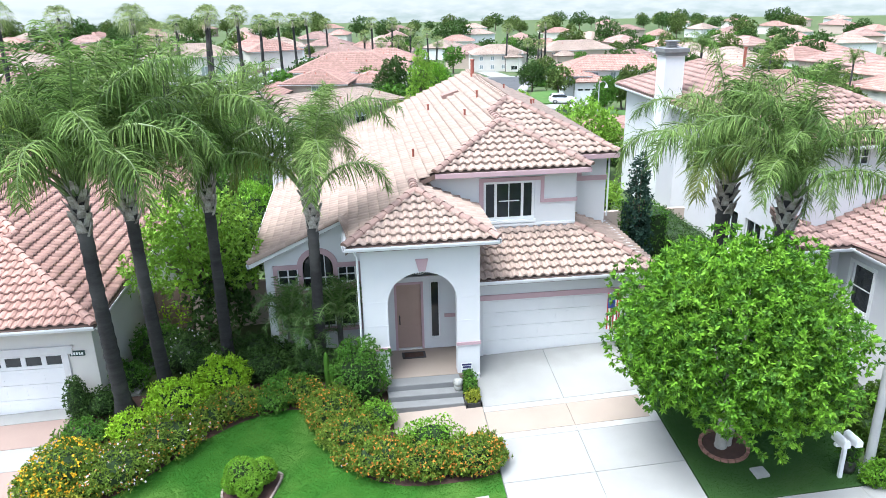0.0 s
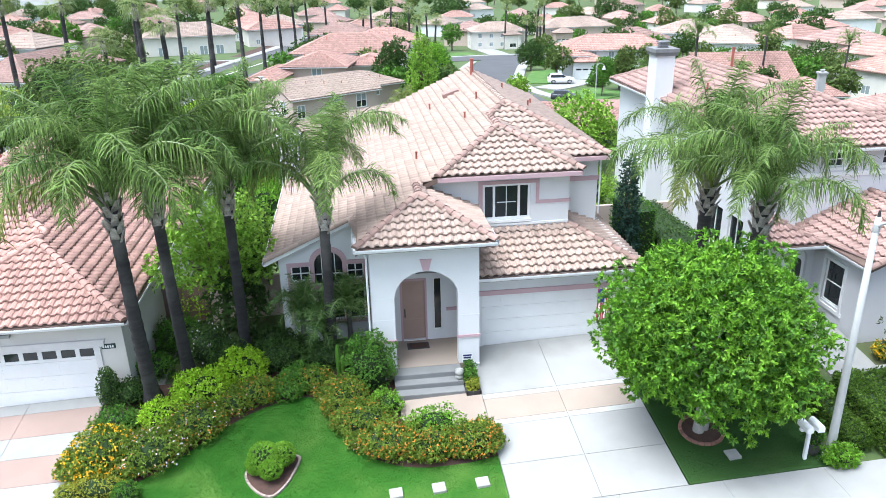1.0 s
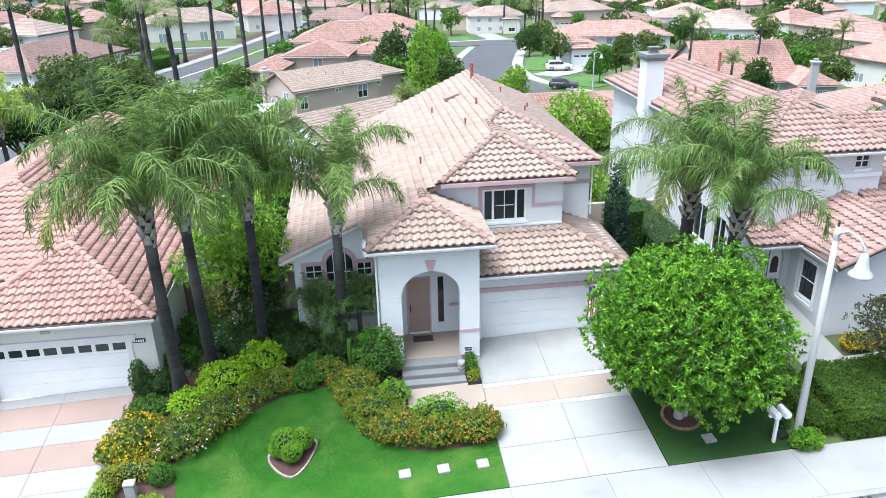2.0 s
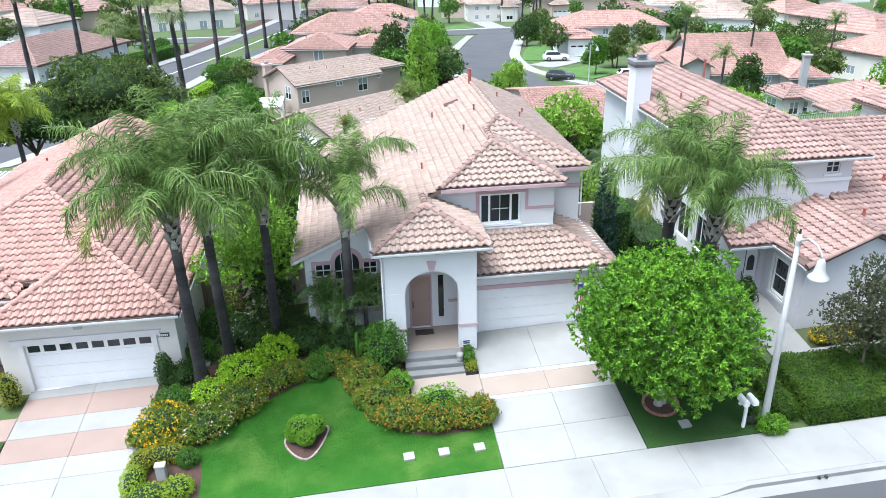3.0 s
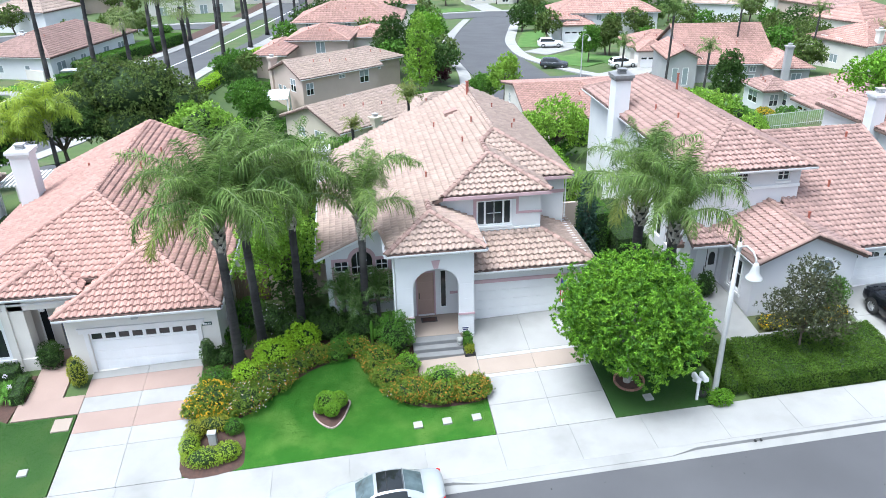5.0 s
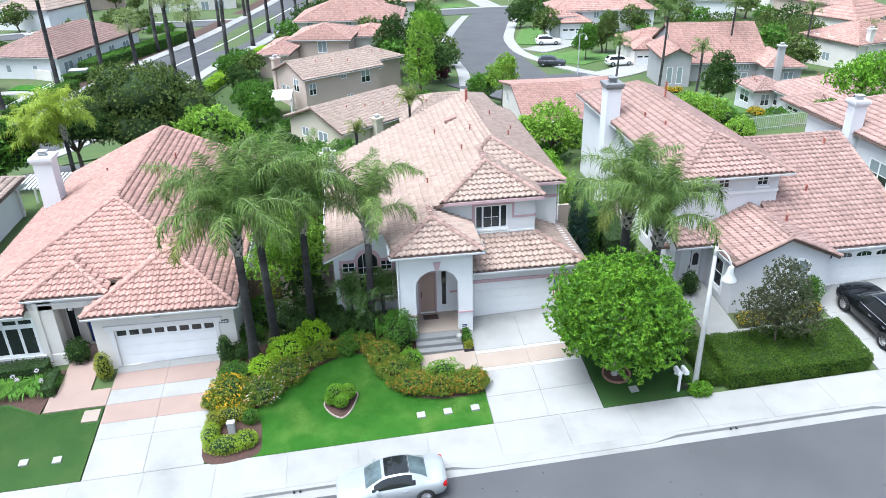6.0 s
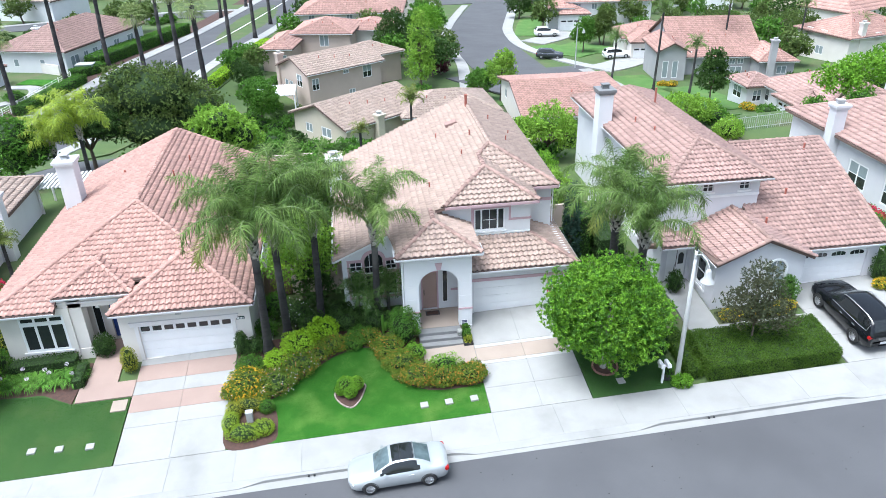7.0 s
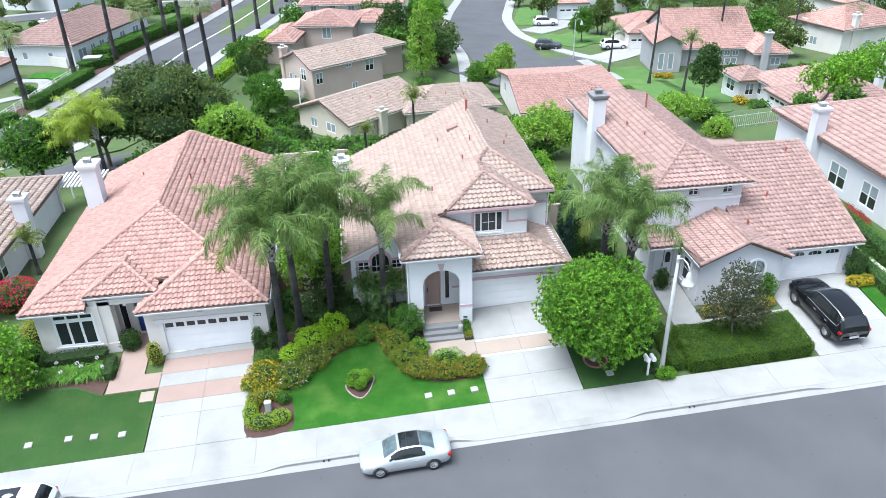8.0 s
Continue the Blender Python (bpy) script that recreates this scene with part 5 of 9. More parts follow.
def hedge(name, x0, x1, y0, y1, h, material, label, density=160, length=0.07, width=0.04, seed=1, yaw_pts=None, category="hedge", zoff=0.0):
    xm, ym = (x0 + x1) / 2, (y0 + y1) / 2
    root = thing(name, (xm, ym, land(xm, ym)), label, category)
    tilt = lambda q: np.column_stack((q[:, 0], q[:, 1], q[:, 2] + np.array([land(a, b) for a, b in q[:, :2]]) + zoff))
    area = (x1 - x0) * (y1 - y0) + 2 * h * (x1 - x0 + y1 - y0)
    p, o = box_points(int(area * density), x0, x1, y0, y1, 0.02, h, seed)
    b = Build()
    cs = [(x0 + 0.08, y0 + 0.08), (x1 - 0.08, y0 + 0.08), (x1 - 0.08, y1 - 0.08), (x0 + 0.08, y1 - 0.08)]
    b.slab([(a, c, land(a, c) + h - 0.09 + zoff) for a, c in cs], h)
    b.make("inner_mass", INNER_SHADE, root)
    leaves("foliage", tilt(p), o, length, width, 4, material, root, seed)
    return root


def limbs(root, base, forks, r0, material, local=False):
    """Trunk and tapering limbs as one skin: forks are end points of the limbs."""
    b = Build()
    base = Vector(base)
    mid = sum((Vector(f) for f in forks), Vector()) / len(forks)
    top = base.lerp(Vector((mid.x, mid.y, mid.z)), 0.45)
    b.tube([base + Vector((0, 0, -0.15)), base + Vector((0, 0, 0.1)), base.lerp(top, 0.5) + Vector((0.04, 0.02, 0)), top], [r0 * 1.45, r0 * 1.1, r0 * 0.9, r0 * 0.75], 9)
    for i, f in enumerate(forks):
        f = Vector(f)
        m1 = top.lerp(f, 0.4) + Vector((0.1 * math.sin(i * 2.1), 0.1 * math.cos(i * 1.7), 0.15))
        b.tube([top - Vector((0, 0, 0.1)), m1, f], [r0 * 0.6, r0 * 0.38, r0 * 0.12], 6)
    return b.make("trunk", material, root, local=local, smooth=True)


def tree(name, x, y, height, crowns, material, label, n=1500, length=0.3, width=0.16, per=4, r0=0.16, bark=None, seed=1, rough=0.3, spread=0.9, group="", droop=0.0, shell=0.45, z=None, dense=False):
    """crowns: rows of (dx, dy, z above ground, rx, ry, rz)."""
    z = land(x, y) if z is None else z
    root = thing(name, (x, y, z), label, "tree", group)
    P, O = [], []
    forks = []
    vol = sum(c[3] * c[4] for c in crowns)
    for i, (dx, dy, dz, rx, ry, rz) in enumerate(crowns):
        if dense:
            core(root, (x + dx, y + dy, z + dz), (rx, ry, rz), INNER_SHADE, seed + i, 0.72)
        share = max(40, int(n * rx * ry / vol))
        p, o = lump_points(int(share * 0.35), (x + dx, y + dy, z + dz), (rx * 0.85, ry * 0.85, rz * 0.85), seed + i, rough, low=-1, shell=shell)
        P.append(p), O.append(o)
        rr, knots = random.Random(seed * 31 + i), 14
        for j in range(knots):
            a, e = j * 2.4 + seed, math.asin(max(-1, -0.7 + 1.68 * (j + 0.5) / knots))
            r = rr.uniform(0.26, 0.46)
            c = (x + dx + rx * 0.78 * math.cos(a) * math.cos(e), y + dy + ry * 0.78 * math.sin(a) * math.cos(e), z + dz + rz * 0.78 * math.sin(e))
            p, o = lump_points(max(6, int(share * 0.65 / knots * (r / 0.36) ** 2)), c, (rx * r, ry * r, rz * r * 0.85), seed + 40 * i + j, rough, low=-0.8, shell=shell)
            P.append(p), O.append(o)
        forks += [(x + dx + rx * 0.5 * math.cos(a + i), y + dy + ry * 0.5 * math.sin(a + i), z + dz + rz * 0.3) for a in (0.4, 2.5, 4.6)]
    limbs(root, (x, y, z), forks, r0, bark or BARK)
    leaves("crown", np.concatenate(P), np.concatenate(O), length, width, per, material, root, seed, spread, droop)
    return root


def frond_mesh(name, length, rise, sag, leaflet, stations, material, seed, width=0.03, hang=0.75, bare=0.16):
    """A plumose palm leaf: arching stalk from the origin along +x, leaflets set all round it and drooping towards their tips. Returns two meshes."""
    r = np.random.RandomState(seed)
    path, steps = [np.zeros(3)], 16
    side_way = r.normal() * 0.12
    for i in range(steps):
        t = (i + 1) / steps
        ang = rise - sag * t ** 1.75
        path.append(path[-1] + np.array([math.cos(ang), side_way * t, math.sin(ang)]) * length / steps)
    path = np.array(path)
    st = Build().tube([tuple(p) for p in path], [(0.06 if length > 3.6 else 0.035) * (1 - i / (steps + 1)) + 0.006 for i in range(steps + 1)], 5)
    sm = bpy.data.meshes.new(name + "_stalk")
    sm.from_pydata(st.v, [], st.f)
    sm.materials.append(STALK)
    V, Fc = [], []
    for k in range(stations):
        t = bare + (1 - bare) * (k + 0.6 * r.rand()) / stations
        i = min(int(t * steps), steps - 1)
        p = path[i] + (path[i + 1] - path[i]) * (t * steps - i)
        tan = (path[i + 1] - path[i]) / np.linalg.norm(path[i + 1] - path[i])
        up = np.array([-tan[2], 0, tan[0]])
        shape = 0.45 + 0.55 * math.sin(math.pi * min(1.0, 0.12 + 0.95 * (t - bare) / (1 - bare)))
        for side in (-1, 1):
            ll = leaflet * shape * (0.7 + 0.5 * r.rand())
            tilt = r.normal() * 0.5 + 0.2
            d = np.array([0, side, 0]) * math.cos(tilt) + up * math.sin(tilt) + tan * (0.25 + 0.55 * r.rand())
            d /= np.linalg.norm(d)
            wv = np.cross(d, up + 0.4 * r.normal(size=3))
            wv /= max(np.linalg.norm(wv), 1e-6)
            pts, q, dd = [p], p, d
            h = hang * (0.12 + 1.0 * r.rand() ** 1.5)
            for g in range(3):
                dd = dd + np.array([0, 0, -h * (0.25 + 0.5 * g)])
                dd /= np.linalg.norm(dd)
                q = q + dd * ll / 3
                pts.append(q)
            o = len(V)
            for a, w in zip(pts, (0.6, 1.0, 0.75, 0.1)):
                V += [a - wv * width * w * 0.5, a + wv * width * w * 0.5]
            Fc += [(o + 2 * g, o + 2 * g + 1, o + 2 * g + 3, o + 2 * g + 2) for g in range(3)]
    me = bpy.data.meshes.new(name)
    me.from_pydata([tuple(v) for v in V], [], Fc)
    me.materials.append(material)
    return sm, me


FRONDS = {}


def frond_set(kind):
    """A few leaves of each palm kind, from upright young to hanging old ones, shared by all palms."""
    if kind in FRONDS:
        return FRONDS[kind]
    spec = {"queen": (5.4, 1.1, 130, PALM_LEAF, 0.032, 2.4), "rear": (6.3, 1.15, 60, PALM_LEAF, 0.06, 2.2), "gold": (4.2, 1.0, 80, PALM_GOLD, 0.045, 1.9), "dwarf": (1.7, 0.36, 44, PALM_DWARF, 0.02, 0.25), "garden": (2.4, 0.55, 40, PALM_OLD, 0.05, 0.7)}[kind]
    L, leaf, st, m, w, hg = spec
    shapes = ((0.80, 1.53, 0.5), (0.96, 1.50, 1.5), (1.02, 1.46, 2.1), (1.05, 1.40, 2.5), (1.0, 1.32, 2.75), (0.92, 1.20, 2.8), (0.8, 1.0, 2.7))
    FRONDS[kind] = [frond_mesh("frond", L * k, rise, sag, leaf, st, m, i, w, hg, bare=0.22 if kind in ("queen", "rear") else 0.12) for i, (k, rise, sag) in enumerate(shapes)]
    return FRONDS[kind]


def feather_palm(name, base, top, r_base, r_top, label, kind="queen", count=20, seed=1, boots=True, category="palm", group="", scale=1.0, trunk=True, low=6):
    base, top = Vector(base), Vector(top)
    root = thing(name, tuple(base), label, category, group)
    rr = random.Random(seed)
    if trunk:
        n = 34
        bend = Vector(((top.x - base.x) * 0.18, (top.y - base.y) * 0.18, 0))
        path = [base.lerp(top, i / n) + bend * math.sin(math.pi * i / n) for i in range(n + 1)]
        path[0] = path[0] - Vector((0, 0, 0.25))
        rad = [(r_base + (r_top - r_base) * min(1, i / n * 1.5)) * (1.06 if i % 2 else 0.97) * (1 + 0.5 * max(0, 0.09 - i / n) / 0.09) for i in range(n + 1)]
        Build().tube(path, rad, 12).make("trunk", TRUNK_PALM, root, smooth=True)
    if boots:
        for i in range(26):
            a, z = i * 2.4, -1.15 + i * 0.052
            ob = Build()
            d = Vector((math.cos(a), math.sin(a), 0))
            s = Vector((-d.y, d.x, 0))
            p0, p1 = top + Vector((0, 0, z)) + d * r_top * 0.85, top + Vector((0, 0, z + 0.42)) + d * (r_top * (1.35 + 0.6 * i / 26) + 0.12 * rr.random())
            w = 0.13
            ob.add([p0 - s * w, p0 + s * w, p1 + s * w * 0.55, p1 - s * w * 0.55, p0 - s * w - d * 0.06, p0 + s * w - d * 0.06, p1 + s * w * 0.5 - d * 0.03, p1 - s * w * 0.5 - d * 0.03],
                   [(0, 1, 2, 3), (7, 6, 5, 4), (0, 4, 5, 1), (1, 5, 6, 2), (2, 6, 7, 3), (3, 7, 4, 0)])
            ob.make("leaf_base", BOOT, root)
    fs = frond_set(kind)
    inv = place_of(root).inverted()
    for i in range(count):
        u = i / count
        which = min(low, int(u * 7))
        yaw = i * 137.5 + rr.uniform(-26, 26)
        m = Matrix.Translation(top + Vector((0, 0, 0.1 - 0.3 * u))) @ pose(0, 0, 0, rr.uniform(-10, 10), rr.uniform(-7, 7), yaw) @ pose(r_top * 0.5, 0, 0) @ Matrix.Scale(scale * rr.uniform(0.78, 1.1), 4)
        st = new("frond", fs[which][0])
        st.parent, st.matrix_parent_inverse, st.matrix_basis = root, inv, m
        lf = new("feathering", fs[which][1])
        lf.parent = st
        if kind == "queen" and i == count - 1:
            old = bpy.data.meshes.get("old feathering") or fs[6][1].copy()
            old.name = "old feathering"
            old.materials[0] = PALM_OLD
            lf.data = old
    return root


def fan_palm_parts(root, h, seed, r=0.36):
    """A tall slim fan palm, local to its base."""
    rr = random.Random(seed)
    dx, dy = rr.uniform(-0.5, 0.5), rr.uniform(-0.5, 0.5)
    n = 12
    Build().tube([(dx * (i / n) ** 2, dy * (i / n) ** 2, h * i / n - (0.4 if i == 0 else 0)) for i in range(n + 1)], [r * (1.5 if i == 0 else 1.0 - 0.35 * i / n) * (1.05 if i % 2 else 0.97) for i in range(n + 1)], 8).make("trunk", TRUNK_PALM, root, smooth=True, local=True)
    r_ = np.random.RandomState(seed)
    V, Fc = [], []
    for i in range(34):
        yaw, el = i * 2.4, 1.25 - 2.1 * i / 34
        d = np.array([math.cos(yaw) * math.cos(el), math.sin(yaw) * math.cos(el), math.sin(el)])
        s = np.array([-math.sin(yaw), math.cos(yaw), 0])
        up = np.cross(s, d) * -1
        c = np.array([dx, dy, h]) + d * 1.15
        for j in range(9):
            a = (j - 4) * 0.30
            e = d * math.cos(a) + s * math.sin(a)
            tip = c + e * (1.15 + 0.3 * r_.rand()) + np.array([0, 0, -0.42 - 0.2 * abs(j - 4) / 4])
            w = np.cross(e, up) * 0.06
            o = len(V)
            V += [c, c + e * 0.7 + w, tip, c + e * 0.7 - w]
            Fc.append((o, o + 1, o + 2, o + 3))
        o = len(V)
        V += [np.array([dx, dy, h]), np.array([dx, dy, h]) + s * 0.04, c + s * 0.02, c]
        Fc.append((o, o + 1, o + 2, o + 3))
    arrays("crown", V, Fc, PALM_FAN, root, kind="stuff", local=True)
    # hanging dead skirt
    V, Fc = [], []
    for i in range(40):
        yaw = i * 2.4
        d = np.array([math.cos(yaw), math.sin(yaw), 0])
        s = np.array([-math.sin(yaw), math.cos(yaw), 0]) * 0.09
        z = h - 0.25 - 0.9 * r_.rand()
        c = np.array([dx, dy, z]) + d * r * 0.8
        o = len(V)
        V += [c - s, c + s, c + d * 0.22 + s * 0.5 - np.array([0, 0, 0.75]), c + d * 0.22 - s * 0.5 - np.array([0, 0, 0.75])]
        Fc.append((o, o + 1, o + 2, o + 3))
    arrays("dead_skirt", V, Fc, BOOT, root, kind="stuff", local=True)

# ---- near plants ----
feather_palm("queen_palm", (-7.45, 20.5, -0.55), (-7.23, 19.3, 6.9), 0.25, 0.19, "tall grey-trunked queen palm rising from a flower bed", seed=1, count=21, group="queen palms")
feather_palm("queen_palm", (-6.45, 21.7, -0.45), (-6.4, 20.75, 6.75), 0.23, 0.18, "tall grey-trunked queen palm with dense drooping leaves", seed=2, count=21, group="queen palms")
feather_palm("queen_palm", (-4.6, 22.9, -0.3), (-4.45, 22.1, 6.5), 0.22, 0.17, "slim queen palm beside the white house", seed=3, count=18, group="queen palms", scale=0.9)
feather_palm("queen_palm", (-1.4, 22.2, -0.25), (-1.28, 21.45, 6.0), 0.2, 0.17, "queen palm before the arched window, one leaf hanging", seed=4, count=15, group="queen palms", scale=0.88)
feather_palm("queen_palm", (11.95, 21.3, 0.2), (11.84, 20.8, 5.95), 0.24, 0.23, "sturdy queen palm with ragged leaf bases", seed=5, count=21, group="queen palms", scale=0.9)
feather_palm("queen_palm", (12.4, 19.0, 0.2), (12.5, 18.45, 6.05), 0.24, 0.22, "sturdy queen palm close to the east house", seed=6, count=20, group="queen palms", scale=0.85)
for i, (x, y, h) in enumerate(((-2.4, 22.6, 1.3), (-0.7, 22.5, 1.5), (-1.6, 22.1, 0.8))):
    feather_palm("dwarf_date_palm", (x, y, -0.3), (x, y, h), 0.1, 0.09, "dwarf date palm with fine arching leaves below the window", "dwarf", 24, 20 + i, False, group="dwarf date palms", scale=1.05)

# the round tree by the driveway
zt_ = land(9.9, 15.95)
round_tree = thing("tree", (9.9, 15.95, zt_), "round bright green tree with pale forked trunk by the driveway", "tree")
limbs(round_tree, (9.9, 15.95, zt_), [(8.3, 15.2, 3.2), (11.5, 15.0, 3.0), (9.6, 17.4, 3.6), (10.0, 15.6, 4.6), (8.6, 16.8, 3.0), (11.2, 17.0, 3.4)], 0.15, BARK_PALE)
limbs(round_tree, (10.12, 16.0, zt_), [(10.9, 15.2, 2.6), (9.3, 14.6, 2.4), (10.4, 17.2, 3.4)], 0.11, BARK_PALE)
tp, to = [], []
rt = random.Random(44)
lumps = [(0, 0, 3.3, 2.55, 2.4, 2.2, 1500)]
for i in range(34):
    a, e = i * 2.4, math.asin(-0.75 + 1.72 * (i + 0.5) / 34)
    r = rt.uniform(0.75, 1.2)
    lumps.append((2.35 * math.cos(a) * math.cos(e), 2.2 * math.sin(a) * math.cos(e), 3.35 + 2.15 * math.sin(e), r, r, r * 0.85, int(190 * r * r)))
for i, (dx, dy, z, rx, ry, rz, n) in enumerate(lumps):
    p, o = lump_points(n, (9.85 + dx, 15.85 + dy, z - 0.28), (rx, ry, rz * 1.05), 300 + i, 0.2, low=-0.95, shell=0.5)
    tp.append(p), to.append(o)
tp, to = np.concatenate(tp), np.concatenate(to)
half = np.random.RandomState(5).rand(len(tp)) < 0.62
leaves("crown", tp[half], to[half], 0.155, 0.066, 12, LEAF, round_tree, 31, 1.0, 0.05, bend=0.12)
# darker leaves strewn at random put shade into the crown's colour
leaves("crown_shade", tp[~half], to[~half], 0.15, 0.064, 12, LEAF_MID, round_tree, 32, 1.0, 0.1, bend=0.12)
ring = thing("tree_ring", (10.0, 15.95, zt_), "low ring of edging bricks round a mulched trunk", "edging")
sheet("mulch", [(10.0 + 0.58 * math.cos(a / 8 * math.pi), 15.95 + 0.58 * math.sin(a / 8 * math.pi)) for a in range(16)], MULCH, 0.03, 0.08, ring)
for i in range(22):
    a = 2 * math.pi * i / 22
    x, y = 10.0 + 0.64 * math.cos(a), 15.95 + 0.64 * math.sin(a)
    Build().box(-0.045, 0.045, -0.08, 0.08, -0.05, 0.07, pose(x, y, land(x, y), 0, 0, math.degrees(a))).make("brick", BRICK, ring)

# tall shade tree between the two houses
tree("tree", -5.6, 25.2, 6, [(0, 0, 4.3, 1.9, 2.2, 1.5), (0.9, -1.0, 3.3, 1.5, 1.3, 1.3), (-0.9, -1.2, 3.4, 1.3, 1.3, 1.3), (0.2, 1.2, 3.0, 1.6, 1.8, 1.5)], LEAF_SPRING, "leafy green tree between two houses", n=1500, length=0.2, width=0.1, per=6, seed=41, r0=0.12)
tree("tree", -4.6, 27.5, 5, [(0, 0, 2.6, 1.3, 2.4, 1.7), (-0.3, -3.2, 1.6, 1.1, 1.6, 1.3)], LEAF_DARK, "dark dense tree in the side yard", n=900, length=0.2, width=0.1, per=6, seed=42, r0=0.1)

# beds of the main house
OR, YE, WH = (FLOWER_ORANGE, 150, 0.042), (FLOWER_YELLOW, 200, 0.055), (FLOWER_WHITE, 120, 0.045)
shrub("lantana", -8.35, 17.75, 1.0, 1.05, 1.05, LEAF_LANTANA, "lantana bush covered in yellow flowers", seed=51, flowers=((FLOWER_YELLOW, 420, 0.05),), n=1100)
shrub("lantana", -6.95, 17.6, 1.05, 0.95, 0.9, LEAF_LANTANA, "lantana bush with white, lilac and orange flowers", seed=52, flowers=(WH, (FLOWER_ORANGE, 130, 0.042)), n=1100)
shrub("lantana", -5.75, 18.7, 1.0, 0.9, 0.85, LEAF_LANTANA, "lantana bush with scattered orange flowers", seed=53, flowers=(OR, (FLOWER_WHITE, 40, 0.045)), n=1000)
shrub("golden_duranta", -5.75, 20.2, 0.95, 0.8, 1.05, LEAF_LIME, "bright lime green rounded shrub", seed=54, n=1000, length=0.11, width=0.06)
shrub("golden_duranta", -4.45, 20.95, 0.85, 0.75, 1.2, LEAF_LIME, "bright lime green rounded shrub", seed=55, n=950, length=0.11, width=0.06)
shrub("golden_duranta", -6.9, 19.2, 0.7, 0.6, 0.8, LEAF_LIME, "small lime green shrub among lantanas", seed=56, n=600, length=0.1, width=0.055)
shrub("flowering_shrub", -6.0, 22.9, 0.9, 1.0, 1.3, LEAF_DARK, "dark green shrub dotted with white flowers", seed=57, flowers=((FLOWER_WHITE, 60, 0.05),), n=900)
shrub("flowering_shrub", -7.3, 24.2, 0.8, 1.1, 1.1, LEAF_MID, "green shrub beside the side path", seed=58, n=800)
shrub("round_shrub", -6.9, 26.9, 0.9, 0.9, 1.6, LEAF_LIME, "clipped yellow green shrub in the side yard", seed=59, n=900)
shrub("lantana", -4.0, 19.9, 0.75, 0.6, 0.8, LEAF_LANTANA, "lantana bush with orange flowers", seed=60, flowers=((FLOWER_ORANGE, 130, 0.042),), n=750)
shrub("round_shrub", -2.35, 20.35, 0.85, 0.6, 0.75, LEAF_MID, "low clipped green shrub in the bed", seed=61, n=900)
shrub("round_shrub", -3.3, 21.7, 0.9, 0.7, 0.95, LEAF_DARK, "dark green shrub behind low clipped shrubs", seed=62, n=800)
shrub("round_shrub", -1.5, 21.4, 1.0, 0.6, 0.9, LEAF_DARK, "dark green shrub under the window palms", seed=63, n=800)
shrub("round_shrub", -3.6, 23.0, 0.8, 0.5, 0.9, LEAF_DARK, "dark green shrub against the house wall", seed=73, n=700)
shrub("tall_shrub", -0.05, 19.95, 0.85, 0.8, 2.0, LEAF_MID, "tall loose green shrub beside the porch", seed=64, n=1500, rough=0.35, length=0.08)
shrub("lantana", -0.9, 19.0, 0.75, 0.85, 0.95, LEAF_LANTANA, "lantana bush with orange flowers", seed=65, flowers=(OR,), n=900)
shrub("lantana", -0.35, 17.9, 0.8, 0.85, 0.9, LEAF_LANTANA, "lantana bush with orange flowers", seed=66, flowers=(OR,), n=900)
shrub("boxwood", 0.35, 18.5, 0.55, 0.5, 0.8, LEAF, "small clipped green shrub by the steps", seed=67, n=600, length=0.06)
shrub("lantana", 0.4, 16.75, 0.9, 0.75, 0.9, LEAF_LANTANA, "lantana bush thick with orange flowers", seed=68, flowers=((FLOWER_ORANGE, 240, 0.045),), n=950)
shrub("lantana", 1.6, 16.45, 0.95, 0.7, 0.85, LEAF_LANTANA, "lantana bush thick with orange flowers", seed=69, flowers=((FLOWER_ORANGE, 250, 0.045),), n=950)
shrub("lantana", 2.95, 16.35, 0.8, 0.65, 0.9, LEAF_LANTANA, "lantana bush thick with orange flowers by the driveway", seed=70, flowers=((FLOWER_ORANGE, 250, 0.045),), n=900)
shrub("boxwood", 1.75, 17.05, 0.95, 0.5, 1.1, LEAF, "clipped bright green shrub behind lantanas", seed=71, n=900, length=0.06)
for i, (x, y) in enumerate(curve[2:-2:4]):
    shrub("lantana", x - 0.1, y + 0.55, 0.62, 0.5, 0.62 + 0.12 * math.sin(i * 2.3), LEAF_LANTANA, "low lantana bush with orange flowers along the lawn edge", seed=600 + i, flowers=((FLOWER_YELLOW if i < 3 else FLOWER_ORANGE, 90, 0.045), (FLOWER_WHITE, 30 if 2 < i < 7 else 6, 0.04)), n=620, length=0.08, group="edge lantanas")
cactus = thing("cactus", (-1.15, 20.75, land(-1.15, 20.75)), "green columnar cactus in the flower bed", "cactus")
for dx, dz, h in ((0, 0, 1.25), (0.14, 0.3, 0.45)):
    b = Build()
    n = 14
    prof = [(0.075, -0.1), (0.085, h * 0.3), (0.08, h * 0.8), (0.05, h * 0.96), (0.0, h)]
    b.add([(-1.15 + dx + r * (1.15 if j % 2 else 0.85) * math.cos(2 * math.pi * j / n), 20.75 + r * (1.15 if j % 2 else 0.85) * math.sin(2 * math.pi * j / n), land(-1.15, 20.75) + dz + z) for r, z in prof for j in range(n)],
          [(i * n + j, i * n + (j + 1) % n, (i + 1) * n + (j + 1) % n, (i + 1) * n + j) for i in range(4) for j in range(n)])
    b.make("stem", LEAF_MID, cactus, smooth=True)

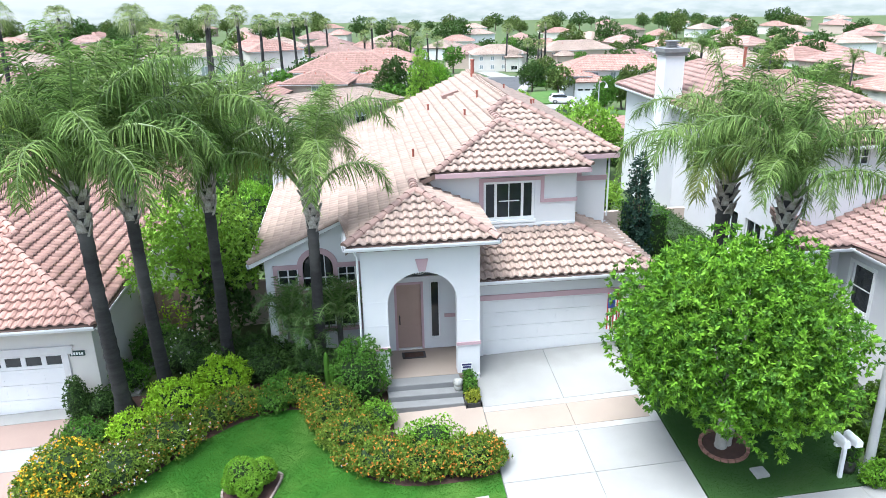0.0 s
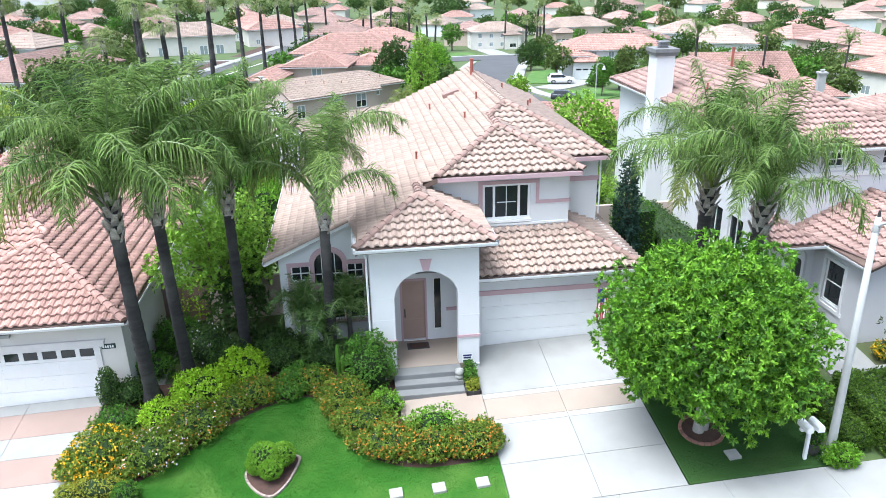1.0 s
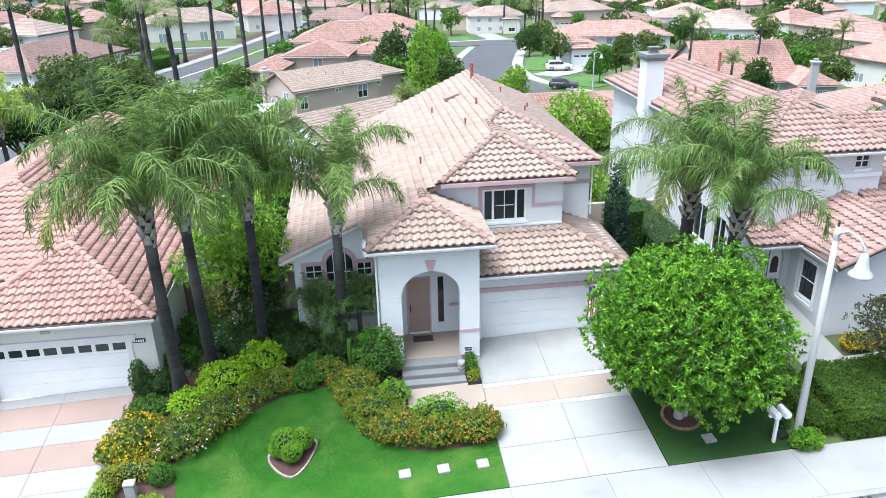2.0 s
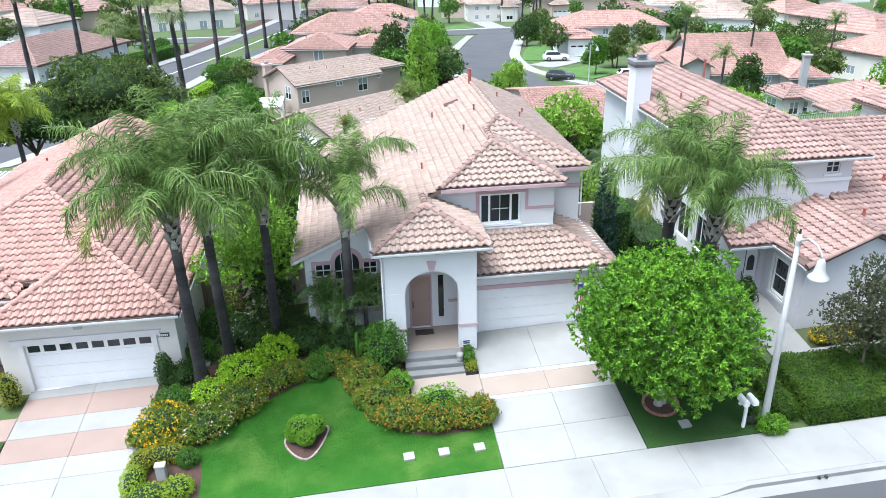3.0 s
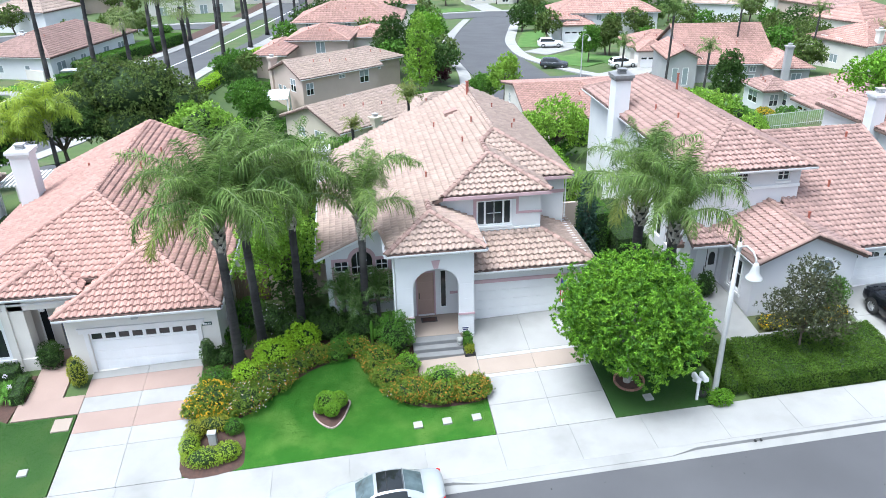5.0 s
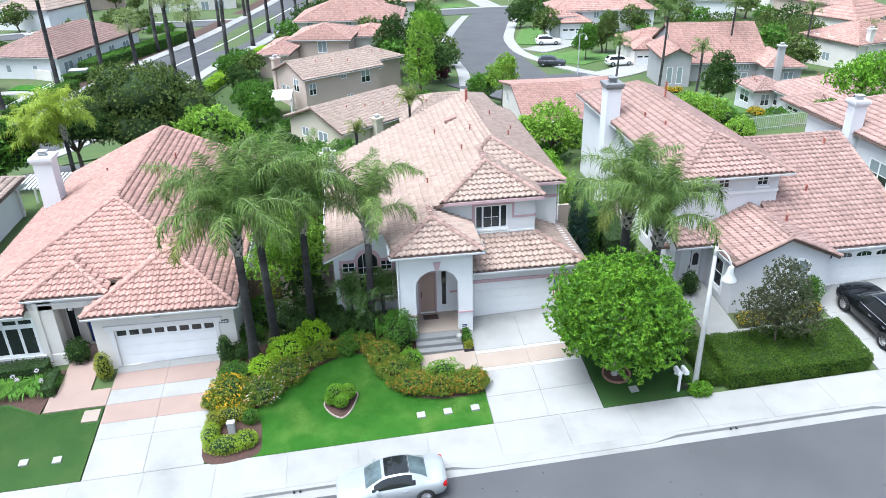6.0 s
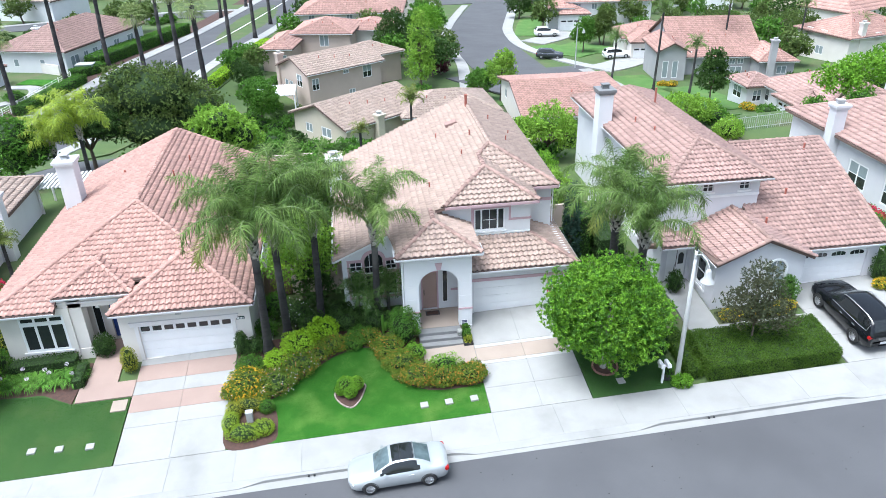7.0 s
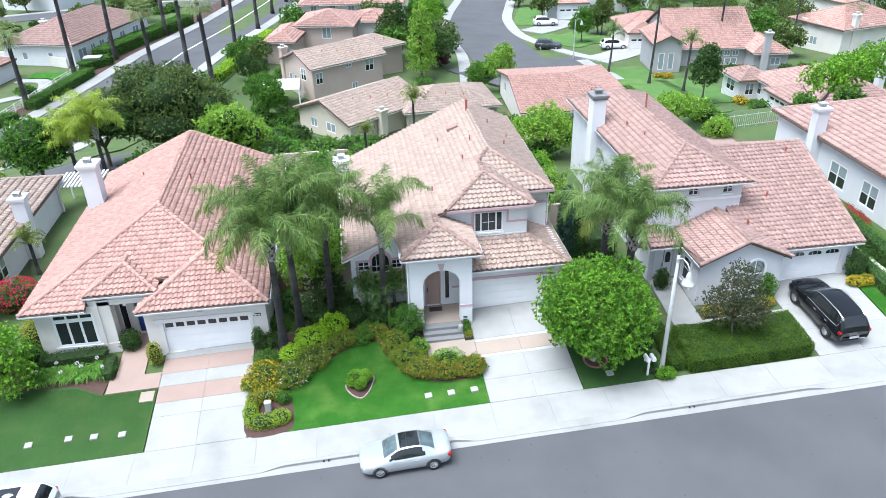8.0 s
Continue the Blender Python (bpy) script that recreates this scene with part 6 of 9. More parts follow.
# topiary in its bricked heart bed
tx, ty = -3.2, 16.35
heart = thing("topiary_bed", (tx, ty, land(tx, ty)), "small heart-shaped mulch bed edged with bricks", "bed")
hp = spline([(tx - 0.75, ty + 0.15), (tx - 0.45, ty - 0.5), (tx + 0.05, ty - 0.85), (tx + 0.45, ty - 0.5), (tx + 0.72, ty + 0.1), (tx + 0.8, ty + 0.6), (tx + 0.3, ty + 0.75), (tx - 0.4, ty + 0.7)], 5)
sheet("mulch", hp, MULCH, 0.02, 0.06, heart)
for i, (x, y) in enumerate(hp):
    nx, ny = hp[(i + 1) % len(hp)]
    Build().box(-0.065, 0.065, -0.03, 0.03, -0.05, 0.06, pose(x, y, land(x, y), 0, 0, math.degrees(math.atan2(ny - y, nx - x)))).make("brick", EDGING, heart)
top_ = thing("topiary", (tx, ty, land(tx, ty)), "clipped ball topiary with three green heads", "shrub")
limbs(top_, (tx, ty + 0.1, land(tx, ty)), [(tx - 0.2, ty + 0.15, 0.0), (tx + 0.35, ty + 0.3, -0.1), (tx, ty, -0.2)], 0.05, BARK)
for i, (dx, dy, z, r) in enumerate(((-0.15, 0.1, 0.62, 0.46), (0.38, 0.3, 0.52, 0.36), (0.05, -0.15, 0.42, 0.36), (-0.4, 0.15, 0.35, 0.3))):
    c = (tx + dx, ty + dy, land(tx, ty) + z)
    core(top_, c, (r, r, r), INNER_SHADE, i, 0.74)
    p, o = lump_points(1100, c, (r, r, r * 0.95), 80 + i, 0.05, low=-0.95, shell=0.1)
    leaves("head", p, o, 0.055, 0.03, 4, LEAF, top_, 90 + i)

# stepping stones in both lawns
for x, y, m in [(0.44, 15.0, STONE), (1.68, 15.0, STONE), (2.95, 15.0, STONE), (-20.4, 15.45, STONE), (-18.4, 15.5, STONE), (-17.1, 15.4, STONE), (-15.65, 15.3, STONE), (10.45, 14.8, STONE)]:
    b = Build().box(-0.19, 0.19, -0.19, 0.19, -0.08, 0.02, pose(x, y, land(x, y) + 0.05, 2.2, -2, 3))
    tagged(b.make("stepping_stone", m, bevel=0.01), "pale square stepping stone set in the lawn", "stone", "stepping stones")
pad = Build().slab([(-15.2, 17.4, land(-15.2, 17.4) + 0.055), (-14.45, 17.4, land(-14.45, 17.4) + 0.055), (-14.45, 18.15, land(-14.45, 18.15) + 0.055), (-15.2, 18.15, land(-15.2, 18.15) + 0.055)], 0.08)
tagged(pad.make("stepping_pad", CONCRETE_TAN), "square tan concrete pad beside the driveway", "stone")

# clipped box hedges round a utility box by the west driveway
for i, (x, y, rx, ry, h, m) in enumerate(((-8.3, 14.55, 0.95, 0.5, 0.72, LEAF_BOX), (-9.0, 15.3, 0.4, 0.75, 0.75, LEAF_BOX), (-8.15, 16.35, 0.8, 0.42, 0.7, LEAF_YELLOW), (-7.4, 14.75, 0.55, 0.5, 0.65, LEAF_BOX), (-7.3, 16.1, 0.4, 0.4, 0.6, LEAF_MID), (-8.9, 16.1, 0.45, 0.5, 0.7, LEAF_YELLOW))):
    shrub("boxwood", x, y, rx, ry, h, m, "clipped yellow green box shrub round a utility box", seed=110 + i, n=700, length=0.055, width=0.03, rough=0.08, group="box shrubs")
ub = thing("utility_box", (-8.1, 15.55, land(-8.1, 15.55)), "pale grey utility pedestal among box shrubs", "utility box")
Build().box(-8.26, -7.94, 15.42, 15.68, land(-8.1, 15.5), land(-8.1, 15.5) + 0.55).make("cabinet", METAL, ub, bevel=0.015)
Build().box(-8.28, -7.92, 15.40, 15.70, land(-8.1, 15.5) + 0.55, land(-8.1, 15.5) + 0.62).make("lid", METAL, ub, bevel=0.015)
tagged(sheet("planting_bed", spline([(-9.15, 14.0), (-7.0, 14.0), (-6.75, 14.9), (-6.9, 16.0), (-7.6, 16.6), (-9.15, 16.6)], 5), MULCH, 0.012, 0.08), "mulched bed round clipped box shrubs", "bed", kind="structure")

# west house front
shrub("column_shrub", -8.85, 20.55, 0.38, 0.36, 1.5, LEAF_DARK, "dark clipped column shrub beside the garage door", seed=120, n=800, length=0.06, width=0.035, rough=0.06)
shrub("column_shrub", -14.75, 20.4, 0.42, 0.4, 1.5, LEAF_YELLOW, "yellow variegated clipped column shrub by the garage door", seed=121, n=800, length=0.06, width=0.035, rough=0.08)
shrub("potted_shrub", -16.4, 22.0, 0.55, 0.5, 1.3, LEAF_DARK, "dark rounded shrub beside the blue door", seed=122, n=700)
hedge("low_hedge", -21.2, -17.6, 20.9, 21.7, 0.7, LEAF_DARK, "low dark green hedge under a window", 110, seed=123)
for i in range(20):
    x, y = -21.3 + 0.42 * (i % 10) + 0.15 * math.sin(i * 2.7), 20.0 + 0.55 * (i // 10) + 0.14 * math.cos(i * 3.1)
    z = land(x, y)
    root = thing("agapanthus", (x, y, z), "strappy green agapanthus clump with blue flower heads", "plant", "agapanthus clumps")
    r = np.random.RandomState(130 + i)
    V, Fc = [], []
    for j in range(46):
        a, l = r.rand() * 6.28, 0.5 + 0.25 * r.rand()
        d = np.array([math.cos(a), math.sin(a), 0])
        s = np.array([-math.sin(a), math.cos(a), 0]) * 0.02
        q = [np.array([x, y, z]), np.array([x, y, z + 0.32]) + d * l * 0.4, np.array([x, y, z + 0.28]) + d * l * 0.75, np.array([x, y, z + 0.1]) + d * l]
        o = len(V)
        for p_, w in zip(q, (1, 1.1, 0.9, 0.15)):
            V += [p_ - s * w, p_ + s * w]
        Fc += [(o + 2 * k, o + 2 * k + 1, o + 2 * k + 3, o + 2 * k + 2) for k in range(3)]
    arrays("foliage", V, Fc, LEAF_MID, root, kind="stuff")
    if i % 3 == 0:
        p, o = lump_points(40, (x + 0.1, y, z + 0.72), (0.09, 0.09, 0.08), i)
        leaves("flower_head", p, o, 0.05, 0.03, 3, FLOWER_WHITE, root, i)
hedge("low_hedge", -17.6, -16.95, 19.4, 21.0, 0.55, LEAF_DARK, "dark low hedge beside the entry path", 110, seed=124)
shrub("round_shrub", -22.0, 21.6, 0.8, 0.8, 1.4, LEAF_MID, "rounded green shrub at the house corner", seed=125, n=800)
shrub("round_shrub", -22.2, 23.6, 0.8, 0.9, 1.9, LEAF_YELLOW, "yellow green clipped shrub by the side wall", seed=126, n=800)
tree("tree", -22.4, 19.5, 4, [(0, 0, 2.4, 1.6, 1.5, 1.6), (0.5, -0.5, 1.3, 1.2, 1.2, 1.1), (-0.6, 0.6, 3.2, 1.3, 1.3, 1.1)], LEAF, "bright green leafy tree at the lawn edge", n=1100, length=0.2, width=0.1, per=6, seed=127, r0=0.1)
shrub("bougainvillea", -25.0, 28.3, 1.7, 1.2, 2.1, LEAF_MID, "bougainvillea bush with crimson bracts", seed=128, flowers=((FLOWER_RED, 700, 0.09),), n=900)
shrub("bougainvillea", 31.6, 26.0, 0.6, 1.7, 1.1, LEAF_MID, "bougainvillea with crimson bracts on a low wall", seed=129, flowers=((FLOWER_RED, 500, 0.09),), n=600)

# east side
hedge("hedge", 14.75, 21.75, 13.98, 16.8, 0.85, LEAF_HEDGE, "long clipped green hedge beside the pavement", 430, seed=140)
hedge("hedge", 13.75, 14.5, 14.3, 17.6, 0.5, LEAF_HEDGE, "low clipped hedge strip beside a lamp post", 400, seed=141)
hedge("hedge", 12.4, 13.5, 16.2, 20.5, 1.1, LEAF_DARK, "dark green hedge beneath palms", 120, seed=142)
tree("tree", 17.85, 15.9, 4.6, [(0, 0, 3.1, 1.45, 1.25, 1.3), (0.8, -0.3, 2.2, 1.2, 1.0, 0.9), (-0.9, 0.2, 2.5, 1.2, 1.0, 1.0), (0.1, 0.2, 4.2, 1.0, 0.9, 0.95)], LEAF_BRONZE, "small dark-leaved tree rising from the hedge", n=2300, length=0.13, width=0.065, per=4, seed=143, r0=0.06, shell=0.6, rough=0.4)
for i, (x, y, rx) in enumerate(((17.9, 18.3, 0.6), (19.2, 18.3, 0.6), (20.5, 18.25, 0.7), (21.3, 18.5, 0.6), (27.6, 19.2, 0.55), (28.3, 19.2, 0.5))):
    shrub("gold_shrub", x, y, rx, 0.4, 0.5, LEAF_YELLOW, "low yellow flowering shrub by the wall", seed=150 + i, n=420, flowers=((FLOWER_YELLOW, 120, 0.06),), group="yellow border shrubs")
shrub("column_shrub", 21.6, 19.0, 0.5, 0.45, 1.7, LEAF_MID, "loose green shrub at the garage corner", seed=156, n=650, rough=0.35)
shrub("column_shrub", 28.0, 19.9, 0.7, 0.5, 1.9, LEAF_DARK, "dark green shrub beside the garage door", seed=157, n=800, rough=0.3)
shrub("potted_shrub", 15.9, 21.2, 0.45, 0.4, 1.3, LEAF_DARK, "dark shrub beside an arched entry door", seed=158, n=500)
hedge("hedge", 28.6, 29.5, 14.6, 25.5, 0.8, LEAF_MID, "clipped green hedge along the property line", 110, seed=159)
hedge("hedge", 30.3, 31.3, 16.0, 26.5, 1.2, LEAF_MID, "tall clipped green hedge along a retaining wall", 100, seed=160)
hedge("tall_hedge", 11.2, 12.4, 26.0, 28.4, 3.0, LEAF_MID, "tall clipped green hedge in the side yard", 120, seed=161)
hedge("tall_hedge", 12.6, 14.4, 25.2, 31.0, 1.7, LEAF_DARK, "dark hedge along the white wall", 100, seed=162)
tree("conifer", 10.9, 25.6, 5, [(0, 0, 1.6, 0.62, 0.62, 1.7), (0, 0, 3.4, 0.52, 0.52, 1.5), (0, 0, 4.7, 0.34, 0.34, 1.0)], LEAF_BLUE, "narrow blue green conifer beside the house", n=1300, length=0.14, width=0.06, per=5, seed=163, r0=0.1, rough=0.15)
shrub("pole_shrub", 13.3, 13.95, 0.5, 0.35, 0.6, LEAF, "small bright green shrub at a lamp post", seed=164, n=600)
shrub("agave_pot_plant", 12.75, 14.5, 0.25, 0.25, 0.9, LEAF_MID, "leafy plant in a dark glazed pot", "plant", seed=165, n=160, lift=0.25)
pot = thing("plant_pot", (12.75, 14.5, land(12.75, 14.5)), "dark glazed pot beside the mailboxes", "pot")
Build().lathe([(0.0, 0.0), (0.15, 0.0), (0.22, 0.2), (0.2, 0.36), (0.24, 0.4), (0.21, 0.4), (0.18, 0.3)], (12.75, 14.5, land(12.75, 14.5)), 14).make("bowl", TERRA, pot, smooth=True)

# low box with succulents beside the steps
pb = thing("planter", (3.3, 19.2, land(3.3, 19.2)), "low dark-edged planter of succulents beside the steps", "planter")
for a in ((3.12, 3.60, 18.85, 18.9), (3.12, 3.60, 20.1, 20.15), (3.1, 3.15, 18.85, 20.15), (3.55, 3.6, 18.85, 20.15)):
    Build().box(*a, -0.5, -0.2).make("edging", IRON, pb)
Build().box(3.15, 3.55, 18.9, 20.1, -0.5, -0.24).make("soil", MULCH, pb)
for i, (x, y, m) in enumerate(((3.35, 19.1, LEAF_YELLOW), (3.35, 19.45, LEAF_MID), (3.36, 19.85, LEAF_MID))):
    shrub("succulent", x, y, 0.2, 0.2, 0.45 + 0.1 * i, m, "small succulent in a low planter", "plant", seed=170 + i, n=160, group="succulents", lift=0.0)

# greenery filling the side yard behind the palms
for i, (x, y, rx, ry, h, m) in enumerate(((-5.6, 33.0, 1.1, 1.4, 2.6, LEAF_SPRING), (-5.0, 36.5, 1.2, 1.5, 2.9, LEAF), (-5.2, 40.0, 1.5, 1.5, 3.2, LEAF_MID), (-2.0, 42.2, 1.7, 1.3, 2.6, LEAF_SPRING), (1.4, 43.0, 1.6, 1.2, 2.2, LEAF), (-7.6, 41.5, 1.6, 1.4, 2.6, LEAF_MID), (4.6, 43.4, 1.5, 1.2, 2.0, LEAF_SPRING), (7.4, 42.6, 1.3, 1.2, 2.0, LEAF_MID), (12.4, 35.0, 1.2, 1.6, 2.4, LEAF_SPRING), (12.2, 38.6, 1.4, 1.5, 2.6, LEAF), (26.0, 44.6, 1.5, 1.1, 1.8, LEAF_SPRING), (30.6, 44.0, 1.2, 1.1, 1.6, LEAF_SPRING))):
    shrub("tall_shrub", x, y, rx, ry, h, m, "loose bright green shrub in a side yard", seed=400 + i, n=1000, length=0.16, width=0.08, rough=0.4, group="side yard shrubs")

for i, (x, y, rx, h, m) in enumerate(((-8.3, 19.2, 0.75, 0.7, LEAF_MID), (-8.2, 20.6, 0.6, 0.8, LEAF_DARK), (-7.7, 22.0, 0.7, 0.9, LEAF_MID), (-5.0, 21.9, 0.8, 1.0, LEAF_DARK), (-2.9, 19.95, 0.6, 0.55, LEAF_MID), (-2.6, 22.3, 0.8, 0.8, LEAF_DARK), (-0.4, 21.2, 0.6, 0.9, LEAF_DARK))):
    shrub("low_shrub", x, y, rx, rx * 0.8, h, m, "low leafy shrub filling the bed", seed=430 + i, n=650, length=0.08, width=0.045, group="bed shrubs")

# ---- houses behind and beside ----
TAKEN = []           # plan discs held by houses and streets, kept free of garden plants


def hip_house(x, y, yaw, w, d, floor, h, wall_mat, tile_mat, label, wins=(), slope=0.42, coarse=False, gables=False, chim=None, group="", wing=None, detail=True):
    """A tiled house; its own x runs along the front, which faces -y. wins: rows of (side, along, up, width, height)."""
    root = thing("house", pose(x, y, floor, 0, 0, yaw), label, "house", group)
    hw, hd, o = w / 2, d / 2, 0.5
    turn = pose(0, 0, 0, 0, 0, yaw)
    for i in (-1, 0, 1):
        for j in (-1, 0, 1):
            q = turn @ Vector((i * (hw - min(hw, hd) * 0.6), j * (hd - min(hw, hd) * 0.6), 0))
            TAKEN.append((x + q.x, y + q.y, min(hw, hd) * 0.75 + 1.6))
    sides = {"-y": (facing(-hw, -hd, 0, "-y"), w), "+x": (facing(hw, -hd, 0, "+x"), d), "+y": (facing(hw, hd, 0, "+y"), w), "-x": (facing(-hw, hd, 0, "-x"), d)}
    for side, (m, length) in sides.items():
        holes = [rect(a, a + ww, b, b + hh) for s, a, b, ww, hh in wins if s == side]
        outer = rect(0, length, -0.6, h)
        if gables and side in (("-x",) if gables == "west" else ("+x", "-x")):
            outer = [(0, -0.6), (length, -0.6), (length, h), (length / 2, h + slope * hd - 0.1), (0, h)]
        wall("wall", outer, holes, 0.2, m, wall_mat, root, local=True)
        for s, a, b, ww, hh in wins:
            if s == side:
                window(root, m, a, a + ww, b, b + hh, (1, 1) if ww > 0.9 else (1,), 2 if hh > 1.2 and y < 95 else 1, WHITE, 0.02, 0.12 if ww > 1.6 else 0.09, local=True, top=PALEGLASS)
    ew, ed, z = hw + o, hd + o, h - 0.08
    kw = dict(far=True, local=True, w=0.8 if coarse else 0.55 if y > 125 else 0.4 if y > 57 else 0.34, e=1.0 if coarse else 0.65 if y > 125 else 0.45 if y > 57 else 0.4)
    run = min(ew, ed)
    if gables == "west":
        k = ew - 0.75 * ed
        roof_plane(root, [(-ew, -ed), (ew, -ed), (k, 0), (-ew, 0)], (-ew, -ed, z), (0, 1), slope, tile_mat, **kw)
        roof_plane(root, [(-ew, ed), (-ew, 0), (k, 0), (ew, ed)], (ew, ed, z), (0, -1), slope, tile_mat, **kw)
        roof_plane(root, [(ew, -ed), (ew, ed), (k, 0)], (ew, -ed, z), (-1, 0), slope / 0.75, tile_mat, **kw)
        t = z + slope * ed + 0.05
        lines = [((-ew, 0, t), (k, 0, t)), ((ew, -ed, z + 0.05), (k, 0, t)), ((ew, ed, z + 0.05), (k, 0, t))]
    elif gables:
        for s in (1, -1):
            roof_plane(root, [(-ew, -ed * s), (ew, -ed * s), (ew, 0), (-ew, 0)], (-ew * s, -ed * s, z), (0, s), slope, tile_mat, **kw)
        lines = [((-ew, 0, z + slope * ed + 0.05), (ew, 0, z + slope * ed + 0.05))]
    elif ew >= ed:
        k = ew - ed
        roof_plane(root, [(-ew, -ed), (ew, -ed), (k, 0), (-k, 0)], (-ew, -ed, z), (0, 1), slope, tile_mat, **kw)
        roof_plane(root, [(-ew, ed), (-k, 0), (k, 0), (ew, ed)], (ew, ed, z), (0, -1), slope, tile_mat, **kw)
        roof_plane(root, [(ew, -ed), (ew, ed), (k, 0)], (ew, -ed, z), (-1, 0), slope, tile_mat, **kw)
        roof_plane(root, [(-ew, -ed), (-k, 0), (-ew, ed)], (-ew, -ed, z), (1, 0), slope, tile_mat, **kw)
        t = z + slope * ed + 0.05
        lines = [((-k, 0, t), (k, 0, t))] + [((sx * ew, sy * ed, z + 0.05), (sx * k, 0, t)) for sx in (1, -1) for sy in (1, -1)]
    else:
        k = ed - ew
        roof_plane(root, [(-ew, -ed), (ew, -ed), (0, -k)], (-ew, -ed, z), (0, 1), slope, tile_mat, **kw)
        roof_plane(root, [(-ew, ed), (0, k), (ew, ed)], (ew, ed, z), (0, -1), slope, tile_mat, **kw)
        roof_plane(root, [(ew, -ed), (ew, ed), (0, k), (0, -k)], (ew, -ed, z), (-1, 0), slope, tile_mat, **kw)
        roof_plane(root, [(-ew, -ed), (0, -k), (0, k), (-ew, ed)], (-ew, -ed, z), (1, 0), slope, tile_mat, **kw)
        t = z + slope * ew + 0.05
        lines = [((0, -k, t), (0, k, t))] + [((sx * ew, sy * ed, z + 0.05), (0, sy * k, t)) for sx in (1, -1) for sy in (1, -1)]
    caps(root, lines, tile_mat, local=True)
    gutter(root, [((-ew, -ed - 0.03, z), (ew, -ed - 0.03, z))], local=True)
    if chim:
        cx, cy, top = chim
        chimney(root, cx - 0.45, cx + 0.45, cy - 0.4, cy + 0.4, 0, top, wall_mat, local=True)
    for i in range(3):
        vx, vy = -ew * 0.4 + i * ew * 0.35, -ed * (0.3 + 0.1 * i)
        vent(root, vx, vy, z + slope * min(ed + vy, ew - abs(vx)) , 0.35, 0.06, local=True)
    if wing:
        wx, ww, wd, wh, garage = wing
        m = facing(wx - ww / 2, -hd - wd, 0, "-y")
        wall("wall", rect(0, ww, -0.6, wh), [rect(0.4, ww - 0.4, 0, 2.1)] if garage else [rect(ww * 0.3, ww * 0.7, 0.8, 2.0)], 0.2, m, wall_mat, root, local=True)
        if garage:
            sectional_door(root, m, 0.4, ww - 0.4, 0, 2.1, local=True, panels=6, windows=4)
        else:
            window(root, m, ww * 0.3, ww * 0.7, 0.8, 2.0, (1, 1), 1, WHITE, 0.05, 0.07, local=True)
        for sx, side in ((ww / 2, "+x"), (-ww / 2, "-x")):
            wall("wall", rect(0, wd, -0.6, wh), [], 0.2, facing(wx + sx, -hd - wd if side == "+x" else -hd, 0, side), wall_mat, root, local=True)
        e, zz = ww / 2 + 0.4, wh - 0.06
        y0, apex = -hd - wd - 0.4, zz + slope * e
        back = -hd + 1.0
        roof_plane(root, [(wx - e, y0), (wx + e, y0), (wx, y0 + e)], (wx - e, y0, zz), (0, 1), slope, tile_mat, **kw)
        roof_plane(root, [(wx + e, y0), (wx + e, back), (wx, back), (wx, y0 + e)], (wx + e, y0, zz), (-1, 0), slope, tile_mat, **kw)
        roof_plane(root, [(wx - e, y0), (wx, y0 + e), (wx, back), (wx - e, back)], (wx - e, y0, zz), (1, 0), slope, tile_mat, **kw)
        caps(root, [((wx - e, y0, zz + 0.05), (wx, y0 + e, apex + 0.05)), ((wx + e, y0, zz + 0.05), (wx, y0 + e, apex + 0.05)), ((wx, y0 + e, apex + 0.05), (wx, back, apex + 0.05))], tile_mat, local=True)
    return root


W2 = [("-y", a, z, 1.2, 1.3) for a in (2.0, 5.5, 9.0) for z in (0.9, 3.5)]
SIDE = [("+x", 2.0, 3.5, 1.2, 1.3), ("-x", 2.0, 3.5, 1.2, 1.3), ("-x", 5.0, 3.5, 1.2, 1.3), ("-x", 4.5, 0.8, 1.6, 1.4)]
# flanking neighbours on the street
hip_house(41.2, 30.0, 0, 15.5, 19, 1.2, 3.5, STUCCO_LILAC, TILE_ROSE, "pale stucco house with rose tile roof beyond a hedge", [("-x", a, 0.35, ww, 1.85) for a, ww in ((3.0, 1.9), (7.65, 2.1), (11.45, 1.85), (14.8, 1.85))], chim=(-8.1, 3.8, 5.6))
hip_house(-33.6, 33.5, 0, 13.5, 21, -1.4, 3.0, STUCCO_LILAC, TILE_BROWN, "pale stucco house with brown tile roof and white chimney", [("+x", 3.0, 0.8, 1.4, 1.6), ("+x", 7.5, 0.8, 1.8, 1.6), ("+x", 12.5, 0.8, 1.2, 1.4)], chim=(7.2, 2.4, 5.0))
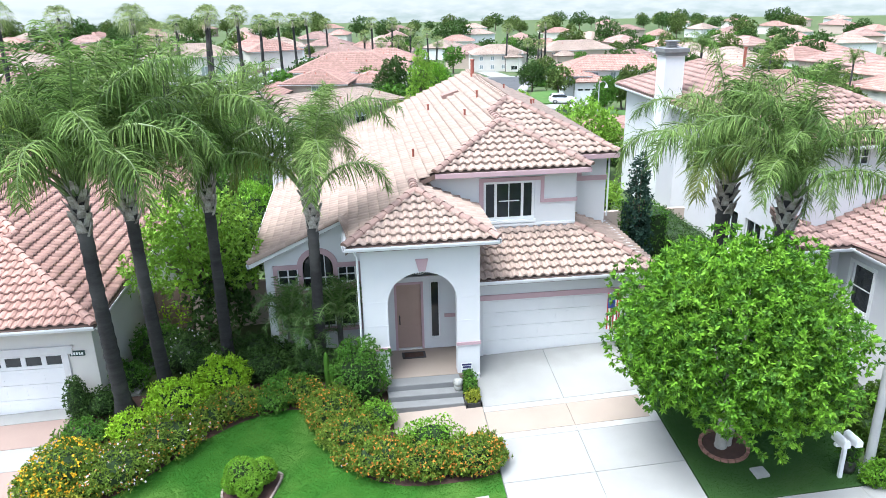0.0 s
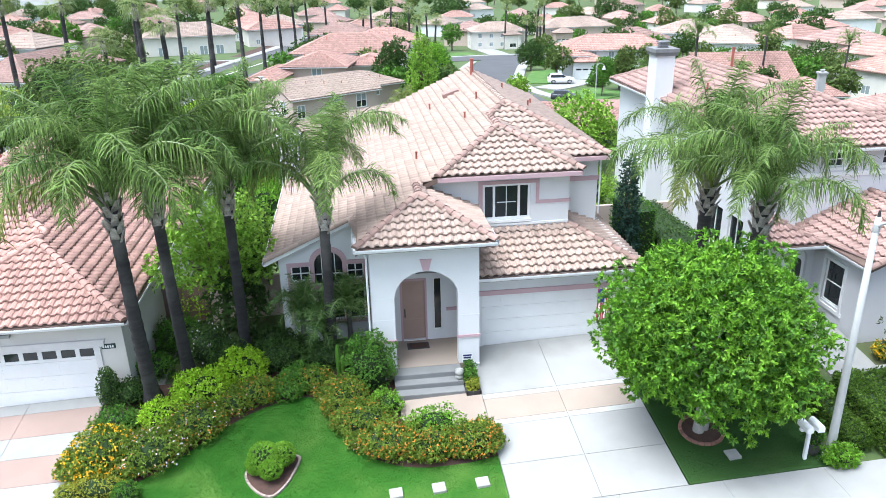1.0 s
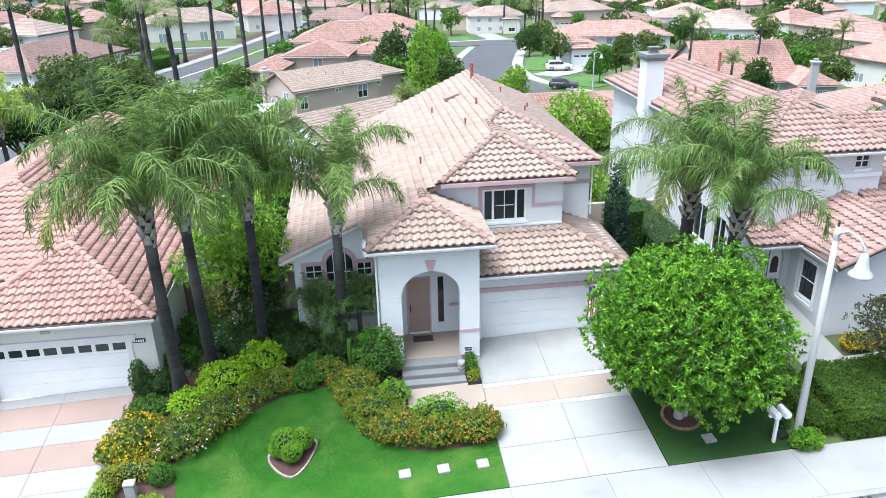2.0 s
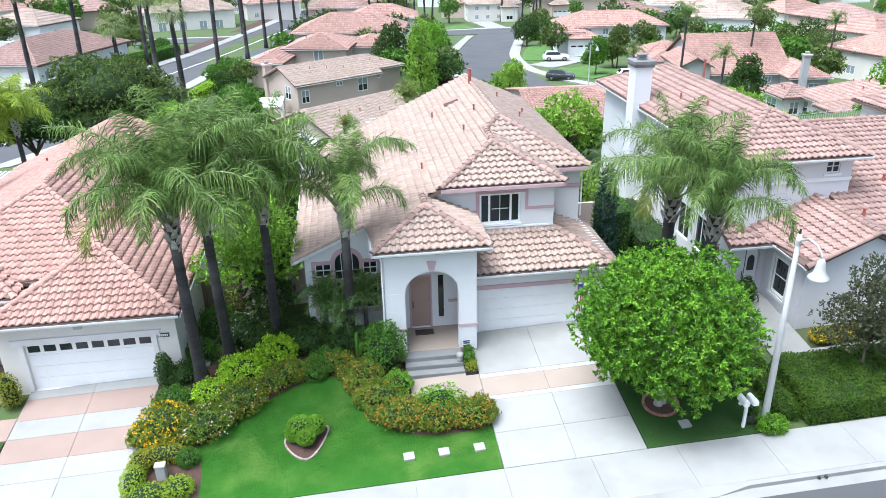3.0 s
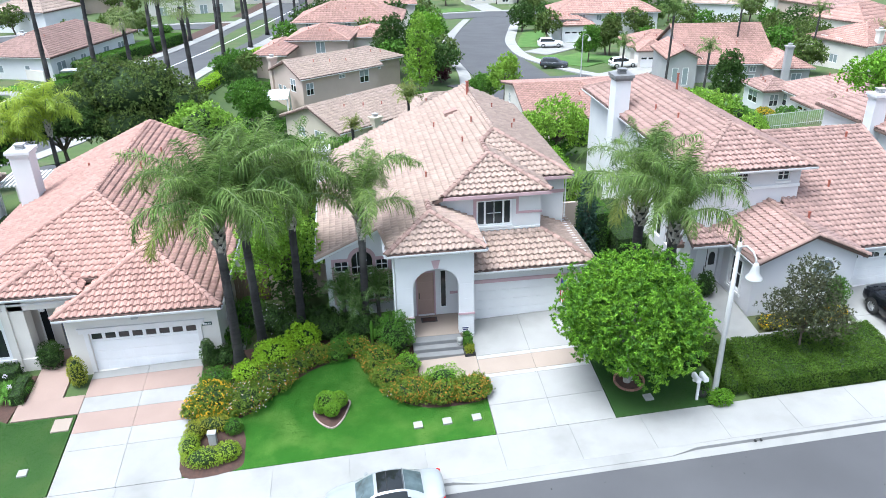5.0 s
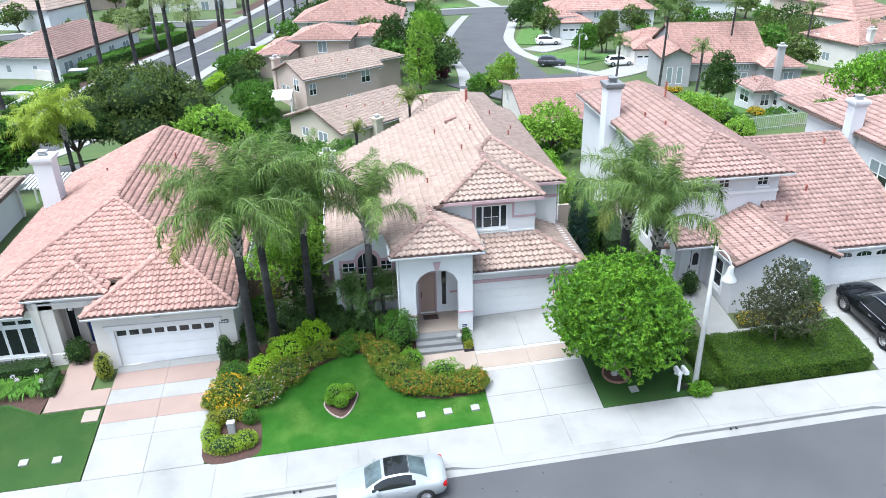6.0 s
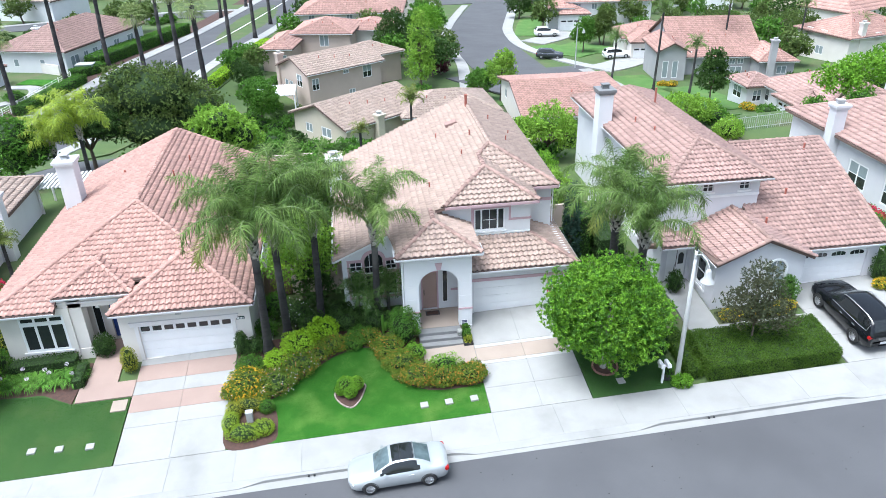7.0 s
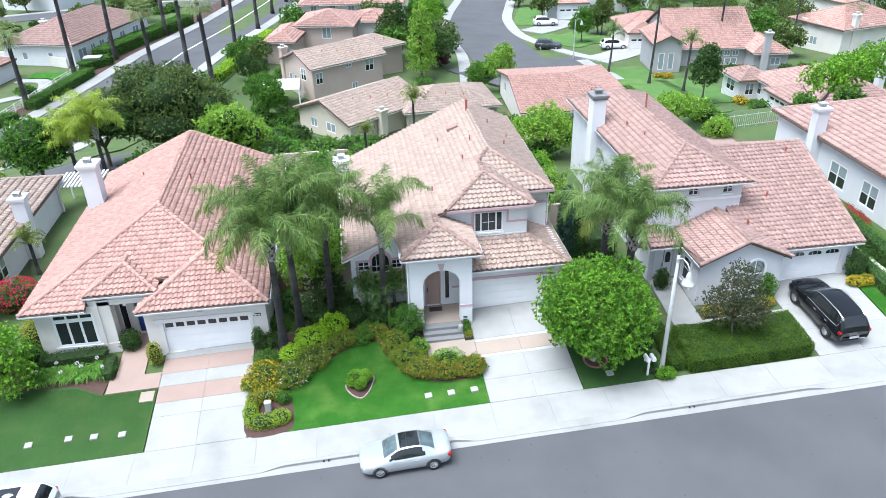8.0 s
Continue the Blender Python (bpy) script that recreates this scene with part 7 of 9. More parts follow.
# directly behind
hip_house(-0.8, 72.2, 37.7, 11.6, 9.8, -5.6, 2.75, STUCCO_SAND, TILE_BROWN, "sand stucco single-storey house with brown tile roof", [("-x", 5.2, 0.9, 1.8, 1.2), ("-x", 2.2, 0.9, 1.3, 1.1)], gables=True, slope=0.36, chim=(-1.5, -5.5, 3.5))
hip_house(9.6, 72.8, 4, 11, 8.5, -5.8, 2.8, STUCCO_SAND, TILE_BROWN, "low sand stucco wing with brown tile roof", [("-y", 2.0, 0.9, 1.2, 1.2)], slope=0.36)
hip_house(-3.9, 90.7, 31.6, 11.6, 7.6, -6.5, 4.95, STUCCO_TAN, TILE_BROWN, "tan stucco two-storey house with brown gabled tile roof", [("-y", 0.5, 2.6, 1.1, 1.6), ("-y", 5.4, 4.0, 1.0, 0.55), ("-y", 8.6, 2.9, 1.5, 1.7), ("-y", 6.2, 0.6, 1.0, 1.2), ("-x", 4.4, 2.8, 1.4, 1.7), ("-x", 1.0, 2.2, 0.9, 1.0), ("-x", 2.3, 2.2, 0.9, 1.0)], gables=True, slope=0.40, chim=(-5.6, 4.2, 6.4))
hip_house(1.8, 98.4, 31.6, 7, 6.5, -6.3, 4.4, STUCCO_TAN, TILE_BROWN, "tan stucco upper wing with brown tile roof", [("-y", 2.5, 3.0, 1.2, 1.3)], slope=0.36)
hip_house(-4.2, 112.2, -12, 9.2, 9.4, -5.7, 4.8, STUCCO_TAN, TILE_PINK, "tan stucco two-storey house with salmon tile roof", [("-y", 4.2, 2.7, 1.5, 1.8), ("-y", 7.0, 0.6, 1.4, 1.4), ("-x", 3, 3.2, 1.2, 1.3)], slope=0.33)
hip_house(3.2, 115.2, -12, 6.2, 8.0, -5.7, 4.3, STUCCO_CREAM, TILE_PINK, "cream stucco entry wing with an arched door", [("-y", 2.5, 0.0, 1.4, 2.5)], slope=0.33)
hip_house(-11.0, 107.6, -12, 4.4, 11, -5.0, 3.2, STUCCO_TAN, TILE_PINK, "low tan stucco wing with salmon tile roof", [("-y", 2.6, 0.9, 1.2, 1.3)], slope=0.36)
hip_house(0.5, 133.0, -8, 19, 12, -6.4, 5.0, STUCCO_CREAM, TILE_PINK, "cream stucco two-storey house with salmon tile roof", W2 + SIDE)
hip_house(8.0, 166.0, -4, 15, 11, -8.6, 5.4, STUCCO_CREAM, TILE_PINK, "cream stucco house with salmon tile roof by the palm row", W2 + SIDE)
hip_house(25.0, 73.2, -3, 13.6, 17.4, -5.4, 2.6, STUCCO_CREAM, TILE_PINK, "cream stucco house with bright salmon tile roof", [("-x", 3.0, 0.9, 1.4, 1.2)], slope=0.20, gables="west")
hip_house(57.6, 104.6, -9, 13.4, 17.6, -8.1, 2.95, STUCCO_GREY, TILE_PINK, "grey stucco house with salmon tile roof", [("-y", 5.0, 1.6, 1.0, 0.9), ("-y", 6.3, 1.6, 1.0, 0.9), ("-y", 8.6, 1.6, 1.0, 0.9), ("-y", 9.9, 1.6, 1.0, 0.9), ("-y", 5.2, 0.2, 2.0, 1.1), ("-y", 8.8, 0.2, 2.0, 1.1)], slope=0.48, gables=True)
hip_house(64.2, 95.6, -9, 5.2, 9.5, -8.0, 2.9, STUCCO_GREY, TILE_PINK, "low grey stucco wing with salmon tile roof and tall chimney", [("-y", 2.6, 0.9, 1.5, 1.2)], slope=0.5, chim=(-1.3, -5.6, 6.2))
hip_house(48.2, 97.6, 81, 9.0, 4.2, -7.9, 4.6, STUCCO_GREY, TILE_PINK, "grey stucco gabled entry wing with tall white windows", [("-x", 0.7, 0.5, 0.9, 2.6), ("-x", 2.2, 0.5, 0.9, 2.6)], slope=0.5, gables=True)
hip_house(53.5, 118.0, -9, 10, 9, -8.9, 3.2, STUCCO_CREAM, TILE_PINK, "cream stucco garage wing with salmon tile roof", [("-y", 7.5, 0.8, 1.4, 1.3)], wing=(-1.6, 5.6, 3.4, 3.2, True))
hip_house(56.4, 66.6, -90, 14.0, 11.4, -5.6, 2.7, STUCCO_LILAC, TILE_ROSE, "pale stucco single-storey house with rose tile roof", [("-y", 0.6, 0.6, 1.9, 1.6)], wing=(2.0, 5.4, 1.4, 2.7, True), chim=(-1.0, 8.0, 6.0))
hip_house(50.2, 74.3, -90, 4.6, 4.0, -5.7, 2.7, STUCCO_LILAC, TILE_ROSE, "low pale stucco bay with rose tile roof", [("-y", 1.0, 0.6, 2.2, 1.6), ("+x", 0.8, 0.6, 1.2, 1.5)])
hip_house(85.0, 104.0, 14, 15, 11, -8.2, 4.4, STUCCO_CREAM, TILE_PINK, "cream stucco two-storey house with salmon tile roof", W2 + SIDE, chim=(-5, -5.3, 6.6))
hip_house(55.0, 151.5, -8, 22, 11, -9.9, 5.2, STUCCO, TILE_PINK, "white stucco house with salmon tile roof by the bend", W2 + SIDE, wing=(-6.4, 6.4, 4, 3.4, True))
hip_house(45.4, 147.4, -8, 4.8, 5.0, -9.9, 4.4, STUCCO, TILE_PINK, "white stucco entry wing with salmon tile roof", [("-y", 1.6, 1.0, 1.2, 1.8)])
hip_house(47.0, 238.0, -2, 17, 11, -13.9, 5.4, STUCCO_CREAM, TILE_BROWN, "cream two-storey house at the street's far end", W2 + SIDE, wing=(4.0, 5.0, 3, 4.6, False))
hip_house(76.0, 250.0, 3, 24, 12, -14.3, 5.4, STUCCO_TAN, TILE_BROWN, "tan two-storey house at the street's far end", W2 + SIDE, wing=(-6, 7, 4, 4.0, True))
# along the western road
hip_house(-45.9, 117.4, -18, 12, 22, -4.6, 3.4, STUCCO, TILE_ROSE, "white stucco house with rose tile roof by the palm road", [("+x", a, 0.3, ww, 2.1) for a, ww in ((1.2, 2.2), (4.6, 1.2), (7.0, 1.4), (9.2, 1.4), (13.0, 1.6), (17.0, 2.0))] + [("-y", a, 0.9, 0.9, 1.2) for a in (3, 7.5)], chim=(-1.5, -6, 5.8))
hip_house(-41.0, 204.0, 12, 22, 13, -9.2, 5.2, STUCCO_CREAM, TILE_BROWN, "cream stucco house with dark doors by the palm road", [("+x", a, 0.4, 1.8, 2.2) for a in (1.5, 5.0, 8.0)] + [("-y", a, 0.4, 2.0, 2.4) for a in (3, 8, 13, 17)])
hip_house(-58.5, 97.5, -14, 13, 10, -4.9, 3.0, STUCCO_LILAC, TILE_PINK, "pale stucco house with salmon tile roof behind a wall", [("+x", a, 0.5, 1.9, 1.9) for a in (1.2, 4.4)] + [("-y", a, 0.7, 1.4, 1.4) for a in (7, 10)])
hip_house(-66.0, 66.0, 24, 14, 12, -4.4, 3.0, STUCCO, TILE_PINK, "white stucco house across the palm road", [("+x", a, 0.7, 1.4, 1.4) for a in (2, 6)])

# the town further off: three house kinds repeated
kinds = [hip_house(-30, 252, 6, 15, 11, land(-30, 252), 4.8, STUCCO_CREAM, TILE_PINK, "cream house with salmon tile roof in the far town", W2[:1], group="far houses", coarse=True),
         hip_house(14, 262, -8, 16, 12, land(14, 262), 4.9, STUCCO_TAN, TILE_ROSE, "tan house with rose tile roof in the far town", W2[:1], group="far houses", coarse=True),
         hip_house(100, 190, 12, 15, 12, land(100, 190), 4.7, STUCCO, TILE_BROWN, "white house with brown tile roof in the far town", W2[:1], group="far houses", coarse=True)]
rng = random.Random(12)
spots = []
for row, y in enumerate((226, 262, 300, 350, 420, 520)):
    x = -0.62 * y + rng.uniform(0, 12)
    while x < 0.68 * y:
        x += rng.uniform(20, 34) * (1 + 0.0012 * y)
        if y < 262 and -55 < x < 95:
            continue
        spots.append((x, y + rng.uniform(-8, 8)))
spots += [(100, 128), (108, 152), (88, 168), (112, 96), (-92, 112), (-84, 145), (-22, 226), (-2, 214), (98, 214), (112, 178), (72, 186), (-70, 176), (-95, 196)]
for i, (x, y) in enumerate(spots):
    copy_thing(kinds[i % 3], pose(x, y, land(x, y), 0, 0, rng.uniform(-30, 30) + rng.choice((0, 90))))

# ---- back streets ----
def ribbon(name, pts, half, material, dz, label, category, thick=0.25, side=0.0):
    """A street or pavement along a plan line, laid on the land."""
    line = [Vector(p) for p in spline(pts, 6, closed=False)]
    b = Build()
    prev = None
    for i, p in enumerate(line):
        d = (line[min(i + 1, len(line) - 1)] - line[max(i - 1, 0)]).normalized()
        nrm = Vector((-d.y, d.x))
        a, c = p + nrm * (side + half), p + nrm * (side - half)
        TAKEN.append((p.x + nrm.x * side, p.y + nrm.y * side, half + (0.4 if category == "lawn" else 1.2)))
        cur = ((a.x, a.y, land(a.x, a.y) + dz), (c.x, c.y, land(c.x, c.y) + dz))
        if prev:
            b.slab([prev[0], prev[1], cur[1], cur[0]], thick)
        prev = cur
    return tagged(b.make(name, material), label, category, kind="structure")


court = [(27.5, 92), (25.6, 104), (25.4, 118), (25.6, 132), (27.8, 147), (31.5, 162), (36, 178), (42, 198)]
ribbon("road_court", court, 6.4, ASPHALT, 0.0, "grey asphalt side street bending behind the houses", "road", 0.2)
ribbon("road_court", [(18.0, 92), (24, 96), (30, 99), (38.5, 100)], 8.0, ASPHALT, 0.008, "grey asphalt end of the side street", "road", 0.2)
ribbon("pavement_court_west", [(15.0, 88), (17.6, 108), (17.9, 118), (18.2, 132), (20.4, 147), (24.2, 163), (28.6, 180), (32, 192)], 0.95, CONCRETE, 0.1, "pale concrete pavement along the side street", "pavement", 0.3)
ribbon("pavement_court_east", [(41.0, 103.5), (38.4, 108), (36.2, 113.5), (34.2, 121), (32.8, 128), (32.6, 135), (33.9, 147), (37.2, 160), (41.0, 174), (45, 186)], 1.1, CONCRETE, 0.1, "pale concrete pavement along the side street", "pavement", 0.3)
ribbon("driveway_grey_house", [(39.5, 104), (44, 106.5), (50, 111.5)], 3.0, CONCRETE, 0.05, "pale concrete driveway of a rear house", "driveway")
ribbon("pavement_grey_house", [(37.5, 104.5), (37.9, 99), (38.4, 94), (38.6, 90)], 1.0, CONCRETE, 0.09, "pale concrete pavement round the end of the side street", "pavement", 0.3)
ribbon("road_cross", [(-14, 190), (14, 199), (42, 203), (72, 199), (120, 190)], 6.0, ASPHALT, 0.012, "grey asphalt street crossing beyond the bend", "road", 0.2)
ribbon("pavement_cross", [(-14, 197.5), (14, 206.5), (42, 210.5), (72, 206.5), (120, 197.5)], 1.2, CONCRETE, 0.1, "pale concrete pavement along the crossing street", "pavement", 0.3)
ribbon("lawn", [(52, 217), (64, 217), (80, 216)], 4.6, LAWN_REAR, 0.04, "green front lawn at the street's far end", "lawn", 0.2)
ribbon("lawn", [(22, 214), (30, 217), (36, 218)], 4.6, LAWN_REAR, 0.04, "green front lawn at the street's far end", "lawn", 0.2)
ribbon("driveway_end", [(43, 211), (42.5, 222), (42, 232)], 3.0, CONCRETE, 0.06, "pale concrete driveway at the street's far end", "driveway", 0.2)
ribbon("road_side", [(-44, 57.5), (-30, 58.5), (-19, 60)], 3.4, ASPHALT, 0.006, "grey asphalt side road behind a garden", "road", 0.2)
west_line = [(-90, 50), (-62, 54), (-46, 62), (-37.5, 74), (-34.0, 84), (-30.0, 102), (-26.4, 120), (-23.0, 138), (-20.0, 158), (-16.5, 185), (-12, 225), (-8, 270)]
ribbon("road_palm", west_line, 5.8, ASPHALT, 0.0, "wide grey asphalt road lined with tall palms", "road", 0.2)
ribbon("pavement_palm_west", west_line, 1.1, CONCRETE, 0.1, "pale concrete pavement along the palm road", "pavement", 0.3, side=6.9)
ribbon("pavement_palm_east", west_line, 0.9, CONCRETE, 0.1, "pale concrete pavement along the palm road", "pavement", 0.3, side=-6.8)
ribbon("centre_line", west_line, 0.12, WHITE, 0.012, "pale painted line along the palm road", "road marking", 0.01)
ribbon("verge_palm", west_line, 2.2, EARTH, 0.04, "planted verge beside the palm road", "bed", 0.2, side=-10.0)
ribbon("lawn_palm", west_line, 1.8, MULCH, 0.05, "mulched verge beneath tall palms", "bed", 0.2, side=9.8)
ribbon("road_west", [(-29, 166), (-42, 167), (-60, 162), (-90, 150)], 4.4, ASPHALT, 0.01, "grey asphalt street joining the palm road", "road", 0.2)
ribbon("pavement_west", [(-26, 172.5), (-42, 173), (-60, 168), (-90, 156)], 1.2, CONCRETE, 0.1, "pale concrete pavement of the joining street", "pavement", 0.3)
ribbon("bank", [(-24, 178), (-36, 180), (-52, 177)], 4.2, EARTH, 0.06, "planted bank with mulch and low shrubs", "bed", 0.2)
for pts, half, lab in (([(36.2, 139), (39.2, 150), (43.2, 162)], 2.6, "green corner lawn at the bend"), ([(36.2, 128), (38.5, 122), (42.5, 116.5)], 3.0, "green lawn beside the side street"), ([(41, 128), (45, 122.5), (48, 119)], 3.4, "green lawn before a cream garage"), ([(41.5, 98), (41.5, 90), (41, 80), (39.5, 70)], 3.6, "green lawn before a grey house"), ([(46.5, 88), (46.5, 80), (45.5, 71)], 3.0, "green lawn before a pale house"), ([(14.5, 82), (17, 84), (20, 85)], 2.4, "small green lawn under street trees"), ([(33, 53), (35.5, 57), (38, 62)], 3.2, "green bank behind the gardens")):
    ribbon("lawn", pts, half, LAWN_REAR, 0.03, lab, "lawn", 0.2)
ribbon("path", [(36, 57), (41, 60.5), (45.4, 64.5)], 0.7, CONCRETE, 0.07, "pale concrete path to a pale house", "path", 0.15)
ribbon("driveway_white_house", [(35.4, 131.5), (40, 135), (46, 141)], 3.0, CONCRETE, 0.05, "pale concrete driveway with a parked white car", "driveway")

# ---- trees behind ----
BIG = dict(n=1900, length=0.27, width=0.15, per=5)
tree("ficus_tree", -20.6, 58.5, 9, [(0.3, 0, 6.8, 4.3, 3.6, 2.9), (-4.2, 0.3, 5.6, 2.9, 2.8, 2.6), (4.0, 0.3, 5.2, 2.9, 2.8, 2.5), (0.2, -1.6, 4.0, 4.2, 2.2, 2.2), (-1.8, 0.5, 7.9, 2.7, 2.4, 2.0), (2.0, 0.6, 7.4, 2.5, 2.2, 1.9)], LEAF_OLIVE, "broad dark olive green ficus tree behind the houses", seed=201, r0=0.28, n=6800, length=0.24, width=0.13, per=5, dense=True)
tree("tree", -26.5, 56.8, 6, [(0, 0, 4.6, 2.8, 2.0, 1.7), (2.2, -0.3, 4.4, 1.8, 1.6, 1.5), (-2.4, 0, 4.2, 1.8, 1.6, 1.4)], LEAF_DARK, "dark spreading verge tree with bare forked trunks", seed=202, r0=0.2, n=2600, length=0.24, width=0.13, per=5, dense=True)
tree("tree", -30.6, 51.0, 6, [(0, 0, 4.6, 2.3, 2.2, 2.0), (-1.7, 0, 3.6, 1.7, 1.7, 1.6), (1.5, -0.2, 3.4, 1.6, 1.6, 1.5), (0, -0.9, 2.8, 1.7, 1.4, 1.2)], LEAF_MID, "dense green verge tree with bare forked trunk", seed=203, r0=0.18, n=3000, length=0.24, width=0.13, per=5, dense=True)
tree("tree", -14.4, 55.2, 7, [(0, 0, 3.6, 2.6, 2.4, 2.1), (1.8, 0.3, 2.6, 2.0, 2.0, 1.8), (-1.4, -0.6, 2.8, 1.8, 1.8, 1.8), (0.4, -1.2, 4.6, 1.5, 1.4, 1.2)], LEAF_SPRING, "bright green leafy tree behind the houses", seed=204, r0=0.2, n=3600, length=0.26, width=0.13, per=5, dense=True)
tree("tree", -12.6, 76.0, 6, [(0, 0, 4.2, 2.2, 2.0, 1.9), (0.8, -1.6, 3.4, 1.8, 1.6, 1.6)], LEAF_MID, "green tree with small white flowers", seed=205, r0=0.18, **BIG)
tree("tree", 9.0, 93.7, 12, [(0, 0, 2.8, 2.3, 2.2, 2.3), (0.1, 0, 5.4, 2.1, 2.0, 2.4), (0, 0.1, 8.0, 1.7, 1.6, 2.1), (0, 0, 9.8, 1.0, 1.0, 1.5)], LEAF_SPRING, "tall slender bright green tree", seed=206, r0=0.2, **BIG)
tree("tree", 5.6, 106.0, 8, [(0, 0, 4.2, 2.6, 2.4, 2.6), (0.6, 0.2, 6.6, 2.0, 1.9, 2.0)], LEAF_DARK, "dense green tree by the side street", seed=207, r0=0.2, **BIG)
tree("tree", 13.6, 122.0, 8, [(0, 0, 4.4, 2.6, 2.4, 2.6), (0.4, 1.5, 6.0, 2.0, 2.0, 2.0)], LEAF, "bright green tree behind a slender one", seed=244, r0=0.2, **BIG)
tree("tree", 12.9, 101.0, 3, [(0, 0, 1.5, 1.5, 1.5, 1.5)], LEAF_PURPLE, "small purple-leaved tree by the side street", seed=208, r0=0.08, n=500, length=0.3, width=0.15)
tree("tree", 19.1, 84.9, 7, [(0, 0, 4.0, 2.1, 1.9, 2.0), (0.6, 0, 5.7, 1.4, 1.3, 1.4)], LEAF_SPRING, "bright green street tree", seed=209, r0=0.12, n=1300, length=0.26, width=0.14, per=6)
tree("tree", 16.6, 86.4, 4, [(0, 0, 2.6, 1.9, 1.8, 1.7)], LEAF_MID, "round green tree by a small lawn", seed=210, r0=0.12, n=1000, length=0.24, width=0.13, per=6)
tree("tree", 14.4, 43.5, 5, [(0, 0, 3.2, 2.0, 2.0, 1.6), (-1.8, 0.5, 2.4, 1.7, 1.7, 1.3), (1.5, -0.8, 2.2, 1.4, 1.4, 1.2)], LEAF_SPRING, "fresh green tree in the back yard", seed=211, r0=0.14, n=1300, length=0.22, width=0.12, per=6)
tree("tree", 27.5, 47.0, 4, [(0, 0, 2.2, 1.9, 1.7, 1.4), (2.2, 0.5, 1.8, 1.5, 1.4, 1.1)], LEAF_SPRING, "fresh green tree behind the garage roof", seed=212, r0=0.12, n=1000, length=0.22, width=0.12, per=6)
tree("tree", 44.0, 49.5, 5, [(0, 0, 2.8, 2.2, 1.8, 1.6), (3.0, 0.6, 3.2, 2.4, 2.0, 1.8), (6, 1.5, 3.6, 2.4, 2.2, 2.0)], LEAF, "bright green tree row between rear gardens", seed=213, r0=0.16, **BIG)
tree("tree", 42.9, 71.4, 8, [(0, 0, 4.2, 2.0, 1.9, 2.2), (0.1, 0, 6.2, 1.4, 1.3, 1.5)], LEAF_DARK, "dark magnolia with large leaves on a lawn", seed=214, r0=0.12, n=1200, length=0.26, width=0.14, per=6)
tree("tree", 42.0, 119.4, 6, [(0, 0, 3.4, 1.9, 1.8, 2.0), (0.4, 0.3, 5.0, 1.4, 1.3, 1.4)], LEAF_MID, "green tree on a corner lawn", seed=215, r0=0.12, n=900, length=0.3, width=0.16, per=6)
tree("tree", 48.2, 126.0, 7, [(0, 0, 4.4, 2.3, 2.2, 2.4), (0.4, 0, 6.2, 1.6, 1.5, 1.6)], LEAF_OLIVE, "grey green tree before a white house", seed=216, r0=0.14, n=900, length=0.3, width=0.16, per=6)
tree("tree", 40.0, 162.0, 7, [(0, 0, 3.6, 2.8, 2.6, 3.0)], LEAF_DARK, "dense dark tree beside the bend", seed=246, r0=0.2, n=900, length=0.36, width=0.2, per=6)
tree("tree", -16.8, 103.0, 5, [(0, 0, 2.4, 2.6, 2.3, 1.6), (2.4, 1.2, 2.0, 2.0, 1.8, 1.4), (-2.0, -1.0, 2.0, 2.0, 1.8, 1.3)], LEAF_MID, "green spreading tree beside the palm road", seed=217, r0=0.14, n=1600, length=0.28, width=0.15, per=6)
tree("tree", -16.4, 93.0, 5, [(0, 0, 2.2, 1.6, 1.5, 2.0), (1.6, -1.4, 1.8, 1.4, 1.4, 1.6)], LEAF_DARK, "dark upright shrubby tree on the verge", seed=218, r0=0.16, n=1000, length=0.26, width=0.14, per=6)
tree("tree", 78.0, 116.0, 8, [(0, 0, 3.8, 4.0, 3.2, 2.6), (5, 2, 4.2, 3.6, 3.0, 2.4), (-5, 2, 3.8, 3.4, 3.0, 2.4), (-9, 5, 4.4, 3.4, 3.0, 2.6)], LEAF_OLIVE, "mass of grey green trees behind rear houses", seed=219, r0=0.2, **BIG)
tree("tree", 90.0, 88.0, 7, [(0, 0, 3.2, 3.2, 3.0, 2.6), (4, 3, 3.6, 3.2, 3.0, 2.4)], LEAF, "bright green trees beside a cream house", seed=247, r0=0.2, **BIG)
for i, (x, y, z, s) in enumerate(((-27.6, 51.0, 3.9, 0.95), (-25.0, 50.6, 5.0, 1.05), (-32.5, 43.5, 2.6, 0.9))):
    feather_palm("golden_palm", (x, y, land(x, y)), (x, y, land(x, y) + z), 0.2, 0.16, "golden green palm with broad feathery leaves", "gold", 22, 220 + i, True, group="golden palms", scale=s)
for i, (x, y, z, s) in enumerate(((4.0, 55.5, 4.6, 0.85), (-1.2, 46.0, 3.2, 0.6), (23.0, 42.0, 2.2, 0.8), (-25.3, 33.0, 2.4, 0.8))):
    feather_palm("garden_palm", (x, y, land(x, y)), (x, y, land(x, y) + z), 0.13, 0.11, "small yellow green garden palm", "garden", 14, 230 + i, False, group="garden palms", scale=s)
for i, (x, y, h, k) in enumerate(((41.8, 86.0, 11.0, 0.55), (59.5, 101.0, 10.0, 0.55), (44.1, 79.5, 6.6, 0.42), (38.9, 95.3, 5.8, 0.5), (84.6, 103.7, 5.0, 0.5), (76.0, 106.0, 8.0, 0.5))):
    feather_palm("queen_palm", (x, y, land(x, y)), (x + 0.3, y, land(x, y) + h), 0.19, 0.14, "tall slim queen palm on a rear lawn", "rear", 15, 240 + i, False, group="rear queen palms", scale=k)
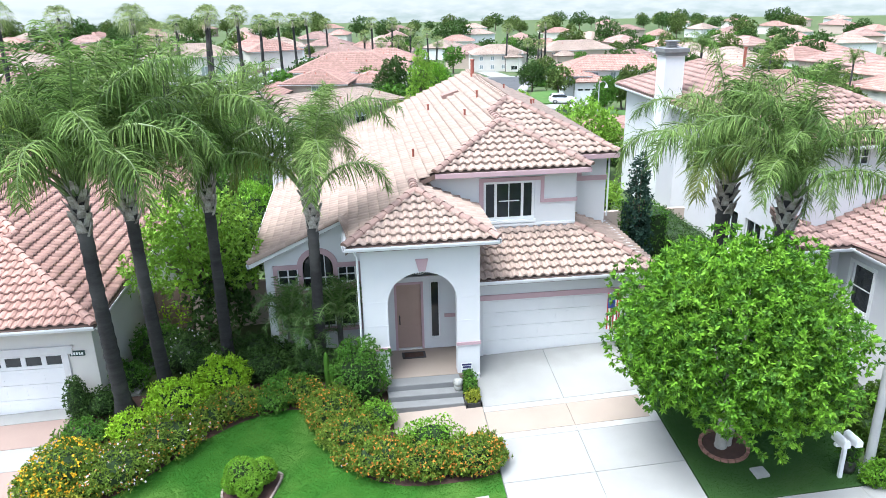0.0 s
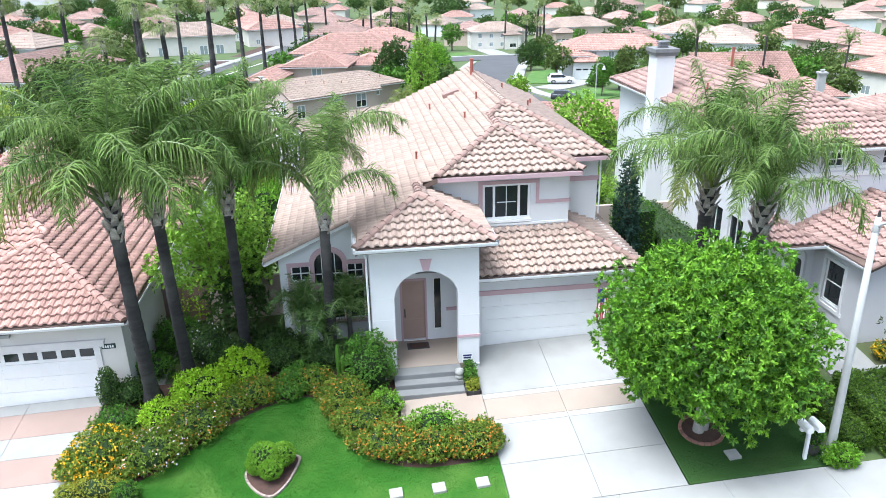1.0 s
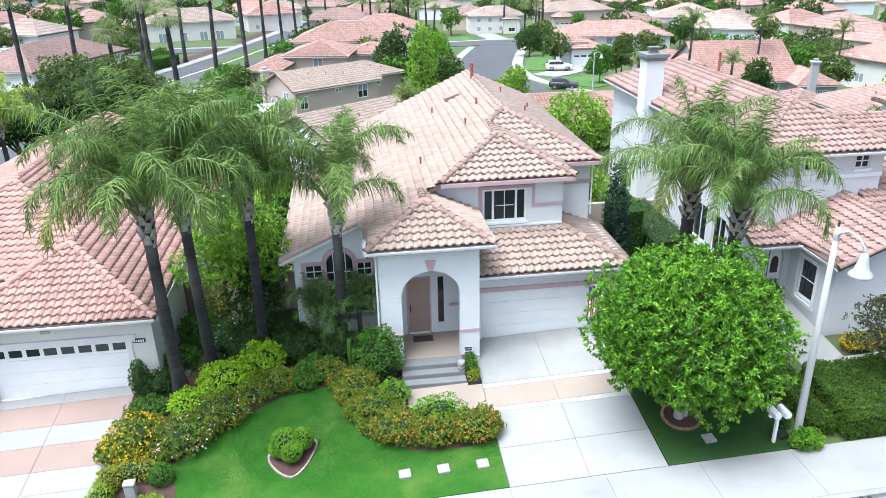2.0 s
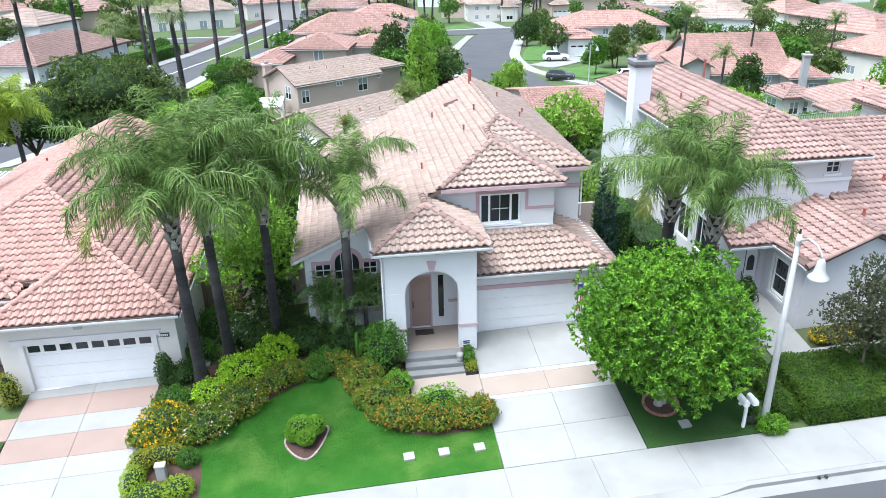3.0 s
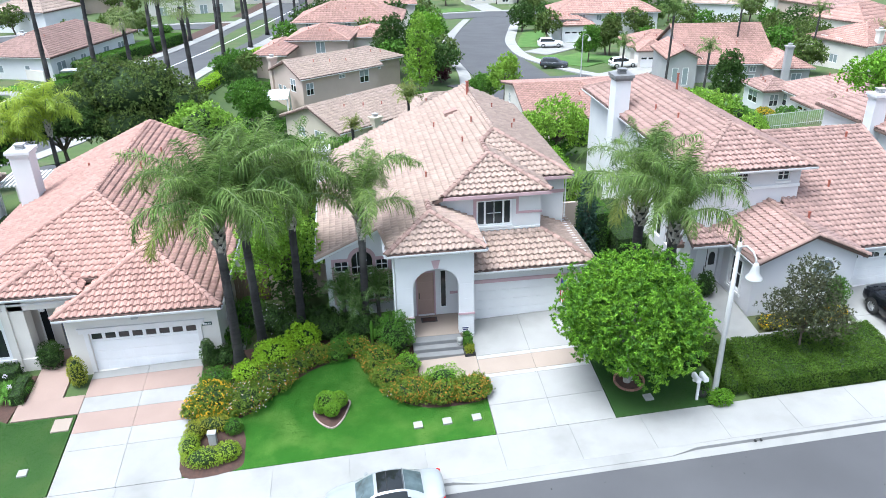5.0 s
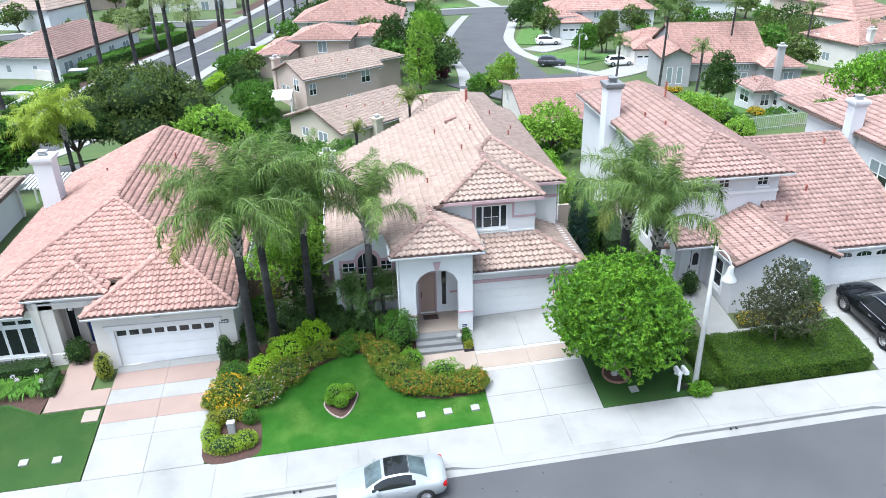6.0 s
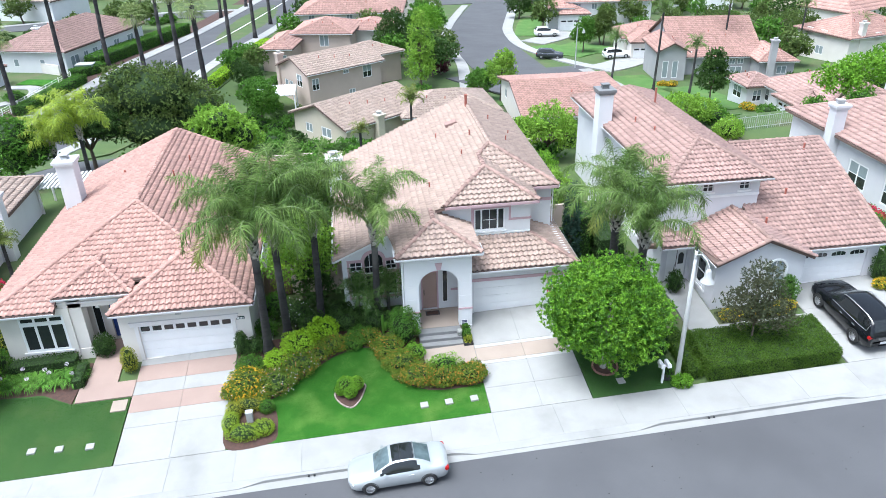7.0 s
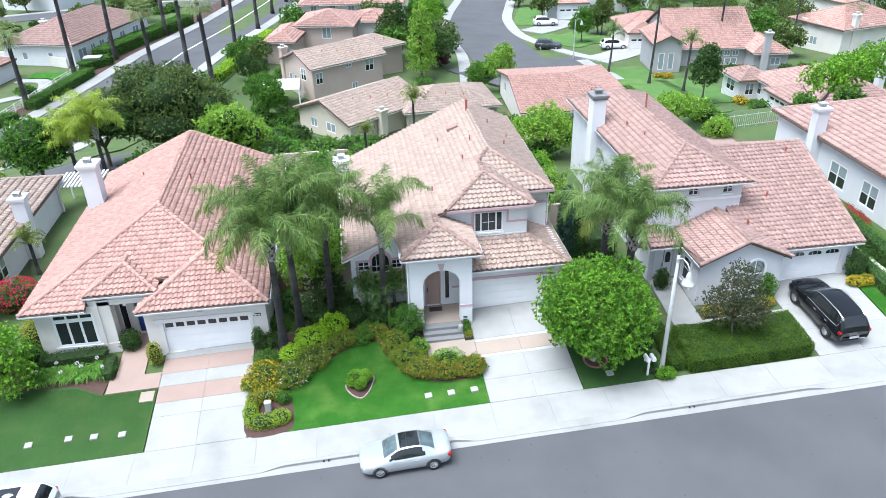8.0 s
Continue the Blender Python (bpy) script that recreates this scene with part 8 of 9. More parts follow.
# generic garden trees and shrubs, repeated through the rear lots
# first tree kind: greyed leaf colour stands in for haze over far lots
proto = [tree("tree", -70, 84, 5, [(0, 0, 3.2, 2.2, 2.1, 2.0), (1.1, 0.5, 2.5, 1.6, 1.5, 1.4)], LEAF_OLIVE, "rounded garden tree with leaves greyed for haze", seed=250, n=330, length=0.48, width=0.25, per=4, group="garden trees"),
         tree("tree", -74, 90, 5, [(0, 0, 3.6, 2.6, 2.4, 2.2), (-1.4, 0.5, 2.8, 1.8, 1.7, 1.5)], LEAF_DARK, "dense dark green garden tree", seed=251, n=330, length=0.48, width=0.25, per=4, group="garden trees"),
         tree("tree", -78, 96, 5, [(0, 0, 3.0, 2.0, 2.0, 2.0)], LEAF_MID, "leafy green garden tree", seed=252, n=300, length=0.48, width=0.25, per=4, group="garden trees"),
         shrub("garden_shrub", -72, 80, 1.4, 1.2, 1.3, LEAF_MID, "rounded green garden shrub", seed=253, n=260, length=0.25, width=0.14, group="garden shrubs"),
         shrub("garden_shrub", -76, 80, 1.2, 1.2, 1.1, LEAF_DARK, "dark rounded garden shrub", seed=254, n=260, length=0.25, width=0.14, group="garden shrubs")]
rng = random.Random(21)
def scatter(count, x0, x1, y0, y1, kinds_, gap, low=0.8, high=1.25):
    """Garden plants strewn over a stretch of lots, clear of houses, streets and each other."""
    done, tries = 0, 0
    while done < count and tries < count * 30:
        tries += 1
        x, y = rng.uniform(x0, x1), rng.uniform(y0, y1)
        if any((x - a) ** 2 + (y - b) ** 2 < r * r for a, b, r in TAKEN):
            continue
        k = rng.choice(kinds_)
        TAKEN.append((x, y, gap))
        copy_thing(proto[k], pose(x, y, land(x, y) - 0.05, 0, 0, rng.uniform(0, 360)) @ Matrix.Scale(rng.uniform(low, high), 4))
        done += 1


scatter(46, -24, 34, 43, 58, (3, 4, 3), 1.7)
scatter(26, -22, -8, 58, 84, (3, 4, 3), 1.9)
scatter(18, 8, 34, 58, 92, (3, 4), 1.8)
scatter(26, 34, 72, 54, 92, (3, 4, 3), 2.4)
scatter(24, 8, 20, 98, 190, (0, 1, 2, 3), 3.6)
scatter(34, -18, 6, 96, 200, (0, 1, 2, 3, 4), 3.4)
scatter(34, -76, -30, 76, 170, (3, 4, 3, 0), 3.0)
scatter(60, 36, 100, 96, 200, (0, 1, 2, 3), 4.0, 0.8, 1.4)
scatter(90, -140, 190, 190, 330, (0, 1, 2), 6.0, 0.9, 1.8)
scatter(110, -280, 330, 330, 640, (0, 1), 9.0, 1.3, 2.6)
# tall fan palms
fans = []
FAN = ((-43.7, 83.8, 9.6), (-41.6, 97.5, 14.0), (-31.7, 102.1, 8.6))
for i, (x, y, h) in enumerate(FAN):
    root = thing("fan_palm", pose(x, y, land(x, y)), "tall slim fan palm beside the road", "palm", "fan palms")
    fan_palm_parts(root, h, 260 + i)
    fans.append(root)
for i, (x, y) in enumerate(((-38.3, 107.4), (-23.6, 88.5), (-20.4, 86.5), (-20.2, 112.5), (-18.0, 130.5), (-16.6, 150), (-34.2, 127), (-30.6, 142), (-14.6, 168), (-12.6, 186), (-28.0, 160), (-10.4, 206), (-24.4, 178), (-6.0, 226))):
    copy_thing(fans[1], pose(x, y, land(x, y), 0, 0, rng.uniform(0, 360)) @ Matrix.Diagonal((1, 1, rng.uniform(0.84, 1.08), 1)))
for i in range(14):
    x, y = (4 + 2.6 * i + rng.uniform(-1, 1), 214 + rng.uniform(-4, 8)) if i < 9 else (50 + rng.uniform(-2, 12), 226 + rng.uniform(-2, 6))
    copy_thing(fans[i % 2], pose(x, y, land(x, y), 0, 0, rng.uniform(0, 360)) @ Matrix.Scale(rng.uniform(0.85, 1.05), 4))
def hedge_line(p, q, width, h, material, label, density=60, length=0.14, seed=1):
    """A clipped hedge between two plan points."""
    p, q = Vector(p), Vector(q)
    d = q - p
    m = pose(p.x, p.y, 0, 0, 0, math.degrees(math.atan2(d.y, d.x)))
    root = thing("hedge", (p.x, p.y, land(p.x, p.y)), label, "hedge")
    L = d.length
    pts, o = box_points(int((L * width + 2 * h * (L + width)) * density), 0, L, -width / 2, width / 2, 0, h, seed)
    turn = np.array(m.to_3x3())
    pts, o = pts @ turn.T + np.array([p.x, p.y, 0]), o @ turn.T
    pts[:, 2] += np.array([land(a, b) for a, b in pts[:, :2]])
    b = Build()
    cs = [m @ Vector((a, c, 0)) for a, c in ((0.1, -width / 2 + 0.1), (L - 0.1, -width / 2 + 0.1), (L - 0.1, width / 2 - 0.1), (0.1, width / 2 - 0.1))]
    b.slab([(c.x, c.y, land(c.x, c.y) + h - 0.12) for c in cs], h)
    b.make("inner_mass", INNER_SHADE, root)
    leaves("foliage", pts, o, length, length * 0.55, 3, material, root, seed)
    return root


for p_, q_, w_, h_, lab in (((-43.0, 83.0), (-39.8, 98.6), 1.7, 1.3, "long clipped hedge beside the palm road"), ((-41.8, 101.4), (-38.6, 105.6), 2.0, 1.3, "clipped hedge round a green cabinet"), ((-40.4, 107.0), (-32.4, 140.0), 2.6, 1.9, "tall clipped hedge before a white house"), ((-20.6, 92.0), (-15.2, 124.0), 1.4, 1.2, "clipped yellow green hedge along the palm road"), ((-48.5, 68.0), (-43.8, 79.5), 1.6, 1.1, "clipped hedge on the road corner")):
    hedge_line(p_, q_, w_, h_, LEAF_LIME if "yellow" in lab else LEAF_MID, lab, seed=int(-p_[0]))
ribbon("garden_wall", [(-58.3, 113), (-50, 108.0), (-44.6, 104.4)], 0.12, STUCCO_CREAM, 1.4, "low cream stucco garden wall", "wall", 1.7)
ribbon("garden_path", [(-50, 98), (-46, 97), (-45, 92), (-49, 88)], 0.9, CONCRETE, 0.06, "curved pale concrete garden path", "path", 0.15)
ribbon("lawn", [(-49, 101), (-45.5, 100), (-44, 99)], 1.4, GRASS, 0.05, "small curved lawn behind a rail fence", "lawn", 0.15)
rail_w = thing("rail_fence", (-43.5, 88, land(-43.5, 88)), "white metal rail fence behind a clipped hedge", "fence")
for i in range(14):
    x, y = -45.6 + 3.6 * i / 13, 77 + 24 * i / 13
    Build().box(x - 0.04, x + 0.04, y - 0.04, y + 0.04, land(x, y) - 0.1, land(x, y) + 1.25).make("post", WHITE, rail_w)
for dz in (0.35, 0.6, 0.85, 1.15):
    Build().tube([(-45.6, 77, land(-45.6, 77) + dz), (-43.8, 89, land(-43.8, 89) + dz), (-42.0, 101, land(-42, 101) + dz)], [0.025] * 3, 6).make("rail", WHITE, rail_w)
cab = thing("utility_cabinet", (-40.6, 104.0, land(-40.6, 104.0)), "grey green utility cabinet among hedges", "utility box")
z_ = land(-40.6, 104.0)
Build().box(-41.8, -39.4, 103.2, 104.8, z_ - 0.1, z_ + 1.5).make("cabinet", mat("grey green cabinet paint", (0.28, 0.34, 0.31), (0.24, 0.30, 0.27), 0.5, bump=0.05), cab, bevel=0.03)
Build().box(-41.9, -39.3, 103.1, 104.9, z_ + 1.5, z_ + 1.58).make("lid", METAL, cab, bevel=0.02)
aw_ = thing("patio_cover", (-11.3, 84.0, land(-11.3, 84)), "white slatted patio cover beside a tan house", "patio cover")
zp = land(-11.3, 84) + 2.6
for i in range(16):
    Build().box(-14.0 + i * 0.34, -13.72 + i * 0.34, 81.2, 86.4, zp, zp + 0.1).make("slat", WHITE, aw_)
for x, y in ((-13.9, 81.4), (-8.7, 81.4), (-13.9, 86.2), (-8.7, 86.2)):
    Build().box(x - 0.09, x + 0.09, y - 0.09, y + 0.09, land(x, y) - 0.1, zp).make("post", WHITE, aw_)
aw2 = thing("pergola", (-25.0, 45.0, land(-25, 45)), "weathered white slatted pergola in a side garden", "pergola")
for i in range(12):
    Build().box(-26.8 + i * 0.3, -26.65 + i * 0.3, 43.4, 46.6, 0.9, 1.02).make("slat", TRIM, aw2)
for x, y in ((-26.7, 43.6), (-23.5, 43.6), (-26.7, 46.4), (-23.5, 46.4)):
    Build().box(x - 0.07, x + 0.07, y - 0.07, y + 0.07, land(x, y) - 0.1, 0.9).make("post", TRIM, aw2)

# ---- distance backdrop: glowing sheet, haze painted in as a fade with height ----
hz_mat = bpy.data.materials.new("painted haze backdrop")
hz_mat.use_nodes = True
n_, k_ = hz_mat.node_tree.nodes, hz_mat.node_tree.links
n_.remove(n_["Principled BSDF"])
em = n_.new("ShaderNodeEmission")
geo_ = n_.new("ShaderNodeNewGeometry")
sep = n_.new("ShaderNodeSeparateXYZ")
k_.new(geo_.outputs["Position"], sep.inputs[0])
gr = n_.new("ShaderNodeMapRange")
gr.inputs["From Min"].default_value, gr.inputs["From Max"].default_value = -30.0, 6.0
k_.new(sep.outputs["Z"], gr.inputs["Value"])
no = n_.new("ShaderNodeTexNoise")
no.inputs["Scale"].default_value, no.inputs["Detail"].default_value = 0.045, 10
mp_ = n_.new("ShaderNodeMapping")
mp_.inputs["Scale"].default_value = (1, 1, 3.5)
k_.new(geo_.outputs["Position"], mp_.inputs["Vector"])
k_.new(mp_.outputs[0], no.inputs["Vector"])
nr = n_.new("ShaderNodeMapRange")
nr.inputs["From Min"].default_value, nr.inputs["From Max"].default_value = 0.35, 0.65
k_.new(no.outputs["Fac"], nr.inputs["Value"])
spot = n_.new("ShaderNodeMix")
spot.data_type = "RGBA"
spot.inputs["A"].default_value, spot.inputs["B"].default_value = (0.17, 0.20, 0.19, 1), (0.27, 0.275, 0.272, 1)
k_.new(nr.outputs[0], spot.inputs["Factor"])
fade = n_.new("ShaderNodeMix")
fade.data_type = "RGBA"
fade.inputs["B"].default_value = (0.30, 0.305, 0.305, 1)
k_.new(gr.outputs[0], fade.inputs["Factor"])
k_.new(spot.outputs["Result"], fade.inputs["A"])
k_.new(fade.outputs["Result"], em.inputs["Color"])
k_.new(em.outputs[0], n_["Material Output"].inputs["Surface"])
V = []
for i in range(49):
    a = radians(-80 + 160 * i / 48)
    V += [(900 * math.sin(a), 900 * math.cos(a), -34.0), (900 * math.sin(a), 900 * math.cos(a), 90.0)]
tagged(arrays("backdrop", V, [(2 * i, 2 * i + 2, 2 * i + 3, 2 * i + 1) for i in range(48)], hz_mat), "glowing backdrop painted as pale hazy hills and town", "backdrop", kind="structure")

# ---- street furniture ----
px0, py0 = 13.18, 14.3
pz0 = land(px0, py0)
lamp = thing("street_lamp", (px0, py0, pz0), "pale street lamp with a bell-shaped hood on a curved arm", "street lamp")
Build().tube([(px0, py0, pz0 - 0.2), (px0, py0, pz0 + 0.02), (px0, py0, pz0 + 3.0), (px0, py0, pz0 + 7.45)], [0.13, 0.13, 0.11, 0.075], 14).make("pole", METAL, lamp, smooth=True)
Build().lathe([(0.2, 0.0), (0.2, 0.05), (0.14, 0.12), (0.13, 0.3)], (px0, py0, pz0), 14).make("base_collar", METAL, lamp, smooth=True)
Build().lathe([(0.09, 7.05), (0.095, 7.15), (0.09, 7.25)], (px0, py0, pz0), 12).make("collar", METAL, lamp)
Build().tube([(px0, py0, pz0 + 7.4), (px0, py0, pz0 + 7.62)], [0.045, 0.03], 8).make("photocell", IRON, lamp)
hx, hy = px0 + 0.12, py0 - 1.12
arm = [(px0 + (hx - px0) * u, py0 + (hy - py0) * u, pz0 + z) for u, z in ((0.0, 7.1), (0.12, 7.3), (0.4, 7.45), (0.75, 7.4), (0.95, 7.2), (1.0, 6.95))]
Build().tube(arm, [0.04] * 6, 8).make("arm", METAL, lamp, smooth=True)
Build().lathe([(0.0, 7.08), (0.07, 7.07), (0.12, 6.96), (0.16, 6.76), (0.2, 6.58), (0.31, 6.46), (0.33, 6.40), (0.3, 6.38), (0.18, 6.46), (0.0, 6.51)], (hx, hy, pz0), 18).make("hood", METAL, lamp, smooth=True)
Build().lathe([(0.16, 6.46), (0.15, 6.34), (0.0, 6.30)], (hx, hy, pz0), 14).make("lens", LAMP_CLEAR, lamp, smooth=True)

mx, my = 12.42, 14.32
mz = land(mx, my)
mail = thing("mailbox", (mx, my, mz), "two white mailboxes side by side on a white post", "mailbox")
Build().box(mx - 0.05, mx + 0.05, my - 0.05, my + 0.05, mz - 0.2, mz + 1.05).make("post", WHITE, mail, bevel=0.008)
Build().box(mx - 0.3, mx + 0.3, my - 0.06, my + 0.06, mz + 1.0, mz + 1.08).make("cross_arm", WHITE, mail, bevel=0.008)
for dx in (-0.17, 0.17):
    b = Build()
    prof = [(-0.1, 0.0), (0.1, 0.0), (0.1, 0.12)] + [(0.1 * math.cos(a * math.pi / 8), 0.12 + 0.1 * math.sin(a * math.pi / 8)) for a in range(1, 8)] + [(-0.1, 0.12)]
    b.prism(prof, 0.5, pose(mx + dx, my - 0.28, mz + 1.09, 90, 0, 0) @ pose(0, 0, 0))
    bx = b.make("box", WHITE, mail)
    Build().prism([(0.92 * a, 0.01 + 0.92 * c) for a, c in prof], 0.02, pose(mx + dx, my - 0.295, mz + 1.09, 90, 0, 0)).make("door", WHITE, bx)
    Build().box(mx + dx + 0.1, mx + dx + 0.115, my - 0.2, my - 0.05, mz + 1.2, mz + 1.24).make("flag", TRIM, bx)

sg = thing("yard_sign", (3.3, 20.0, land(3.3, 20.0)), "small white yard sign with dark blue bars on a stake", "sign")
zs = land(3.3, 20.0)
Build().tube([(3.3, 20.0, zs - 0.1), (3.3, 20.0, zs + 0.65)], [0.012, 0.012], 6).make("stake", IRON, sg)
Build().box(3.12, 3.48, 19.985, 19.99, zs + 0.5, zs + 0.82).make("board", WHITE, sg)
for z, w in ((0.76, 0.3), (0.67, 0.26), (0.55, 0.3)):
    Build().box(3.3 - w / 2, 3.3 + w / 2, 19.978, 19.984, zs + z - 0.03, zs + z + 0.03).make("bar", NAVY, sg)

orn = thing("garden_ornament", (2.95, 19.55, -0.08), "small pale carved stone ornament on the steps", "ornament")
b = Build()
for (x, z, r, sx) in ((2.95, 0.09, 0.15, 1.0), (2.95, 0.25, 0.16, 1.15), (2.88, 0.32, 0.08, 1), (3.03, 0.32, 0.08, 1)):
    b.lathe([(0.0, -r * 0.9), (r * 0.7, -r * 0.65), (r, 0.0), (r * 0.7, r * 0.65), (0.0, r * 0.9)], (x, 19.55, -0.07 + z), 10)
b.make("figure", STONE, orn, smooth=True)
mat_ = thing("doormat", (1.75, 21.7, 0.1), "dark woven doormat before the front door", "doormat")
Build().box(1.35, 2.15, 21.5, 21.95, 0.1, 0.122).make("mat_field", IRON, mat_, bevel=0.006)
Build().box(1.43, 2.07, 21.57, 21.88, 0.122, 0.126).make("pattern", MULCH, mat_)

fl = thing("flag", (8.5, 21.3, 0.9), "striped red and white flag hanging from a short pole", "flag")
Build().tube([(8.75, 21.45, 2.0), (8.35, 20.9, 2.35)], [0.015, 0.015], 6).make("pole", WHITE, fl)
STRIPE_R = mat("red cloth", (0.45, 0.03, 0.05), (0.4, 0.03, 0.045), 0.9, bump=0.05)
STRIPE_B = mat("blue cloth", (0.03, 0.05, 0.2), (0.03, 0.045, 0.17), 0.9, bump=0.05)
for i in range(9):
    x0 = 8.2 + i * 0.05
    f = lambda a: 20.95 + 0.03 * math.sin(a * 30)
    Build().add([(x0, f(x0), 2.25), (x0 + 0.05, f(x0 + 0.05), 2.27), (x0 + 0.05, f(x0 + 0.05) + 0.02, 0.95), (x0, f(x0) + 0.02, 0.93), (x0, f(x0) + 0.012, 2.25), (x0 + 0.05, f(x0 + 0.05) + 0.012, 2.27), (x0 + 0.05, f(x0 + 0.05) + 0.032, 0.95), (x0, f(x0) + 0.032, 0.93)],
                [(0, 1, 2, 3), (7, 6, 5, 4), (0, 4, 5, 1), (1, 5, 6, 2), (2, 6, 7, 3), (3, 7, 4, 0)]).make("stripe", (STRIPE_R, WHITE)[i % 2] if i < 6 else STRIPE_R if i % 2 == 0 else WHITE, fl)
Build().box(8.2, 8.43, 20.90, 20.93, 1.75, 2.26).make("canton", STRIPE_B, fl)

gate = thing("side_gate", (-6.9, 26.3, -0.4), "brown boarded side gate between two houses", "gate")
for i in range(9):
    Build().box(-8.2 + i * 0.2, -8.015 + i * 0.2, 26.2, 26.24, -0.42, 1.35).make("board", FENCE, gate)
Build().box(-8.25, -6.35, 26.24, 26.3, 1.0, 1.1).make("rail", FENCE, gate)
Build().box(-8.25, -6.35, 26.24, 26.3, -0.2, -0.1).make("rail", FENCE, gate)
side_wall = tagged(Build().box(-6.35, -3.2, 26.2, 26.4, -0.5, 1.4).make("wall_side", STUCCO_TAN), "tan side yard wall beside the gate", "wall", kind="structure")
side_path = tagged(strip("path", -8.1, -7.3, 21.5, 26.2, CONCRETE, 0.0, 0.1), "narrow pale concrete side path", "path", kind="structure")
east_wall = tagged(Build().box(10.1, 15.4, 31.0, 31.2, -0.2, 1.9).make("wall_east_side", STUCCO_TAN), "tan side yard wall between two houses", "wall", kind="structure")
ret_wall = tagged(Build().box(29.6, 29.85, 14.2, 33.0, -0.3, 1.2).make("wall_retaining", STUCCO_CREAM), "pale retaining wall along the property line", "wall", kind="structure")
rear_wall = tagged(Build().box(-22.5, 30.0, 48.6, 48.8, -1.6, 0.45).make("wall_rear", STUCCO_TAN), "tan block wall behind the gardens", "wall", kind="structure")
patio_e = tagged(strip("patio", 22.0, 31.5, 36.9, 44.0, CONCRETE_ROSE, 0.0, 0.1), "rose concrete patio behind the garage", "patio", kind="structure")
manhole = tagged(Build().lathe([(0.0, 0.012), (0.42, 0.012), (0.45, 0.0)], (16.6, 17.5, land(16.6, 17.5) + 0.004), 20).make("mat_round", IRON), "dark half-round mat on the path", "mat")
for i, (x, y) in enumerate(((16.0, 139), (36.4, 106.0), (50.5, 222))):
    z = land(x, y)
    r = thing("street_lamp", (x, y, z), "pale street lamp beside the rear street", "street lamp", "rear street lamps")
    Build().tube([(x, y, z - 0.2), (x, y, z + 6.6)], [0.1, 0.07], 8).make("pole", METAL, r)
    Build().tube([(x, y, z + 6.4), (x + 0.6, y, z + 6.7), (x + 1.1, y, z + 6.3)], [0.04] * 3, 6).make("arm", METAL, r)
    Build().lathe([(0.0, 6.3), (0.12, 6.2), (0.3, 5.7), (0.0, 5.65)], (x + 1.1, y, z), 12).make("hood", METAL, r)


# ---- cars ----
def loft(stations, close=True):
    """A skin through rings of points with the same count."""
    b = Build()
    n = len(stations[0])
    b.add([p for s in stations for p in s], [(i * n + j, i * n + (j + 1) % n, (i + 1) * n + (j + 1) % n, (i + 1) * n + j) for i in range(len(stations) - 1) for j in range(n)] + ([tuple(range(n))[::-1], tuple((len(stations) - 1) * n + j for j in range(n))] if close else []))
    return b


